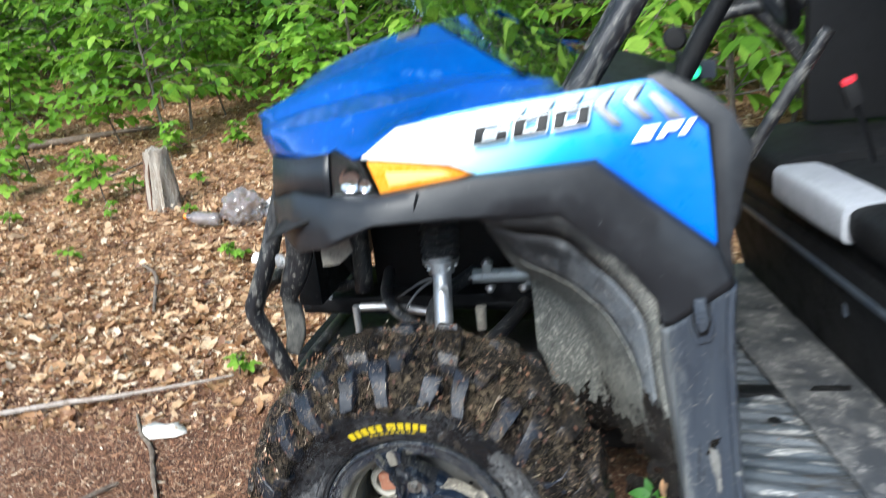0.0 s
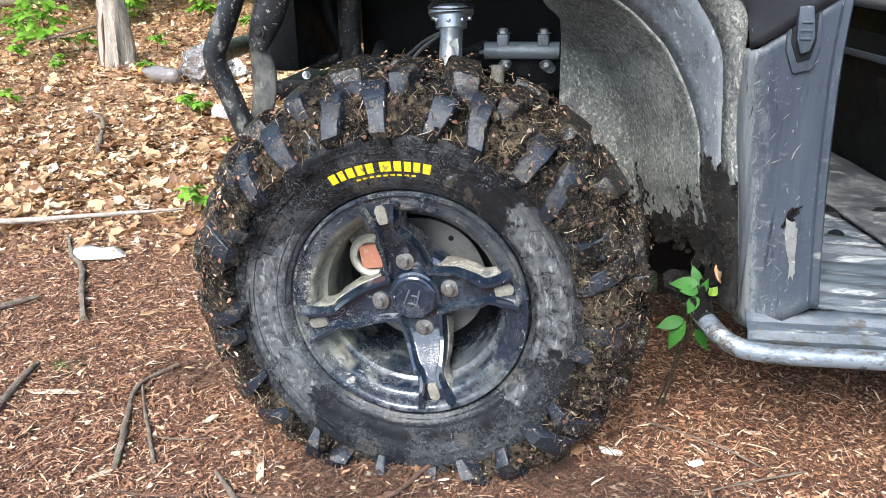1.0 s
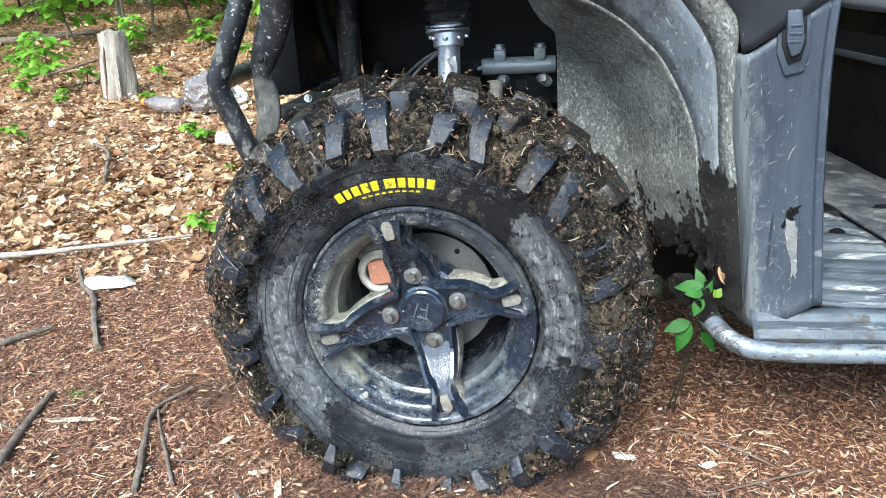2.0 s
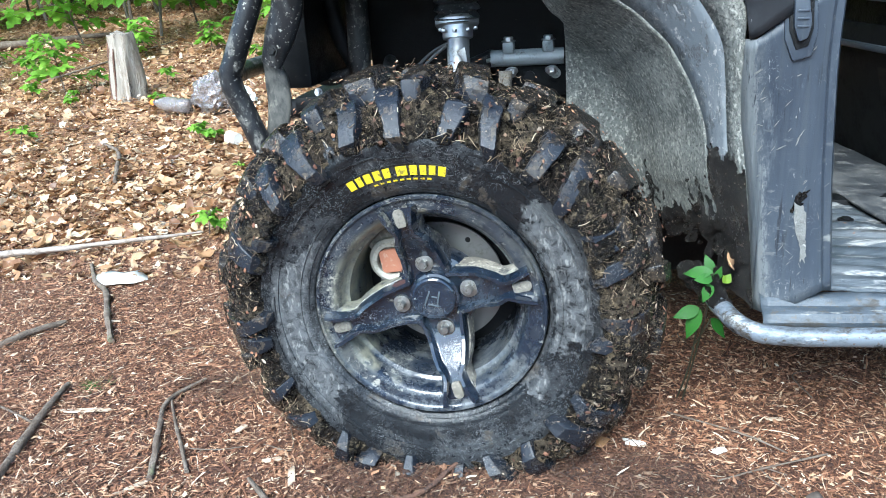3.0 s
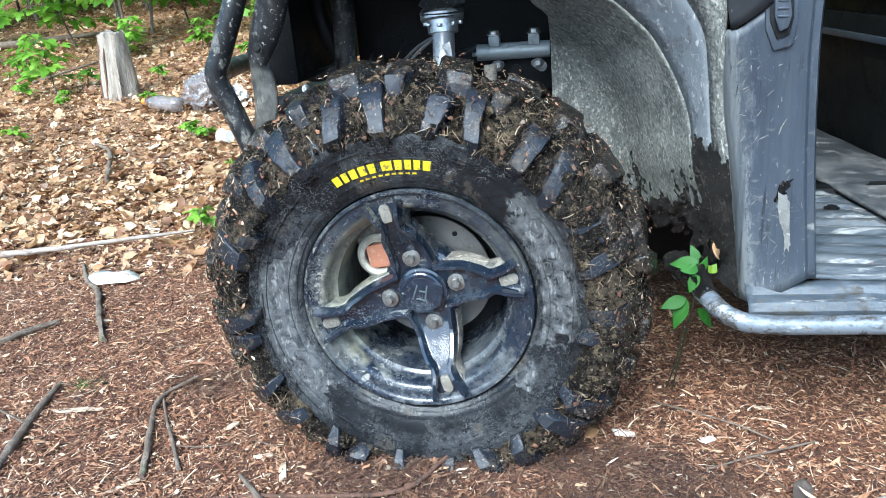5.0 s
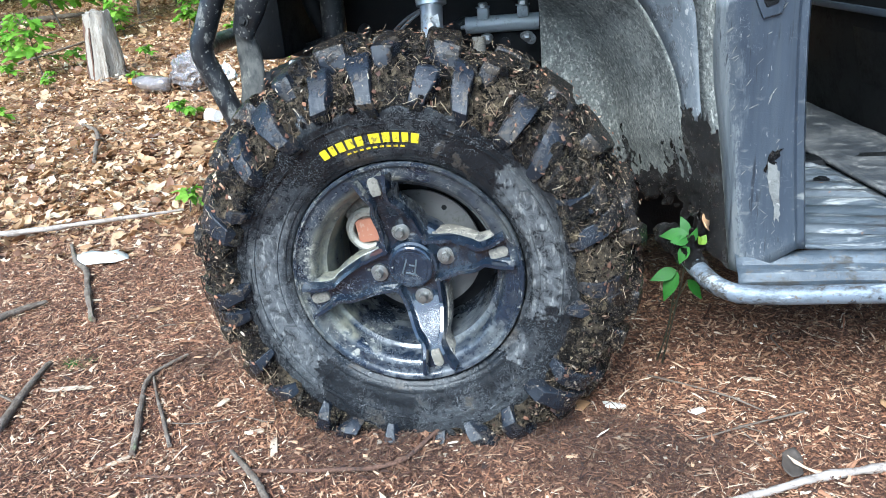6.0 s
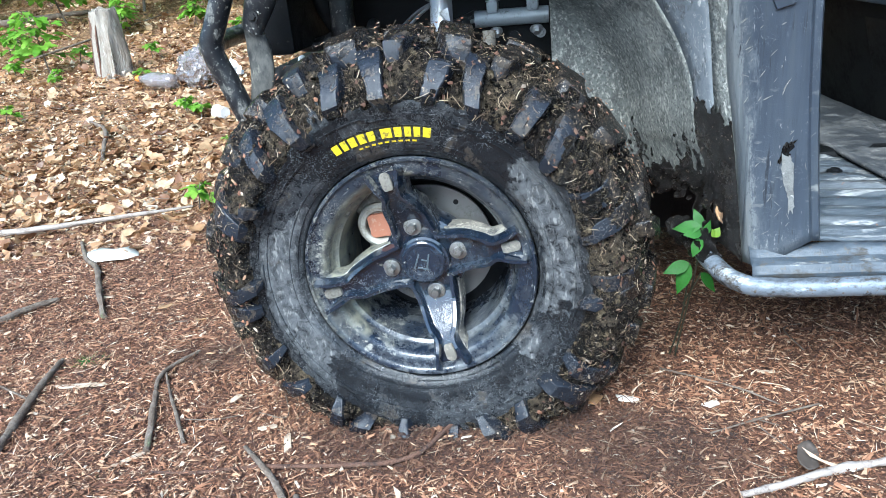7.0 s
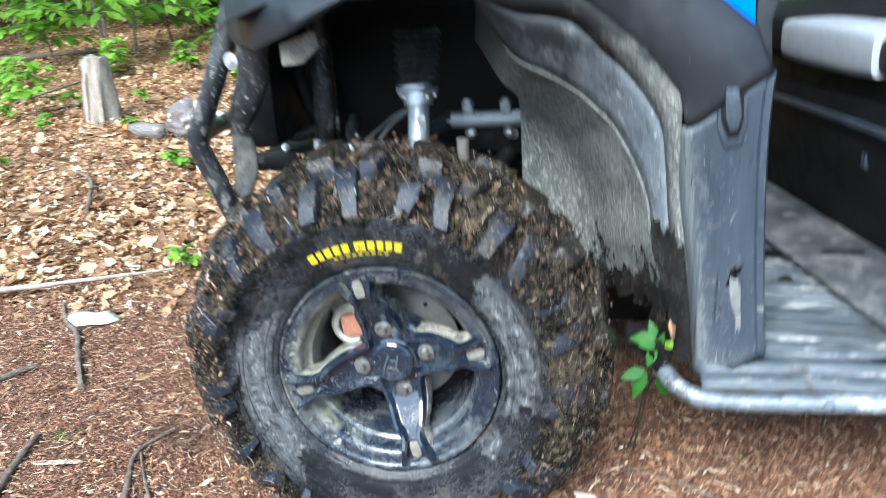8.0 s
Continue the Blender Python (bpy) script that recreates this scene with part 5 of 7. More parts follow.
def cushion(y0, y1, x0, x1, z0, z1, puff=0.02):
    rows = []
    for i in range(17):
        v = i / 16
        e = 1 - abs(2 * v - 1) ** 4
        y = y0 + (y1 - y0) * v
        ring = []
        for k in range(28):
            a = 2 * math.pi * k / 28
            ca, sa = math.cos(a), math.sin(a)
            px = math.copysign(abs(ca) ** 0.35, ca)
            pz = math.copysign(abs(sa) ** 0.45, sa)
            ring.append(((x0 + x1) / 2 + px * (x1 - x0) / 2 * (0.97 + 0.03 * e), y, (z0 + z1) / 2 + pz * ((z1 - z0) / 2) * (0.9 + 0.1 * e)))
        rows.append(ring)
    v, f = loft(rows, True)
    n = 28
    return v, f + [tuple(range(n)), tuple(len(v) - 1 - k for k in range(n))]


part("seat_cushion", moved(cushion(0.40, 0.80, 0.772, 0.90, 0.676, 0.772), SEAT), M_SEATGREY, utv, "light grey vinyl front of the bench seat", angle=50)
part("seat_bolster", moved(cushion(0.10, 0.397, 0.778, 1.30, 0.672, 0.772), SEAT), M_SEATBLACK, utv, "black vinyl seat bolster", angle=50)
part("seat_bolster", moved(cushion(0.803, 1.28, 0.785, 1.30, 0.670, 0.790), SEAT), M_SEATBLACK, utv, angle=50)
part("seat_top", moved(cushion(0.40, 0.799, 0.895, 1.32, 0.672, 0.770), SEAT), M_SEATBLACK, utv, angle=50)
part("far_seat_side", box(1.24, 1.22, 1.17, 0.62, 0.07, 0.78, 0.02), M_SEATBLACK, utv, "black passenger-side seat panel")
br = cushion(0.10, 1.28, -0.05, 0.07, 0.0, 0.70)
part("backrest", moved(br, Matrix.Translation((1.36, 0, 0.82)) @ Matrix.Rotation(radians(12), 4, "Y")), M_SEATBLACK, utv, "black vinyl bench backrest", angle=50)
belt = part("belt_stalk", tube([(0.935, 0.56, 0.80), (0.90, 0.50, 0.87), (0.866, 0.45, 0.94)], 0.006, 8), M_SEATBLACK, utv, "seat-belt stalk")
part("belt_buckle", box(0.855, 0.447, 0.965, 0.03, 0.022, 0.055, 0.006, Matrix.Rotation(radians(-20), 4, "Y")), M_SEATBLACK, belt)
part("buckle_button", box(0.846, 0.444, 0.990, 0.026, 0.018, 0.012, 0.003, Matrix.Rotation(radians(-20), 4, "Y")), M_RED, belt, "red release button")
part("belt_webbing", loft([[(1.10, 0.16, 0.95), (1.02, 0.17, 1.08), (0.98, 0.18, 1.25)], [(1.13, 0.16, 0.96), (1.05, 0.17, 1.09), (1.01, 0.18, 1.26)]]), M_SEATGREY, utv, thick=0.003)

# dash, firewall, cowl and pod
part("dashboard", box(0.535, 0.72, 0.88, 0.15, 1.16, 0.20, 0.03), M_FRAME, utv, "black dashboard")
part("firewall", box(0.505, 0.70, 0.58, 0.02, 1.24, 0.56, 0.004), M_FRAME, utv)
pod = part("gauge_pod", box(0.555, 0.56, 1.035, 0.05, 0.12, 0.06, 0.012), M_FRAME, utv, "dash instrument pod")
part("indicator_lamp", revolve([(0, -0.003), (0.010, -0.003), (0.013, 0.0), (0.013, 0.01)], 0.560, 1.026, 20, y=0.498), M_GREEN, pod, "lit green indicator")
part("switch_row", box(0.590, 0.499, 1.03, 0.03, 0.006, 0.04, 0.002), M_POST, pod)
part("grab_bar", tube([(0.630, 0.25, 0.890), (0.655, 0.25, 0.932), (0.70, 0.25, 1.005), (0.760, 0.25, 1.105)], 0.0125, 12), M_DARKTUBE, utv, "scraped dark metal grab bar", angle=60)
part("steering_column", tube([(0.50, 0.42, 0.97), (0.58, 0.42, 1.12), (0.66, 0.42, 1.26)], 0.02, 12), M_FRAME, utv, angle=60)
sw = []
for k in range(37):
    a = 2 * math.pi * k / 36
    sw.append((0.66 - 0.07 * math.sin(a), 0.42 + 0.175 * math.cos(a), 1.27 + 0.16 * math.sin(a)))
part("steering_wheel", tube(sw, 0.014, 10, per=1), M_SEATBLACK, utv, "black steering wheel", angle=60)
part("cage_tube", tube([(0.325, 0.13, 1.035), (0.43, 0.14, 1.19), (0.62, 0.18, 1.47), (0.80, 0.22, 1.74), (0.95, 0.23, 1.80), (1.5, 0.23, 1.80)], 0.024, 14), M_DARKTUBE, utv, "black roll-cage tube", angle=60)
part("cage_tube", tube([(0.325, 1.27, 1.035), (0.43, 1.26, 1.19), (0.62, 1.22, 1.47), (0.80, 1.18, 1.74), (0.95, 1.17, 1.80), (1.5, 1.17, 1.80)], 0.024, 14), M_DARKTUBE, utv, angle=60)
part("cage_tube", tube([(0.60, 1.30, 0.90), (0.63, 1.30, 1.02), (0.70, 1.29, 1.10), (0.95, 1.29, 1.12), (1.40, 1.29, 1.12)], 0.022, 12), M_DARKTUBE, utv, angle=60)
part("cage_tube", tube([(0.62, 1.30, 1.30), (0.72, 1.30, 1.18), (0.86, 1.30, 1.06), (0.98, 1.30, 0.90)], 0.022, 12), M_DARKTUBE, utv, angle=60)
part("cage_tube", tube([(1.48, 0.20, 0.70), (1.50, 0.22, 1.3), (1.50, 0.23, 1.80)], 0.024, 12), M_DARKTUBE, utv, angle=60)
part("cage_tube", tube([(1.48, 1.20, 0.70), (1.50, 1.18, 1.3), (1.50, 1.17, 1.80)], 0.024, 12), M_DARKTUBE, utv, angle=60)
part("roof", box(1.17, 0.70, 1.835, 0.85, 1.10, 0.03, 0.012), M_BLACK, utv, "black plastic roof")
part("rear_panel", box(1.52, 0.70, 0.75, 0.03, 1.20, 0.85, 0.01), M_BLACK, utv)
scr = part("windscreen", prism([(0.17, 0.0), (1.23, 0.0), (1.18, 0.80), (0.22, 0.80)], -0.002, 0.002), M_GLASS, utv, "clear reflective windscreen")
scr.matrix_basis = Matrix.Translation((0.300, 0, 1.040)) @ Matrix.Rotation(radians(-56), 4, "Y") @ Matrix(((0, 1, 0, 0), (1, 0, 0, 0), (0, 0, 1, 0), (0, 0, 0, 1)))
scr.visible_shadow = False

# ---- blue bodywork ----
def side_at(x, z):
    return 0.026 + max(0.0, z - 1.0) * 0.45 + max(0.0, 0.10 - x) * 0.12


def panel(name, poly, y0, y1, mat, label="", bevel=0.002, parent=utv):
    return part(name, prism(poly, y0, y1, bevel, side_at), mat, parent, label)


BLUE = [(-0.045, 0.975), (0.024, 1.022), (0.155, 1.038), (0.317, 1.057), (0.435, 1.068), (0.455, 1.066), (0.495, 1.032), (0.537, 0.990), (0.545, 0.90), (0.551, 0.786), (0.455, 0.864), (0.362, 0.942), (0.17, 0.930), (0.165, 0.938), (0.118, 0.958)]
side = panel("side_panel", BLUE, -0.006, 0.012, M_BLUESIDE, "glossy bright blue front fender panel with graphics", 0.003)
for k in range(5):
    x = 0.222 + 0.047 * k
    z = 1.020 + 0.0065 * k
    if k < 3:
        q = [(x, z), (x + 0.018, z + 0.002), (x + 0.034, z + 0.024), (x + 0.015, z + 0.021)]
    else:
        q = [(x + 0.015, z + 0.016), (x + 0.035, z + 0.018), (x + 0.018, z - 0.004), (x + 0.046, z - 0.034), (x + 0.028, z - 0.034), (x - 0.002, z - 0.004)]
    panel("graphic_stripe", q, -0.0105, -0.007, M_GREYFILM, "dark grey chevron stripe", 0.0006, side)
panel("graphic_stripe", [(0.447, 1.050), (0.462, 1.050), (0.505, 1.008), (0.478, 1.008)], -0.0105, -0.007, M_GREYFILM, "dark grey chevron stripe", 0.0006, side)


def lettering(name, text, size, mat, place, shear, thicken, depth, label, squeeze=1.0, lean=0.0):
    cu = bpy.data.curves.new(name, "FONT")
    cu.body, cu.size, cu.shear, cu.offset, cu.extrude = text, size, shear, thicken, depth
    tmp = bpy.data.objects.new(name, cu)
    scene.collection.objects.link(tmp)
    me = bpy.data.meshes.new_from_object(tmp.evaluated_get(bpy.context.evaluated_depsgraph_get()))
    bpy.data.objects.remove(tmp)
    me.materials.clear()
    me.materials.append(mat)
    ob = new(name, me)
    ob.matrix_basis = Matrix.Translation(place) @ Matrix.Rotation(radians(-lean), 4, "Y") @ Matrix.Rotation(radians(90 - 15), 4, "X") @ Matrix.Diagonal((squeeze, 1, 1, 1))
    ob.parent = side
    ob.matrix_parent_inverse = Matrix.Identity(4)
    return tagged(ob, label)


def stroke_digit(ch, x, z):
    """A square-cut digit: black strokes over a wider white outline."""
    W, H, p, q = 0.055, 0.028, 0.0165, 0.0052
    bars = [(0, 0, p, H), (p, 0, W - p, q), (p, H - q, W - p, H)]
    bars += [(W - p, 0, W, H)] if ch == "0" else [(W - p, 0, W, H * 0.55), (p, H * 0.44, W - p, H * 0.55)]
    for name, grow, y0, y1, mat, label in (("digit_outline", 0.0024, -0.0112, -0.0078, M_WHITE, "white outlined digit "), ("digit", 0.0, -0.0126, -0.0100, M_INK, "black digit ")):
        geos = []
        for k, (u0, v0, u1, v1) in enumerate(bars):
            g = grow * (1.0 - 0.04 * k)
            quad = [(u0 - g, v0 - g), (u1 + g, v0 - g), (u1 + g, v1 + g), (u0 - g, v1 + g)]
            geos.append(geo_of(prism([(x + u + 0.20 * v, z + 0.115 * u + v) for u, v in quad], y0 - 0.0001 * k, y1, 0.0008, side_at)))
        part(name, join(*geos), mat, side, label + ch)


for k, ch in enumerate("600"):
    stroke_digit(ch, 0.164 + 0.0665 * k, 0.989 + 0.0077 * k)
for k, (ch, dx) in enumerate(zip("EFI", (0.0, 0.038, 0.072))):
    lettering("badge_letter", ch, 0.028, M_WHITE, (0.420 + dx, 0.0145, 0.977 + 0.105 * dx), 0.40, 0.0016, 0.0010, "white letter " + ch, 2.1, 6)

# black trim behind the blue panel
panel("rear_trim", [(0.442, 1.072), (0.475, 1.078), (0.545, 1.040), (0.575, 1.012), (0.606, 0.955), (0.590, 0.88), (0.573, 0.80), (0.578, 0.735), (0.552, 0.780), (0.548, 0.90), (0.541, 0.992), (0.498, 1.035)], -0.002, 0.03, M_BLACK, "matt black cowl trim", 0.004)
part("cowl_top", loft([[(0.29, y, 1.035), (0.38, y, 1.030), (0.46, y, 1.015), (0.55, y, 0.975)] for y in np.linspace(0.09, 1.31, 14)]), M_FRAME, utv, thick=0.004)

# hood
R0 = [(-0.318, 0.285, 0.948), (-0.185, 0.140, 0.958), (-0.052, 0.052, 0.972), (0.020, 0.058, 1.014), (0.155, 0.062, 1.036), (0.32, 0.075, 1.054)]
R1 = [(-0.340, 0.30, 0.992), (-0.175, 0.180, 1.012), (0.00, 0.135, 1.040), (0.165, 0.130, 1.068), (0.295, 0.150, 1.064)]
R1b = [(-0.342, 0.305, 1.000), (-0.170, 0.190, 1.024), (0.00, 0.150, 1.052), (0.165, 0.145, 1.078), (0.290, 0.165, 1.070)]
R2 = [(-0.345, 0.32, 1.012), (-0.135, 0.262, 1.056), (0.00, 0.250, 1.074), (0.10, 0.240, 1.084), (0.225, 0.240, 1.080)]
R2b = [(-0.352, 0.335, 1.020), (-0.145, 0.285, 1.078), (-0.01, 0.275, 1.096), (0.09, 0.268, 1.104), (0.212, 0.262, 1.094)]
R2c = [(-0.372, 0.36, 1.028), (-0.205, 0.335, 1.090), (-0.055, 0.325, 1.124), (0.075, 0.320, 1.138), (0.165, 0.320, 1.126)]
R3 = [(-0.402, 0.43, 1.000), (-0.265, 0.43, 1.092), (-0.115, 0.43, 1.152), (0.010, 0.43, 1.176), (0.098, 0.43, 1.190)]
R4 = [(-0.500, 0.70, 0.965), (-0.365, 0.70, 1.066), (-0.200, 0.70, 1.134), (-0.050, 0.70, 1.160), (0.055, 0.70, 1.180)]
half = [dense(r, 20 // (len(r) - 1)) for r in (R0, R1, R1b, R2, R2b, R2c, R3, R4)]
rails = []
for a, b in zip(half, half[1:]):
    for k in range(3):
        rails.append([tuple(np.array(p) * (1 - k / 3) + np.array(q) * k / 3) for p, q in zip(a, b)])
rails.append(half[-1])
rails += [[(p[0], 1.4 - p[1], p[2]) for p in r] for r in reversed(rails[:-1])]
hood = part("hood", loft(rails), M_BLUE, utv, "glossy metallic blue hood with creases and dirt specks", angle=22, thick=0.004)
part("door_mirror", moved(revolve([(0.0, -0.010), (0.026, -0.008), (0.034, 0.0), (0.031, 0.016), (0.0, 0.024)], 0, 0, 24), Matrix.Translation((0.565, 1.10, 1.06))), M_FRAME, utv, "round black mirror")
part("hood_emblem", box(-0.025, 0.41, 1.166, 0.05, 0.035, 0.006, 0.002, Matrix.Rotation(radians(-14), 4, "Y") @ Matrix.Rotation(radians(20), 4, "X")), M_GREYFILM, hood, "plain dark emblem plate")

# nose, headlight and turn lamp
N0 = [(-0.455, 0.70, 0.985), (-0.37, 0.45, 0.955), (-0.312, 0.275, 0.952), (-0.205, 0.130, 0.968), (-0.108, 0.060, 0.985)]
N1 = [(-0.462, 0.70, 0.90), (-0.378, 0.45, 0.895), (-0.318, 0.268, 0.905), (-0.210, 0.124, 0.930), (-0.112, 0.056, 0.942)]
N2 = [(-0.455, 0.70, 0.78), (-0.375, 0.45, 0.79), (-0.316, 0.258, 0.862), (-0.208, 0.118, 0.905), (-0.114, 0.054, 0.900)]
nrows = [dense(r, 5) for r in (N0, N1, N2)]
part("nose_panel", loft(nrows), M_BLACK, utv, "matt black nose panel", angle=35, thick=0.004)
part("nose_panel", loft([[(p[0], 1.4 - p[1], p[2]) for p in r] for r in nrows]), M_BLACK, utv, angle=35, thick=0.004)
lampy = lambda x, z: 0.036 + max(0.0, -0.02 - x) * 0.22
head = part("headlight", prism([(-0.112, 0.985), (-0.050, 0.968), (-0.022, 0.905), (-0.116, 0.900)], 0.010, 0.05, 0.003, lampy), M_FRAME, utv, "clear headlight in a black housing")
part("headlight_lens", prism([(-0.108, 0.981), (-0.054, 0.965), (-0.028, 0.909), (-0.112, 0.904)], 0.002, 0.006, 0.001, lampy), M_LENS, head, "clear lens").visible_shadow = False
part("reflector", revolve([(0.0, 0.006), (0.010, 0.0055), (0.018, 0.004), (0.021, 0.0025)], -0.072, 0.934, 24, y=0.048), M_CHROME, head, "chrome reflector")
part("reflector", revolve([(0.0, 0.006), (0.007, 0.0055), (0.012, 0.004), (0.014, 0.0025)], -0.045, 0.925, 24, y=0.044), M_CHROME, head)
turn = part("turn_lamp", prism([(-0.033, 0.970), (0.118, 0.957), (0.165, 0.937), (-0.013, 0.911)], -0.004, 0.03, 0.004, lampy), M_AMBER, utv, "amber turn-signal lens")
part("lamp_bulb_panel", prism([(0.0, 0.950), (0.10, 0.945), (0.12, 0.938), (0.005, 0.925)], -0.0055, -0.003, 0.0008, lampy), surface("pale_amber_lens", (1.0, 0.62, 0.22), rough=0.15, coat=1.0), turn, "pale amber centre of the lens")

# front guard tubes
part("guard_tube", tube([(-0.30, 0.27, 0.885), (-0.335, 0.27, 0.80), (-0.357, 0.26, 0.735), (-0.398, 0.255, 0.645), (-0.412, 0.255, 0.605), (-0.392, 0.265, 0.535), (-0.368, 0.27, 0.460), (-0.350, 0.29, 0.40)], 0.0205, 16), M_DARKTUBE, utv, "black tubular bumper guard", angle=60)
part("guard_plate", tube([(-0.245, 0.25, 0.84), (-0.275, 0.25, 0.78), (-0.285, 0.260, 0.732), (-0.309, 0.265, 0.679), (-0.334, 0.270, 0.631)], [0.026, 0.029, 0.030, 0.029, 0.020], 16, squash=(1.0, 0.55, 1.0)), M_DARKTUBE, utv, "flattened black guard tube with dried mud", angle=60)
part("guard_strut", tube([(-0.339, 0.285, 0.639), (-0.335, 0.290, 0.595), (-0.337, 0.290, 0.541), (-0.354, 0.290, 0.487)], [0.017, 0.024, 0.024, 0.018], 14, squash=(1.0, 0.35, 1.0)), M_DUSTYTUBE, utv, "flat guard strut filmed with dry grey mud", angle=60)
part("guard_bolt", bolt_geo((-0.313, 0.235, 0.657), (-0.2, -1, 0.1), 0.007, 0.006), M_FRAME, utv)
part("guard_tube", tube([(-0.30, 1.13, 0.885), (-0.365, 1.13, 0.735), (-0.428, 1.11, 0.600), (-0.375, 1.12, 0.460), (-0.350, 1.11, 0.40)], 0.0205, 14), M_DARKTUBE, utv, angle=60)
part("guard_tube", tube([(-0.425, 0.29, 0.605), (-0.46, 0.45, 0.605), (-0.46, 0.95, 0.605), (-0.425, 1.11, 0.605)], 0.019, 14), M_DARKTUBE, utv, angle=60)
part("guard_tube", tube([(-0.352, 0.29, 0.41), (-0.37, 0.45, 0.41), (-0.37, 0.95, 0.41), (-0.352, 1.11, 0.41)], 0.019, 14), M_DARKTUBE, utv, angle=60)
part("guard_bolt", bolt_geo((-0.257, 0.105, 0.772), (-0.3, -1, 0.1), 0.009, 0.008), M_ZINC, utv)
part("bracket_tab", prism([(-0.165, 0.795), (-0.105, 0.815), (-0.100, 0.79), (-0.13, 0.765), (-0.165, 0.762)], 0.09, 0.095, 0.001), M_DUSTMETAL, utv, "muddy metal bracket tab")

# ---- suspension in the wheel well ----
part("chassis_rail", tube([(-0.42, 0.56, 0.50), (-0.20, 0.55, 0.50), (0.10, 0.55, 0.50), (0.50, 0.55, 0.45)], 0.022, 12), M_FRAME, utv, angle=60)
part("chassis_rail", tube([(-0.235, 0.50, 0.56), (-0.228, 0.495, 0.64), (-0.222, 0.49, 0.80), (-0.22, 0.49, 0.95)], 0.024, 12), M_DARKTUBE, utv, angle=60)
part("chassis_rail", tube([(-0.36, 0.50, 0.585), (-0.30, 0.50, 0.57), (-0.245, 0.50, 0.585)], 0.014, 12), M_DARKTUBE, utv, angle=60)
part("radiator", box(-0.325, 0.62, 0.72, 0.06, 0.5, 0.30, 0.01), M_FRAME, utv, "black radiator housing")
part("hose", tube([(-0.27, 0.52, 0.86), (-0.285, 0.51, 0.74), (-0.27, 0.50, 0.66), (-0.25, 0.52, 0.60)], 0.018, 12), M_FRAME, utv, angle=60)
part("skid_plate", box(-0.15, 0.66, 0.515, 0.5, 0.26, 0.03, 0.008), M_FRAME, utv)
part("skid_bolt", bolt_geo((-0.335, 0.515, 0.541), (0, -1, 0.3), 0.006, 0.005), M_ZINC, utv)
part("underbody", box(0.035, 0.72, 0.345, 0.92, 0.55, 0.14, 0.02), M_FRAME, utv, "dark underbody")
part("frame_rail", box(0.80, 0.455, 0.235, 1.2, 0.05, 0.15, 0.012), M_FRAME, utv, "black lower frame rail")
part("engine_bay", box(0.07, 0.80, 0.68, 0.62, 0.40, 0.40, 0.03), M_FRAME, utv)
DS = Matrix.Translation((-0.020, 0.065, -0.030))
strut = part("strut", moved(tube([(0.028, 0.275, 0.690), (0.030, 0.250, 0.640), (0.034, 0.215, 0.57), (0.036, 0.20, 0.52)], 0.0205, 20, per=3), DS), M_STEEL, utv, "bright steel suspension strut", angle=60)
part("strut_collar", moved(tube([(0.0262, 0.2815, 0.7185), (0.0263, 0.2812, 0.7175), (0.0266, 0.2795, 0.7080), (0.0267, 0.279, 0.7070), (0.0268, 0.2785, 0.7055), (0.0278, 0.274, 0.684), (0.0279, 0.2735, 0.682)], [0.036, 0.0405, 0.0405, 0.039, 0.029, 0.028, 0.021], 28, per=1), DS), M_STEEL, strut, "bright steel collar with bolts", angle=35)
for k in range(8):
    a = 2 * math.pi * k / 8
    part("collar_bolt", moved(bolt_geo((0.0275 + 0.033 * math.cos(a), 0.277 + 0.033 * math.sin(a), 0.703), (0, -0.3, -1), 0.0042, 0.005, False), DS), M_ZINC, strut)
boot = []
for i in range(22):
    t = i / 21
    r = 0.037 + (0.006 if i % 3 == 1 else (-0.003 if i % 3 == 0 else 0.003)) + 0.004 * t
    boot.append([(0.0265 + r * math.cos(2 * math.pi * k / 24), 0.281 + 0.03 * t + r * math.sin(2 * math.pi * k / 24), 0.714 + 0.11 * t) for k in range(24)])
part("strut_boot", moved(loft(boot, True), DS), M_DARKTUBE, strut, "black ribbed rubber boot", angle=50)
part("strut_tab", moved(geo_of(prism([(0.030, 0.665), (0.047, 0.672), (0.050, 0.650), (0.046, 0.635), (0.040, 0.655)], 0.226, 0.232, 0.001)), DS), M_STEEL, strut)
arm = part("pivot_tube", tube([(0.052, 0.462, 0.601), (0.10, 0.463, 0.601), (0.196, 0.465, 0.601)], 0.0165, 20, per=2), M_ALU, utv, "grey steel suspension pivot tube", angle=60)
for x in (0.088, 0.166):
    part("pivot_clamp", box(x, 0.462, 0.622, 0.022, 0.030, 0.022, 0.004), M_ALU, arm)
    part("pivot_bolt", bolt_geo((x, 0.460, 0.633), (0, 0, 1), 0.0095, 0.010), M_ZINC, arm)
    part("pivot_bolt", bolt_geo((x + 0.006, 0.445, 0.578), (0.1, -0.7, -0.7), 0.0085, 0.012), M_ZINC, arm)
part("pivot_pin", tube([(0.028, 0.455, 0.594), (0.055, 0.460, 0.60)], 0.004, 8), M_ZINC, arm)
part("pivot_bracket", prism([(0.058, 0.590), (0.205, 0.590), (0.215, 0.535), (0.19, 0.52), (0.09, 0.535)], 0.487, 0.493, 0.001), M_FRAME, arm)
part("bracket_bolt", bolt_geo((0.178, 0.486, 0.565), (0, -1, 0), 0.007, 0.008), M_ZINC, arm)
part("bracket_hole", revolve([(0.0, -0.0012), (0.011, -0.0012), (0.011, 0.002)], 0.126, 0.560, 20, y=0.4855), M_INK, arm)
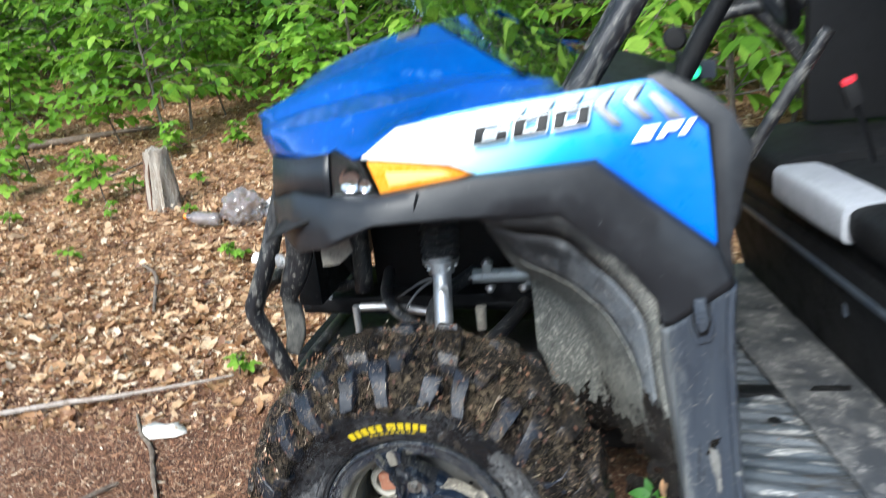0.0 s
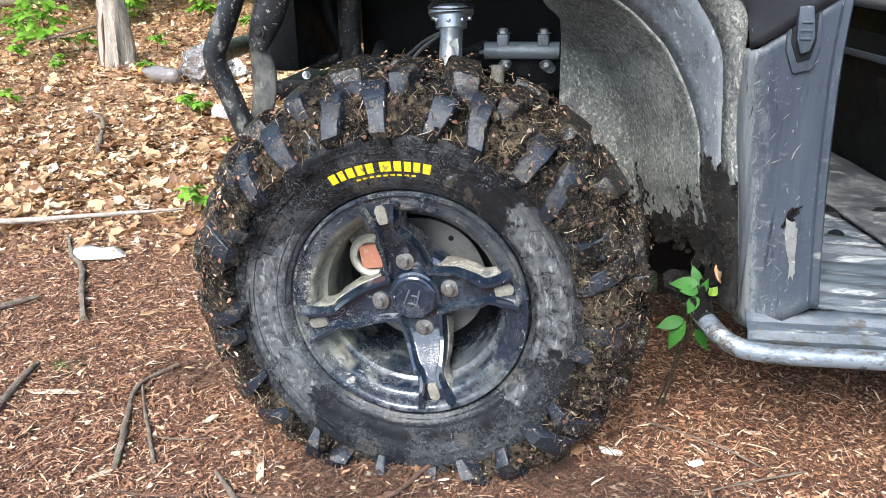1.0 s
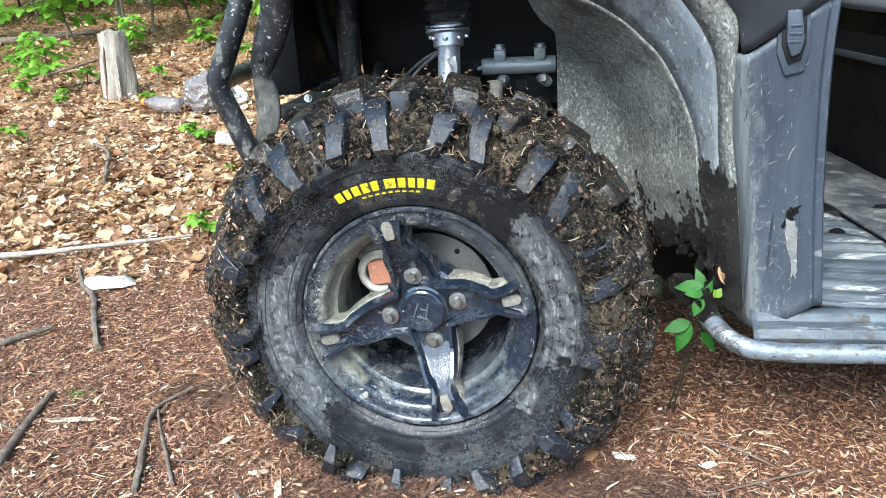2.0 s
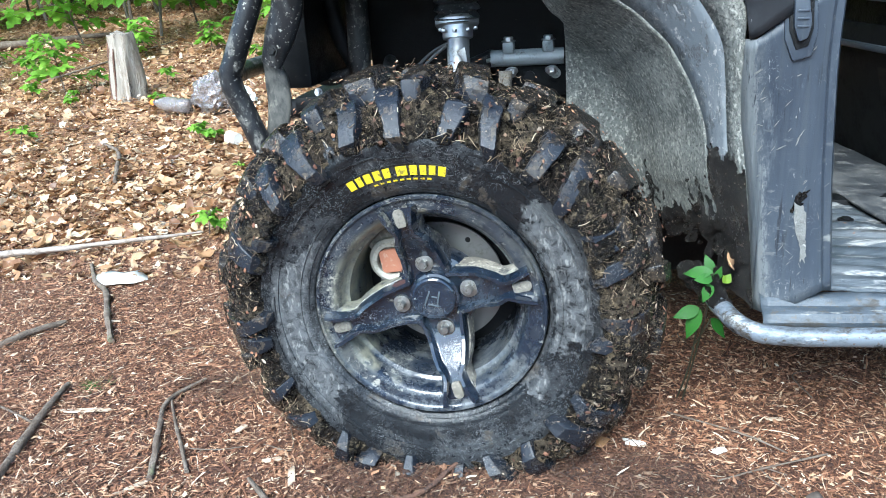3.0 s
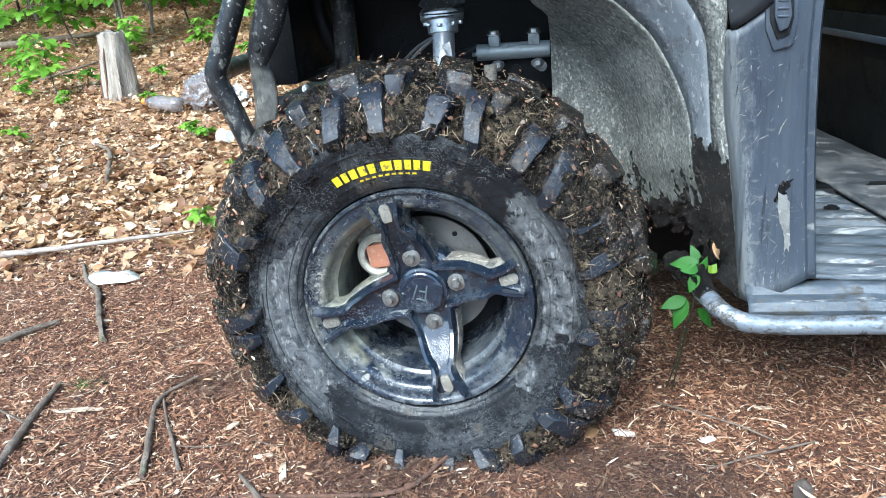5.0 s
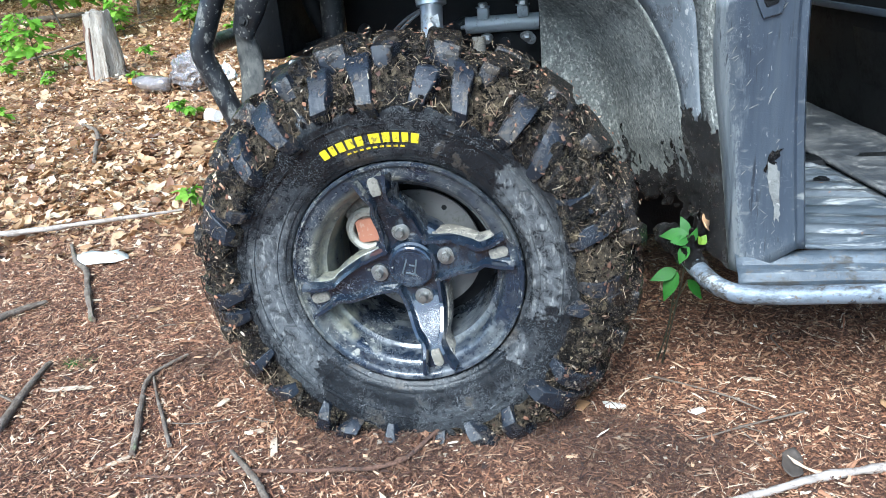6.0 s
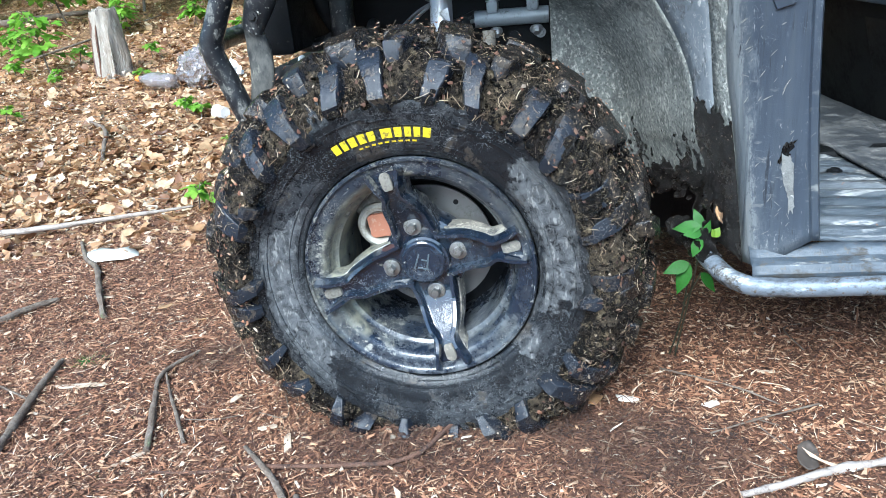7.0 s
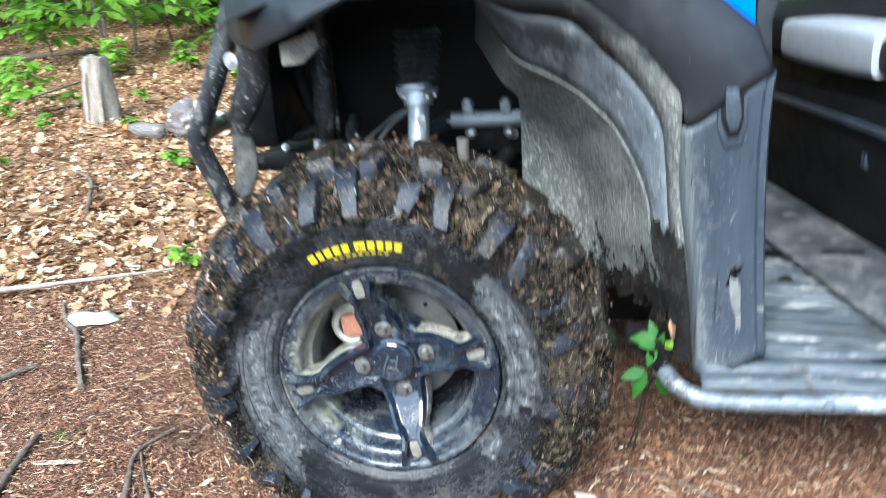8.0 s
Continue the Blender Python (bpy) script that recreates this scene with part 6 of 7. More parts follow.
part("control_arm", tube([(0.05, 0.50, 0.60), (-0.02, 0.36, 0.57), (0.00, 0.22, 0.50)], 0.017, 12), M_DARKTUBE, utv, angle=60)
part("control_arm", tube([(0.17, 0.50, 0.52), (0.12, 0.36, 0.50), (0.02, 0.22, 0.45)], 0.017, 12), M_DARKTUBE, utv, angle=60)
part("control_arm", tube([(-0.17, 0.52, 0.60), (-0.13, 0.36, 0.585), (-0.02, 0.24, 0.55)], 0.014, 12), M_DARKTUBE, utv, angle=60)
part("tie_rod", tube([(-0.20, 0.36, 0.570), (-0.12, 0.36, 0.568), (0.0, 0.33, 0.56)], 0.009, 10), M_STEEL, utv, angle=60)
part("tie_rod_stud", tube([(-0.185, 0.29, 0.600), (-0.185, 0.29, 0.52)], 0.008, 10), M_ZINC, utv, angle=60)
part("brake_hose", tube([(-0.01, 0.33, 0.648), (-0.045, 0.35, 0.630), (-0.085, 0.38, 0.600), (-0.12, 0.40, 0.575)], 0.0030, 8), M_CABLE, utv, "thin grey brake hose", angle=60)
part("brake_hose", tube([(-0.01, 0.32, 0.645), (-0.05, 0.33, 0.615), (-0.08, 0.32, 0.575), (-0.095, 0.32, 0.53)], 0.0030, 8), M_CABLE, utv, angle=60)
part("ball_joint", tube([(0.10, 0.27, 0.60), (0.10, 0.265, 0.55)], [0.012, 0.010], 10), M_DUSTMETAL, utv, angle=60)

# ---- ground: one sheet, a gentle rise into the woods ----
def ground_z(x, y):
    up = max(0.0, y - 1.7)
    rise = 0.105 * up if up < 9 else 0.945 + 0.03 * (min(up, 60) - 9)
    d = math.hypot(x, y)
    near = 1.0 if d < 12 else 12 / d
    n = 0.030 * noise.noise(Vector((x * 0.9, y * 0.9, 4))) * min(1, max(0, d - 0.8)) + 0.010 * noise.noise(Vector((x * 4, y * 4, 9))) + 0.006 * noise.noise(Vector((x * 14, y * 14, 2))) + (0.005 * noise.noise(Vector((x * 37, y * 37, 5))) if d < 4 else 0.0)
    heap = 0.018 * math.exp(-((x - 0.05) / 0.28) ** 2 - ((y + 0.035) / 0.085) ** 2)
    return rise + n * near + heap


def axis(lo, hi, step, far):
    mid = list(np.arange(lo, hi, step))
    out, s = [hi], step
    while out[-1] < far:
        s *= 1.22
        out.append(out[-1] + s)
    left, s = [lo], step
    while left[-1] > -far:
        s *= 1.22
        left.append(left[-1] - s)
    return list(reversed(left[1:])) + mid + out


gx, gy = axis(-2.4, 1.3, 0.015, 400), axis(-0.5, 2.2, 0.015, 400)
ground = part("ground", loft([[(x, y, ground_z(x, y)) for x in gx] for y in gy]), M_SOIL, None, angle=60)
tagged(ground, "reddish brown forest soil with fine mulch", "ground", kind="structure")


GZ = np.array([[ground_z(x, y) for x in gx] for y in gy])
GX, GY = np.array(gx), np.array(gy)


def ground_many(x, y):
    """Heights of the ground sheet at many places."""
    i = np.clip(np.searchsorted(GX, x) - 1, 0, len(GX) - 2)
    j = np.clip(np.searchsorted(GY, y) - 1, 0, len(GY) - 2)
    u, w = (x - GX[i]) / (GX[i + 1] - GX[i]), (y - GY[j]) / (GY[j + 1] - GY[j])
    return (GZ[j, i] * (1 - u) + GZ[j, i + 1] * u) * (1 - w) + (GZ[j + 1, i] * (1 - u) + GZ[j + 1, i + 1] * u) * w


def chips(n, x0, x1, y0, y1, length, width, lift, fade):
    """Scraps of wood strewn over the ground: a ridge over four sides each."""
    x, y = RNG.uniform(x0, x1, n * 3), RNG.uniform(y0, y1, n * 3)
    ok = RNG.uniform(size=n * 3) < fade(x, y)
    x, y = x[ok][:n], y[ok][:n]
    n = len(x)
    a = RNG.uniform(0, 2 * math.pi, n)
    L = (length[0] * (length[1] / length[0]) ** (RNG.uniform(size=n) ** 1.5) * 0.5)[:, None]
    w = (RNG.uniform(width[0], width[1], n) * 0.5)[:, None]
    t = np.stack((np.cos(a), np.sin(a), RNG.normal(size=n) * 0.2), 1)
    b = np.stack((-np.sin(a), np.cos(a), RNG.normal(size=n) * 0.35), 1)
    c = np.stack((x, y, ground_many(x, y) + RNG.uniform(lift[0], lift[1], n)), 1)
    bend = b * L * RNG.normal(size=n)[:, None] * 0.12
    top = np.concatenate((np.zeros((n, 2)), w * 0.7), 1)
    V = np.stack((c - t * L - b * w * 0.4 + bend, c - t * L * 0.6 + b * w, c + t * L + b * w * 0.5 + bend, c + t * L * 0.7 - b * w, c + top), 1).reshape(-1, 3)
    k = (np.arange(n) * 5)[:, None]
    F = np.concatenate((k + (0, 4, 1), k + (1, 4, 2), k + (2, 4, 3), k + (3, 4, 0)), 1).reshape(-1, 3)
    return V.tolist(), F.tolist()


nearer = lambda x, y: np.minimum(1.0, 1.15 - 0.42 * np.maximum(0, y) - 0.1 * np.maximum(0, -x - 1))
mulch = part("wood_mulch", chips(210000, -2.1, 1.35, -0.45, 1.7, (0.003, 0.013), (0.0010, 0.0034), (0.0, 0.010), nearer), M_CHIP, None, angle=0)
tagged(mulch, "reddish brown wood mulch and bark crumbs on the soil", "mulch", kind="stuff")
thin = lambda x, y: np.clip(1.35 - 0.42 * np.hypot((x + 0.4) * 0.8, y - 0.4), 0.0, 1.0)
outer = part("wood_mulch", chips(40000, -4.2, 3.4, -2.9, 2.2, (0.006, 0.026), (0.003, 0.008), (0.0, 0.007), thin), M_CHIP, None, angle=0)
tagged(outer, "reddish brown wood mulch thinning out over the soil", "mulch", kind="stuff")
small = part("bark_crumbs", chips(16000, -2.0, 1.35, -0.45, 1.6, (0.007, 0.020), (0.003, 0.008), (0.002, 0.009), nearer), M_CHIP, None, angle=0)
tagged(small, "red-brown bark crumbs lying on the mulch", "bark", kind="stuff")
big = part("wood_chip_scatter", chips(2600, -2.0, 1.35, -0.45, 1.6, (0.008, 0.034), (0.003, 0.008), (0.003, 0.010), nearer), pieces_material("pale_chips", [(0.0, (0.36, 0.17, 0.09)), (0.5, (0.55, 0.34, 0.20)), (0.85, (0.72, 0.55, 0.38)), (1.0, (0.82, 0.74, 0.62))]), None, angle=0)
tagged(big, "pale wood chips lying on the mulch", "wood chips", kind="stuff")
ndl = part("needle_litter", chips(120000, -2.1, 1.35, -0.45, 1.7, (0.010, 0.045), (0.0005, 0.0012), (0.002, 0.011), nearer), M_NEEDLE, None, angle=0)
tagged(ndl, "dry brown conifer needles", "needles", kind="stuff")


strands = part("grass_strand_litter", chips(900, -1.9, 1.2, -0.42, 1.1, (0.035, 0.075), (0.0008, 0.0014), (0.006, 0.014), nearer), M_NEEDLE, None, angle=0)
tagged(strands, "long dry stalks strewn over the mulch", "stalks", kind="stuff")


def leaf_rows(L, w, fold, curl, pts):
    """An oval leaf along x with its midrib sunk and its ends curled."""
    V = []
    for t, q in pts:
        x = (t - 0.5) * L
        z = curl * (2 * t - 1) ** 2 * L
        V += [(x, -q * w, z + fold * q * w), (x, 0, z), (x, q * w, z + fold * q * w)]
    return V


OVAL = [(0.0, 0.05), (0.10, 0.27), (0.28, 0.45), (0.5, 0.5), (0.72, 0.42), (0.90, 0.20), (1.0, 0.02)]
OT, OW = [p[0] for p in OVAL], [p[1] for p in OVAL]


def litter(n, place, lmin, lmax, lift, rows=7):
    V, F = [], []
    steps = [OT[k] for k in range(7)] if rows == 7 else [0.0, 0.3, 0.7, 1.0]
    for _ in range(n):
        x, y = place()
        L = lmin * (lmax / lmin) ** (RNG.uniform() ** 0.8)
        w = L * RNG.uniform(0.30, 0.72)
        cut0, cut1 = (RNG.uniform(0, 0.45), 1.0) if RNG.uniform() < 0.3 else (0.0, RNG.uniform(0.5, 1.0) if RNG.uniform() < 0.35 else 1.0)
        shape = [(cut0 + (cut1 - cut0) * t, float(np.interp(cut0 + (cut1 - cut0) * t, OT, OW)) * RNG.uniform(0.66, 1.2)) for t in steps]
        base = leaf_rows(L, w, RNG.normal() * 0.45, RNG.uniform(-0.15, 0.28), shape)
        wave, twist = RNG.uniform(0, 6.28), RNG.normal() * 0.5
        base = [(p[0], p[1] * (1 + 0.2 * math.sin(p[0] / L * 9 + wave)), p[2] + 0.05 * L * math.sin(p[0] / L * 11 + wave + (2.0 if p[1] > 0 else 0.0)) + twist * p[0] * p[1] / L) for p in base]
        m = Euler((RNG.normal() * 0.34, RNG.normal() * 0.30, RNG.uniform(0, 6.28))).to_matrix()
        c = Vector((x, y, ground_z(x, y) + RNG.uniform(*lift) * min(1.0, max(0.25, 0.4 + y - litter_edge(x)))))
        k = len(V)
        V += [c + m @ Vector(p) for p in base]
        for i in range(len(steps) - 1):
            a = k + i * 3
            F += [(a, a + 1, a + 4, a + 3), (a + 1, a + 2, a + 5, a + 4)]
    return V, F


def litter_edge(x):
    return 0.98 + 0.18 * noise.noise(Vector((x * 1.7, 0, 0))) + 0.10 * (x + 1.0)


def in_litter():
    while True:
        y = 0.75 + 8.5 * RNG.uniform() ** 1.7
        x = RNG.uniform(-1.6 - y * 1.15, 1.0 + y * 0.25)
        d = y - litter_edge(x)
        if d > 0.5 or (d > -0.45 and RNG.uniform() < ((d + 0.45) / 0.95) ** 1.6):
            return x, y


lit = part("leaf_litter", litter(26000, in_litter, 0.020, 0.095, (0.0, 0.030)), M_LITTER, None, angle=60)
tagged(lit, "dry tan and orange-brown beech leaves covering the forest floor", "dead leaves", kind="stuff")
bits = part("leaf_fragment_litter", litter(40000, in_litter, 0.009, 0.034, (0.008, 0.036), 4), M_LITTER, None, angle=60)
tagged(bits, "broken bits of dry brown leaves on the litter", "leaf fragments", kind="stuff")

# ---- plants ----
def leaf_shape(kind, L):
    """One leaf from its stalk at the origin along +x, a little folded: vertices and faces."""
    if kind == "maple":
        out = [(0.0, 0.0), (0.02, 0.16), (-0.06, 0.42), (0.16, 0.34), (0.30, 0.52), (0.42, 0.30), (0.55, 0.20), (0.72, 0.24), (1.0, 0.0)]
    else:
        out = [(0.0, 0.0), (0.12, 0.15), (0.32, 0.25), (0.55, 0.24), (0.78, 0.13), (1.0, 0.0)]
    V, F = [], []
    for x, w in out:
        V.append((max(0.0, x) * L, 0, -0.10 * x * x * L))
    n = len(out)
    for s in (1, -1):
        k = len(V)
        for x, w in out:
            V.append((x * L, s * w * L, 0.16 * w * L - 0.16 * x * x * L))
        for i in range(n - 1):
            f = (i, i + 1, k + i + 1, k + i)
            F.append(f if s < 0 else f[::-1])
    return V, F


def add(acc, geo, m):
    k = len(acc[0])
    acc[0].extend(m @ Vector(p) for p in geo[0])
    acc[1].extend(tuple(i + k for i in f) for f in geo[1])


def sapling(name, h, twigs, reach, leaf, L, mat, label, seed, low=0.25, per=6, lean=0.12):
    """A young tree: a thin tapered stem, twigs that spread flat, and leaves along them."""
    rng = np.random.default_rng(seed)
    root = thing(name, (0, 0, 0), label, "sapling", group="saplings")
    top = Vector((rng.normal() * lean * h, rng.normal() * lean * h, h))
    stem_pts = [(0, 0, -0.03), tuple(top * 0.35 + Vector((rng.normal() * 0.02 * h, rng.normal() * 0.02 * h, 0))), tuple(top * 0.7), tuple(top)]
    r0 = 0.004 + 0.006 * h
    part("stem", tube(stem_pts, [r0, r0 * 0.75, r0 * 0.5, r0 * 0.2], 7, per=4), M_BARK, root)
    line = smooth_line(stem_pts, 6)
    wood, crown = ([], []), ([], [])
    shape = leaf_shape(leaf, L)
    for k in range(twigs):
        t = low + (1 - low) * (k + rng.uniform(0, 0.8)) / twigs
        base = Vector(line[min(len(line) - 1, int(t * (len(line) - 1)))])
        a = k * 2.4 + rng.normal() * 0.4
        R = reach * (1.1 - 0.7 * t) * rng.uniform(0.6, 1.2)
        d = Vector((math.cos(a), math.sin(a), rng.uniform(0.0, 0.45)))
        end = base + d * R + Vector((0, 0, -0.12 * R))
        mid = base + d * R * 0.5 + Vector((0, 0, 0.04 * R))
        add(wood, tube([tuple(base), tuple(mid), tuple(end)], [0.0025 + 0.002 * h, 0.002, 0.001], 5, per=3), Matrix.Identity(4))
        m_n = max(2, int(per * R / reach) + 1)
        for j in range(m_n):
            u = (j + 0.6) / m_n
            p = base.lerp(mid, u * 2) if u < 0.5 else mid.lerp(end, u * 2 - 1)
            for s in (1, -1):
                if rng.uniform() < 0.12:
                    continue
                yaw = a + s * rng.uniform(0.5, 1.1)
                m = Matrix.Translation(p) @ Euler((rng.normal() * 0.3, rng.uniform(-0.1, 0.75), yaw)).to_matrix().to_4x4() @ Matrix.Translation((L * 0.12, 0, 0)) @ Matrix.Scale(rng.uniform(0.6, 1.15), 4)
                add(crown, shape, m)
        add(crown, shape, Matrix.Translation(end) @ Euler((0, rng.uniform(0, 0.6), a)).to_matrix().to_4x4())
    part("branching", wood, M_BARK, root)["kind"] = "stuff"
    part("crown", crown, mat, root, angle=60)["kind"] = "stuff"
    return root


def plant(ob, x, y, turn, scale=1.0):
    return copy_thing(ob, Matrix.Translation((x, y, ground_z(x, y))) @ Matrix.Rotation(radians(turn), 4, "Z") @ Matrix.Scale(scale, 4))


seedling = sapling("maple_seedling", 0.16, 4, 0.10, "maple", 0.075, M_MAPLE, "small bright green maple seedling in the leaf litter", 3, low=0.6, per=2)
young = sapling("maple_sapling", 0.66, 13, 0.34, "maple", 0.135, M_MAPLE, "slender maple sapling with fresh green leaves", 5, low=0.3, per=3)
bushy = sapling("maple_sapling", 1.15, 30, 0.62, "maple", 0.145, M_MAPLE, "bushy young maple with light green leaves", 8, low=0.2, per=4)
beech = sapling("beech_sapling", 1.9, 40, 0.95, "oval", 0.135, M_BEECH, "young beech with flat sprays of light green leaves", 12, low=0.22, per=8)
beech2 = sapling("beech_sapling", 2.6, 46, 1.1, "oval", 0.145, M_BEECH, "taller young beech with layered leafy twigs", 15, low=0.15, per=8)
shade = sapling("understory_bush", 2.4, 60, 1.3, "oval", 0.15, M_DARKLEAF, "dense dark green understory shrub", 21, low=0.08, per=8)

# the first of each kind stands at its own place
for ob, x, y, turn, s in ((seedling, -0.995, 1.15, 20, 0.6), (young, -3.02, 3.40, 40, 0.62), (bushy, -1.62, 4.55, 10, 0.8), (beech, -3.2, 4.6, 70, 1.0), (beech2, -5.2, 6.4, 0, 1.0), (shade, -3.6, 9.6, 0, 1.2)):
    ob.matrix_basis = Matrix.Translation((x, y, ground_z(x, y))) @ Matrix.Rotation(radians(turn), 4, "Z") @ Matrix.Scale(s, 4)
for x, y, turn, s in ((-1.60, 2.34, 0, 1.0), (-1.50, 2.27, 130, 0.8), (-1.24, 1.94, 70, 0.45), (-2.48, 3.69, 10, 1.1), (-3.06, 4.50, 200, 1.9), (-2.20, 3.01, 90, 0.9), (-3.19, 3.30, 15, 1.2), (-2.73, 3.00, 140, 0.8), (-2.59, 2.35, 60, 1.1), (-2.56, 4.50, 80, 1.5), (-2.95, 3.62, 30, 1.3), (-2.05, 4.1, 80, 1.4), (-1.45, 3.3, 30, 1.1), (-0.9, 2.4, 30, 0.6), (-3.8, 4.1, 0, 1.4), (-3.4, 2.9, 100, 1.2), (-2.85, 3.25, 250, 0.7)):
    plant(seedling, x, y, turn, s)
for x, y, turn, s in ((-3.55, 3.85, 200, 0.75), (-2.55, 4.55, 60, 0.6), (-3.05, 4.35, 120, 0.8), (-1.75, 4.4, 20, 0.8), (-3.9, 3.6, 300, 1.0), (-1.3, 4.7, 170, 1.0), (-4.3, 4.3, 20, 1.1)):
    plant(young, x, y, turn, s)
for x, y, turn, s in ((-1.2, 5.0, 100, 0.9), (-2.3, 5.1, 220, 0.9), (-0.6, 5.6, 10, 1.0), (-3.9, 5.0, 50, 1.0), (-4.6, 3.9, 20, 1.0), (0.3, 5.4, 80, 1.1)):
    plant(bushy, x, y, turn, s)
rng_p = np.random.default_rng(31)
for k in range(64):
    x, y = rng_p.uniform(-9, 3), rng_p.uniform(4.9, 8.6)
    plant([bushy, beech, beech2, beech][k % 4], x, y, rng_p.uniform(0, 360), rng_p.uniform(0.8, 1.25))
for k in range(84):
    x, y = rng_p.uniform(-17, 10), rng_p.uniform(7.6, 17)
    plant([shade, shade, beech2][k % 3], x, y, rng_p.uniform(0, 360), rng_p.uniform(0.9, 1.7))
for k in range(40):
    x, y = rng_p.uniform(0.6, 6), rng_p.uniform(2.9, 7)
    plant([beech, bushy, beech2][k % 3], x, y, rng_p.uniform(0, 360), rng_p.uniform(0.8, 1.2))


# tall trees round the clearing: tapered trunk, limbs, ragged crown of leaf clumps
def tall_tree(h, r, seed):
    rng = np.random.default_rng(seed)
    root = thing("forest_tree", (0, 0, 0), "tall slim forest tree with grey bark and a leafy crown", "tree", group="forest trees")
    pts = [(0, 0, -0.2), (rng.normal() * 0.1, rng.normal() * 0.1, h * 0.4), (rng.normal() * 0.25, rng.normal() * 0.25, h * 0.75), (rng.normal() * 0.4, rng.normal() * 0.4, h)]
    part("trunk", tube(pts, [r * 1.35, r, r * 0.6, r * 0.15], 14, per=6, bumpy=0.12), M_BARK, root)
    crown, limbs = ([], []), ([], [])
    shape = leaf_shape("oval", 0.24)
    for k in range(18):
        t = 0.45 + 0.53 * k / 18
        a = k * 2.4
        R = 2.3 * (1.2 - t) + 0.5
        b = Vector(pts[1]).lerp(Vector(pts[3]), (t - 0.4) / 0.6)
        e = b + Vector((math.cos(a) * R, math.sin(a) * R, rng.uniform(0.3, 1.2)))
        add(limbs, tube([tuple(b), tuple(b.lerp(e, 0.5) + Vector((0, 0, 0.15))), tuple(e)], [r * 0.3, r * 0.18, 0.01], 6, per=3), Matrix.Identity(4))
        for j in range(85):
            p = b.lerp(e, rng.uniform(0.3, 1.1)) + Vector(rng.normal(size=3)) * 0.38
            add(crown, shape, Matrix.Translation(p) @ Euler(tuple(rng.uniform(-0.7, 0.7, 2)) + (rng.uniform(0, 6.28),)).to_matrix().to_4x4())
    part("limbs", limbs, M_BARK, root)["kind"] = "stuff"
    part("crown", crown, M_BEECH, root, angle=0)["kind"] = "stuff"
    return root


tree_a, tree_b = tall_tree(11.0, 0.13, 41), tall_tree(13.5, 0.19, 43)
spots = [(-6.2, 8.2), (-9.5, 9.5), (-4.8, 11.5), (-1.5, 12.0), (2.5, 10.5), (5.5, 8.5), (-12.5, 6.0), (-7.6, 12.8), (8.5, 4.5), (-11, -3), (9.5, -5), (-13, 13), (0.5, 15), (7.5, 13.5), (-10.2, 7.0), (-8.0, 7.6)]
for k, (x, y) in enumerate(spots):
    src = (tree_a, tree_b)[k % 2]
    m = Matrix.Translation((x, y, ground_z(x, y))) @ Matrix.Rotation(k * 1.9, 4, "Z") @ Matrix.Scale(0.85 + 0.3 * ((k * 37) % 10) / 10, 4)
    if k < 2:
        src.matrix_basis = m
    else:
        copy_thing(src, m)

# distant woods all round
ring = []
for z in np.linspace(-1, 8.5, 14):
    row = []
    for k in range(121):
        a = 2 * math.pi * k / 120
        if math.sin(a) < 0.05:
            z = min(z, 4.0 + 0.1 * z)
        R = 34 + 4 * noise.noise(Vector((math.cos(a) * 5, math.sin(a) * 5, z * 0.35))) + (1.5 if z > 7 else 0)
        row.append((R * math.cos(a), R * math.sin(a), z + 1.2 * noise.noise(Vector((math.cos(a) * 9, math.sin(a) * 9, 3))) * (z > 6)))
    ring.append(row)
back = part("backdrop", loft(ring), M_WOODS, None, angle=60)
tagged(back, "dark green woods far behind the trees", "woods", kind="structure")

# ---- stump, sticks, scraps ----
def stump():
    root = thing("tree_stump", (-2.455, 3.22, 0.19), "weathered grey broken tree stump with rotten bark", "tree stump")
    rows = []
    for i in range(15):
        t = i / 14
        row = []
        for k in range(32):
            a = 2 * math.pi * k / 32
            r = (0.098 - 0.024 * t) * (1 + 0.24 * noise.noise(Vector((math.cos(a) * 2.2, math.sin(a) * 2.2, t * 1.5))) + 0.05 * math.sin(a * 5) + 0.03 * math.sin(a * 11))
            z = 0.13 + (0.41 + 0.035 * noise.noise(Vector((math.cos(a) * 2.4, math.sin(a) * 2.4, 7)))) * t
            row.append((-2.475 + r * math.cos(a) + 0.02 * t, 3.22 + r * math.sin(a), z))
        rows.append(row)
    v, f = loft(rows, True)
    part("stump_wood", (v, f + [tuple(len(v) - 32 + k for k in range(32))]), M_STUMP, root, angle=55)
    bark = []
    for i in range(11):
        t = i / 10
        bark.append([(-2.475 + (0.104 - 0.022 * t + 0.012 * noise.noise(Vector((a * 4, t * 6, 1)))) * math.cos(a) + 0.02 * t, 3.22 + (0.104 - 0.022 * t) * math.sin(a), 0.13 + (0.33 + 0.05 * math.sin(a * 7)) * t) for a in np.linspace(radians(180), radians(258), 14)])
    part("bark_flap", loft(bark), M_STUMPBARK, root, "reddish rotten bark", angle=55, thick=0.006)
    return root


stump()


def stick(name, pts, r, mat, label, category="stick", group="sticks", bumpy=0.5):
    """A stick that lies on the ground along (x, y) points."""
    r = [q * (0.68 if name == "stick" else 0.85) for q in r]
    P = [(x, y, ground_z(x, y) + rr * 0.55 + 0.008 + (0.022 if y > litter_edge(x) else 0.0)) for (x, y), rr in zip(pts, np.interp(np.linspace(0, 1, len(pts)), np.linspace(0, 1, len(r)), r))]
    ob = part(name, tube(P, list(r), 8, per=5, bumpy=bumpy), mat, None, angle=60)
    return tagged(ob, label, category, group)


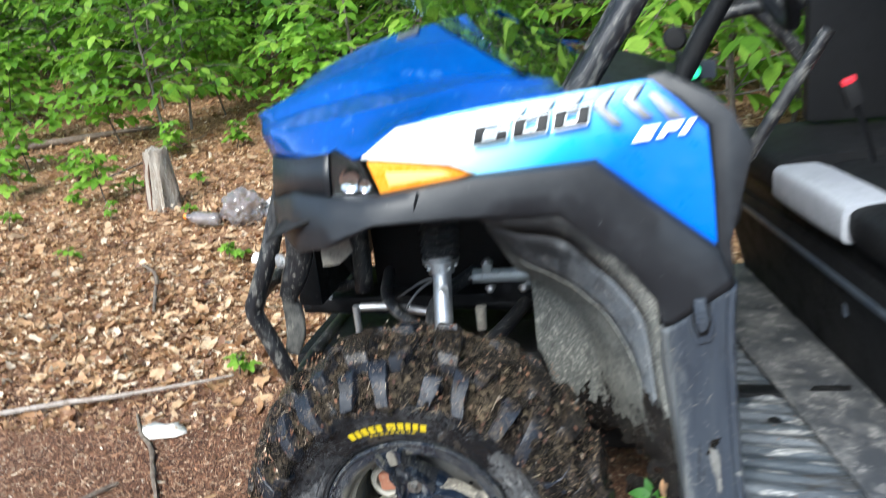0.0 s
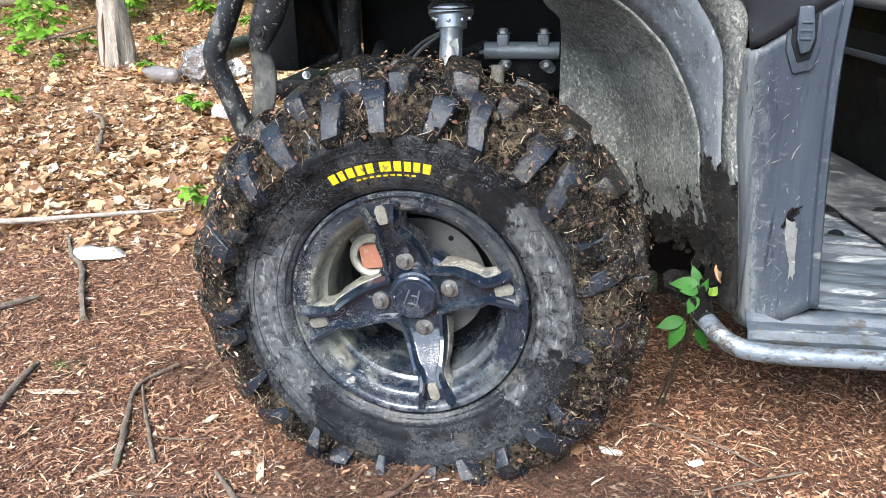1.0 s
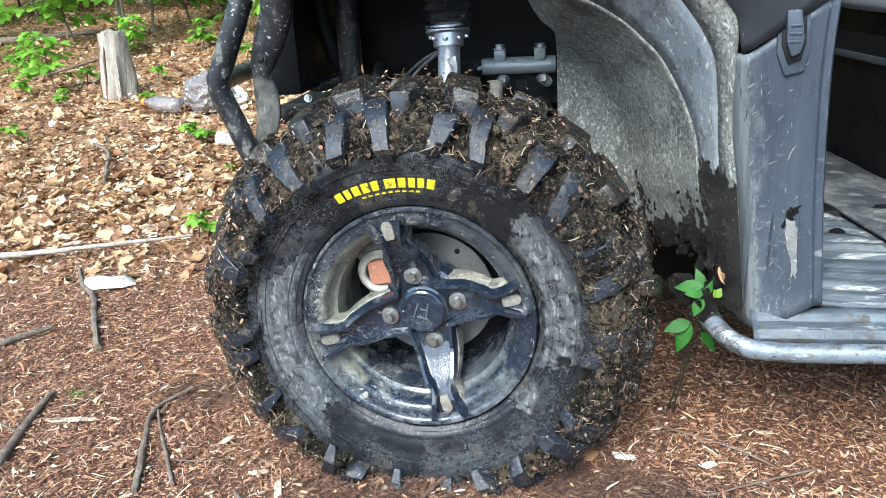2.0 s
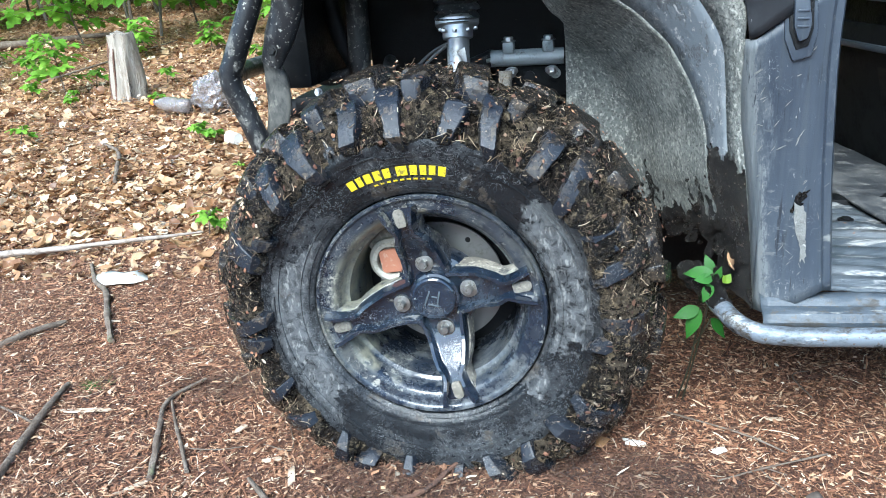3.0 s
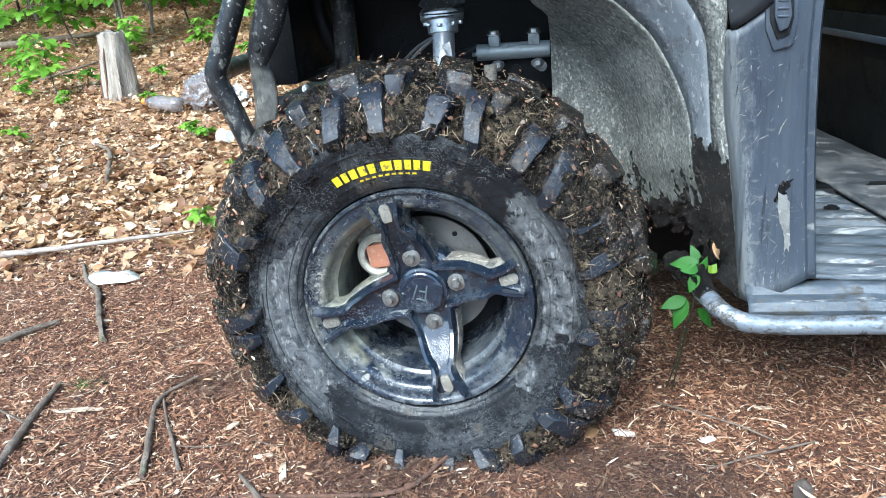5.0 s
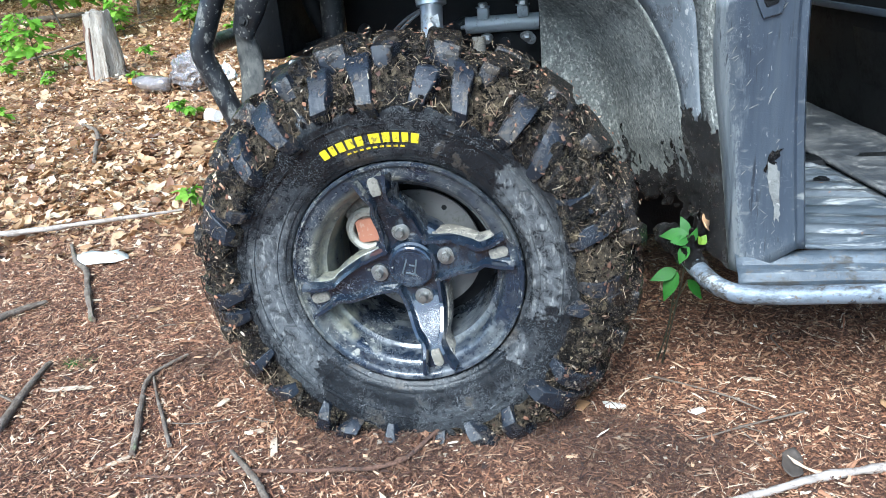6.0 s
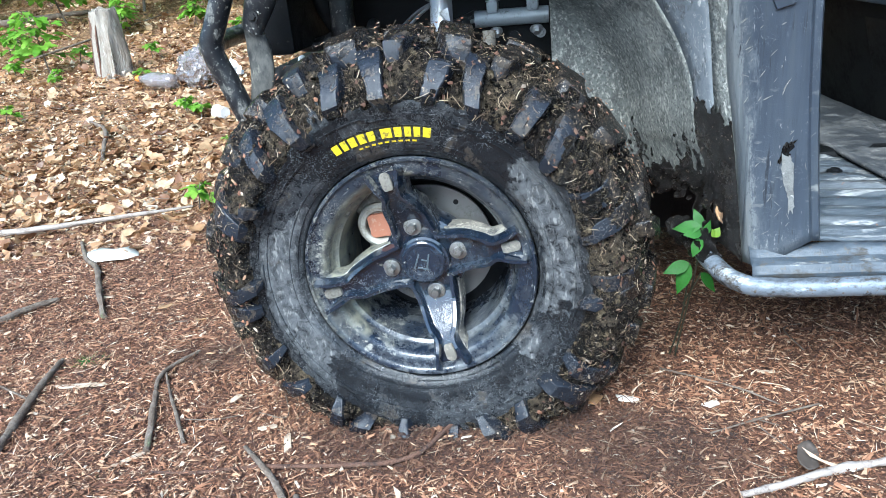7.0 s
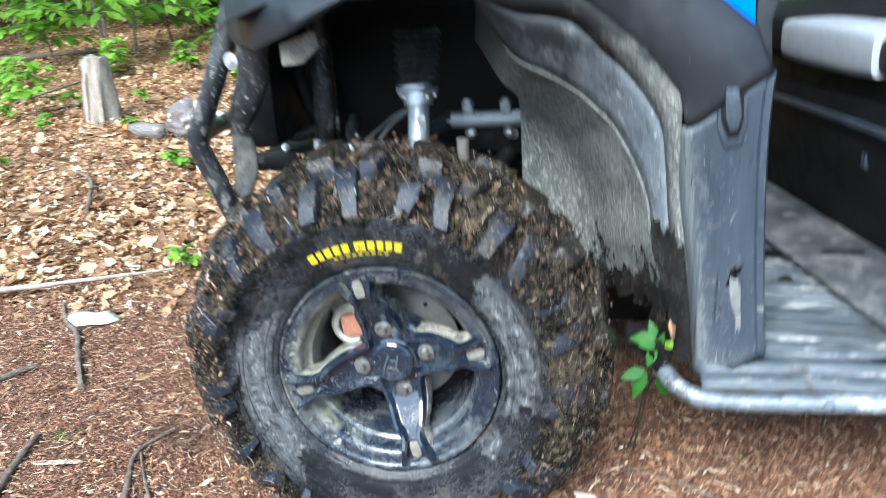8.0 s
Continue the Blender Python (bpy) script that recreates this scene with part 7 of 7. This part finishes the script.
stick("fallen_branch", [(-2.3, 0.62), (-1.58, 0.862), (-1.42, 0.90), (-1.253, 0.958), (-1.10, 1.02), (-0.985, 1.10)], [0.013, 0.012, 0.010, 0.008, 0.005], M_PALETWIG, "long pale fallen branch across the leaf litter")
stick("stick", [(-1.215, 0.835), (-1.13, 0.72), (-1.04, 0.63), (-0.955, 0.50), (-0.862, 0.365)], [0.008, 0.010, 0.011, 0.012, 0.012], M_TWIG, "crooked brown stick with a broken end")
stick("stick", [(-0.825, 0.150), (-0.80, 0.05), (-0.785, -0.02), (-0.768, -0.09), (-0.755, -0.16), (-0.745, -0.22)], [0.008, 0.011, 0.012, 0.012, 0.010], M_TWIG, "rough grey-brown stick with lichen")
stick("stick", [(-0.535, 0.19), (-0.57, 0.10), (-0.535, 0.0), (-0.50, -0.08), (-0.478, -0.14)], [0.005, 0.007, 0.009, 0.009], M_TWIG, "thin brown stick with a snapped tip")
stick("stick", [(-0.575, 0.118), (-0.52, 0.03), (-0.465, -0.05), (-0.422, -0.115)], [0.003, 0.005, 0.006], M_TWIG, "slim grey twig crossing another stick")
stick("stick", [(-1.30, 0.20), (-1.126, 0.288), (-1.08, 0.38), (-1.045, 0.46)], [0.012, 0.013, 0.010], M_TWIG, "thick grey stick on the mulch")
stick("stick", [(-2.05, 2.25), (-1.891, 2.106), (-1.75, 1.85), (-1.671, 1.708)], [0.012, 0.014, 0.012], M_TWIG, "dark stick among dead leaves")
stick("stick", [(-0.303, -0.130), (-0.25, -0.185), (-0.215, -0.225), (-0.19, -0.26)], [0.006, 0.0075, 0.008], M_TWIG, "short grey stick near the tyre")
stick("stick", [(-0.175, -0.245), (-0.155, -0.30)], [0.006, 0.006], M_TWIG, "short brown twig lying near the tyre")
stick("root", [(-0.46, -0.20), (-0.37, -0.194), (-0.26, -0.178), (-0.122, -0.174), (-0.02, -0.155), (0.035, -0.075)], [0.002, 0.0032, 0.0042, 0.0045, 0.004, 0.004], M_STUMPBARK, "thin reddish root lying on the mulch", "root", "roots")
stick("stick", [(0.46, -0.215), (0.52, -0.190), (0.585, -0.162), (0.64, -0.142), (0.74, -0.12), (0.9, -0.09)], [0.007, 0.009, 0.010, 0.010], M_PALETWIG, "pale weathered stick beside the vehicle")
stick("stick", [(-3.4, 3.7), (-3.2, 4.3), (-3.0, 5.0)], [0.012, 0.010, 0.006], M_TWIG, "dead branch on the leaves")
stick("fallen_log", [(-6.4, 4.0), (-5.15, 4.75), (-4.4, 5.15), (-3.75, 5.35)], [0.05, 0.045, 0.035, 0.02], M_TWIG, "fallen grey log at the wood's edge", "log", "logs")
stick("stick", [(-0.80, 0.0), (-0.95, 0.07), (-1.1, 0.05)], [0.004, 0.004], M_TWIG, "thin dry twig lying on the mulch")
stick("stick", [(0.62, 0.02), (0.52, -0.03), (0.44, -0.07)], [0.003, 0.002], M_TWIG, "thin dry twig under the sill")
stick("stick", [(0.38, 0.12), (0.50, 0.06), (0.56, 0.02)], [0.003, 0.002], M_TWIG, "thin dry twig under the sill")
for k in range(80):
    x, y = (RNG.uniform(-1.6, 1.0), RNG.uniform(-0.35, 1.3)) if k < 40 else (RNG.uniform(-2.4, -0.5), RNG.uniform(0.8, 2.6))
    a = RNG.uniform(0, 6.28)
    L = RNG.uniform(0.04, 0.13)
    bend = RNG.normal() * 0.02
    stick("twig", [(x, y), (x + math.cos(a) * L / 2 + bend, y + math.sin(a) * L / 2 - bend), (x + math.cos(a) * L, y + math.sin(a) * L)], [0.0016, 0.0012], M_TWIG, "thin dry twig on the mulch", "twig", "twigs", 0.0)


def splinter(x, y, a, L, w, label, mat=M_SPLINT):
    bm = prism([(-L / 2, -w / 2), (-L * 0.3, w / 2), (L * 0.45, w * 0.45), (L / 2, 0), (L * 0.4, -w / 2)], -0.0016, 0.0016, 0.0006)
    ob = part("wood_splinter", bm, mat, None)
    ob.matrix_basis = Matrix.Translation((x, y, ground_z(x, y) + 0.007)) @ Matrix.Rotation(radians(a), 4, "Z") @ Matrix.Rotation(radians(88), 4, "X")
    return tagged(ob, label, "wood splinter", "splinters")


splinter(-0.727, 0.055, 8, 0.112, 0.013, "pale split wood splinter on the mulch")
splinter(-0.235, -0.115, 110, 0.055, 0.012, "small yellowish wood splinter")
splinter(-0.285, -0.075, 20, 0.035, 0.010, "short pale wood splinter")
splinter(-0.50, -0.16, 50, 0.06, 0.010, "pale split wood splinter near a stick")
splinter(-0.385, 0.02, 70, 0.03, 0.013, "small buff wood chip")
splinter(0.318, 0.012, -10, 0.040, 0.016, "pale wood chip beside the tyre", M_PAPERLEAF)
splinter(0.452, 0.01, 30, 0.028, 0.014, "pale wood chip beside the tyre", M_PAPERLEAF)
splinter(0.262, 0.006, 60, 0.034, 0.024, "orange-brown bark chip against the tyre", surface("orange_bark", (0.50, 0.27, 0.12), [((0.30, 0.15, 0.07), 60.0, 0.5, 0.7, None)], rough=0.85))
splinter(0.56, 0.12, 5, 0.03, 0.008, "small pale wood chip on mulch")
splinter(-0.92, 0.47, 10, 0.04, 0.009, "small pale wood chip on mulch")


def scrap_leaf(name, x, y, z, L, w, turn, tilt, mat, label, category="leaf"):
    V = leaf_rows(L, w, 0.25, 0.10, [(0.0, 0.06), (0.08, 0.34), (0.3, 0.5), (0.52, 0.46), (0.72, 0.5), (0.88, 0.30), (1.0, 0.05)])
    V = [Vector(p) * (1 + 0.12 * noise.noise(Vector(p) * 90)) for p in V]
    F = []
    for i in range(6):
        a = i * 3
        F += [(a, a + 1, a + 4, a + 3), (a + 1, a + 2, a + 5, a + 4)]
    ob = part(name, (V, F), mat, None, angle=60, thick=0.0012)
    ob.matrix_basis = Matrix.Translation((x, y, z)) @ Euler((radians(tilt), 0, radians(turn))).to_matrix().to_4x4()
    return tagged(ob, label, category)


wl = [(-1.150, 0.762), (-1.128, 0.792), (-1.075, 0.778), (-1.030, 0.790), (-0.985, 0.750), (-0.972, 0.728), (-1.000, 0.700), (-1.045, 0.694), (-1.080, 0.688), (-1.110, 0.705), (-1.142, 0.728)]
wz = ground_z(-1.06, 0.74) + 0.016
wv = [(x, y, wz + 0.006 * noise.noise(Vector((x * 40, y * 40, 1)))) for x, y in wl] + [(-1.06 + 0.45 * (x + 1.06), 0.742 + 0.45 * (y - 0.742), wz + 0.004 + 0.004 * noise.noise(Vector((x * 50, y * 50, 4)))) for x, y in wl] + [(-1.06, 0.742, wz + 0.002)]
wf = [(k, (k + 1) % 11, 11 + (k + 1) % 11, 11 + k) for k in range(11)] + [(11 + k, 11 + (k + 1) % 11, 22) for k in range(11)]
tagged(part("bleached_leaf", (wv, wf), M_PAPERLEAF, None, angle=60, thick=0.0012), "large bleached white leaf on the mulch", "leaf")
scrap_leaf("dead_leaf", 0.566, -0.128, ground_z(0.566, -0.128) + 0.012, 0.07, 0.030, 75, 15, surface("grey_brown_leaf", (0.075, 0.058, 0.046), [((0.15, 0.12, 0.095), 60.0, 0.5, 0.7, None)], rough=0.8), "grey-brown dead leaf near a pale stick")
scrap_leaf("dead_leaf", 0.452, 0.018, 0.335, 0.058, 0.020, 80, 60, surface("tan_leaf", (0.52, 0.30, 0.15), [((0.36, 0.19, 0.09), 60.0, 0.5, 0.7, None)], rough=0.75), "dry tan leaf caught in mud of the arch")
for k, (x, y, L) in enumerate(((-0.72, 0.40, 0.035), (0.75, 0.03, 0.04), (-0.6, 0.33, 0.03))):
    scrap_leaf("dead_leaf", x, y, ground_z(x, y) + 0.012, L, L * 0.5, 40 + 70 * k, 12 * (k % 3), M_LITTER, "small dry brown leaf on the mulch")

# clear bottle with an orange cap and a crumpled clear bag beside it
bottle = thing("plastic_bottle", (-1.87, 2.8, 0.13), "crumpled clear plastic drinks bottle with orange cap, lying on leaves", "bottle")
prof_b = [(0.0, 0.0), (0.030, 0.003), (0.040, 0.015), (0.041, 0.06), (0.037, 0.085), (0.041, 0.11), (0.040, 0.15), (0.030, 0.185), (0.016, 0.205), (0.014, 0.225)]
bv, bf = revolve(prof_b, 0, 0, 28)
bv = [tuple(Vector(p) + 0.006 * noise.noise_vector(Vector(p) * 22)) for p in bv]
MB = Matrix.Translation((-1.87, 2.80, ground_z(-1.87, 2.80) + 0.055)) @ Matrix.Rotation(radians(82), 4, "Z") @ Matrix.Rotation(radians(6), 4, "X")
part("bottle_body", moved((bv, bf), MB), M_PET, bottle, angle=50, thick=0.0012)
part("bottle_cap", moved(revolve([(0.0, 0.245), (0.015, 0.245), (0.0165, 0.24), (0.0165, 0.222)], 0, 0, 20), MB), M_ORANGECAP, bottle, "orange screw cap")


def crumple(name, c, size, mat, label, category, seed):
    bm = bmesh.new()
    bmesh.ops.create_icosphere(bm, subdivisions=4, radius=1.0)
    for v in bm.verts:
        d = v.co.normalized()
        k = 1 + 0.35 * noise.noise(d * 2.1 + Vector((seed, 0, 0))) + 0.34 * abs(noise.noise(d * 5 + Vector((0, seed, 0)))) - 0.30 * abs(noise.noise(d * 8))
        v.co = Vector((d.x * size[0], d.y * size[1], d.z * size[2])) * k
    bmesh.ops.translate(bm, vec=c, verts=bm.verts)
    return tagged(part(name, bm, mat, None, angle=12, thick=0.001), label, category)


crumple("plastic_bag", (-1.75, 2.86, ground_z(-1.75, 2.86) + 0.095), (0.125, 0.10, 0.105), M_PET, "crumpled clear plastic bag on the leaf litter", "bag", 3)
crumple("white_cup", (-1.62, 2.95, ground_z(-1.62, 2.95) + 0.05), (0.06, 0.05, 0.05), M_LABELWHITE, "dirty white crushed plastic cup", "cup", 8)
cup2 = part("cup", revolve([(0.0, 0.0), (0.026, 0.0), (0.027, 0.02), (0.031, 0.055), (0.034, 0.06), (0.030, 0.058), (0.024, 0.004)], 0, 0, 28), M_LABELWHITE, None, angle=50)
cup2.matrix_basis = Matrix.Translation((-1.335, 2.19, ground_z(-1.335, 2.19) + 0.045)) @ Matrix.Rotation(radians(60), 4, "Z")
tagged(cup2, "white ribbed plastic lid lying on its side", "cup")

# the green plant under the sill
sprig = thing("green_sprig", (0.40, 0.20, 0), "small green plant growing out under the rocker tube", "plant")
stemg = surface("dark_stem", (0.030, 0.034, 0.016), [((0.05, 0.035, 0.022), 60.0, 0.45, 0.6, None)], rough=0.6)
LEAFG = surface("sprig_leaf", (0.020, 0.090, 0.010), [((0.036, 0.14, 0.016), 40.0, 0.45, 0.7, None)], rough=0.5, bump=0.3, bump_scale=120.0, spec=0.3)
part("stem", tube([(0.40, 0.20, -0.02), (0.415, 0.12, 0.11), (0.420, 0.060, 0.240)], 0.0016, 6), stemg, sprig)
part("stem", tube([(0.41, 0.19, -0.02), (0.425, 0.10, 0.16), (0.430, 0.05, 0.25), (0.432, 0.03, 0.312)], 0.0016, 6), stemg, sprig)
part("stem", tube([(0.415, 0.10, 0.150), (0.430, 0.07, 0.20), (0.437, 0.060, 0.224)], 0.0013, 6), stemg, sprig)
LEAFTIP = surface("young_leaf", (0.16, 0.26, 0.025), [((0.10, 0.20, 0.02), 60.0, 0.45, 0.7, None)], rough=0.45)


def sprig_leaf(base, tip, wide, roll, mat=LEAFG):
    """A leaf that runs from its stalk to its tip, its face turned up and outwards."""
    base, tip = Vector(base), Vector(tip)
    d = (tip - base) * 0.8
    up = Vector((roll, -0.75, 0.6))
    x = d.normalized()
    z = (up - x * up.dot(x)).normalized()
    y = z.cross(x)
    m = Matrix(((x.x, y.x, z.x, base.x), (x.y, y.y, z.y, base.y), (x.z, y.z, z.z, base.z), (0, 0, 0, 1)))
    g = leaf_shape("oval", d.length)
    part("leaf", moved(([(p[0], p[1] * wide, p[2]) for p in g[0]], g[1]), m), mat, sprig, angle=60)


sprig_leaf((0.419, 0.060, 0.241), (0.368, 0.040, 0.229), 0.95, 0.3)
sprig_leaf((0.421, 0.060, 0.239), (0.389, 0.040, 0.184), 0.95, -0.5)
sprig_leaf((0.437, 0.060, 0.224), (0.466, 0.045, 0.190), 1.1, 0.6)
sprig_leaf((0.432, 0.030, 0.314), (0.378, 0.040, 0.309), 0.95, 0.0)
sprig_leaf((0.433, 0.030, 0.304), (0.398, 0.016, 0.307), 1.15, 0.3)
sprig_leaf((0.432, 0.030, 0.295), (0.412, 0.014, 0.264), 1.2, -0.5)
sprig_leaf((0.434, 0.030, 0.298), (0.449, 0.030, 0.328), 1.0, 0.5)
sprig_leaf((0.434, 0.040, 0.307), (0.419, 0.048, 0.344), 0.95, -0.2)
sprig_leaf((0.450, 0.030, 0.296), (0.459, 0.026, 0.316), 1.5, 0.0, LEAFTIP)
sprig_leaf((0.451, 0.030, 0.296), (0.447, 0.024, 0.314), 1.3, 0.2, LEAFTIP)
tuft = thing("grass_tuft", (-0.757, 0.137, 0.0), "tiny green needle tuft on the mulch", "grass")
tg = ([], [])
for k in range(40):
    a = RNG.uniform(0, 6.28)
    L = RNG.uniform(0.015, 0.035)
    c = Vector((-0.757 + RNG.normal() * 0.014, 0.137 + RNG.normal() * 0.010, ground_z(-0.757, 0.137) + 0.004))
    d = Vector((math.cos(a), math.sin(a), 0.35)) * L
    s = Vector((-math.sin(a), math.cos(a), 0)) * 0.0009
    n = len(tg[0])
    tg[0].extend([c - s, c + s, c + d + s * 0.3])
    tg[1].append((n, n + 1, n + 2))
part("blades", tg, LEAFG, tuft, angle=0)["kind"] = "stuff"
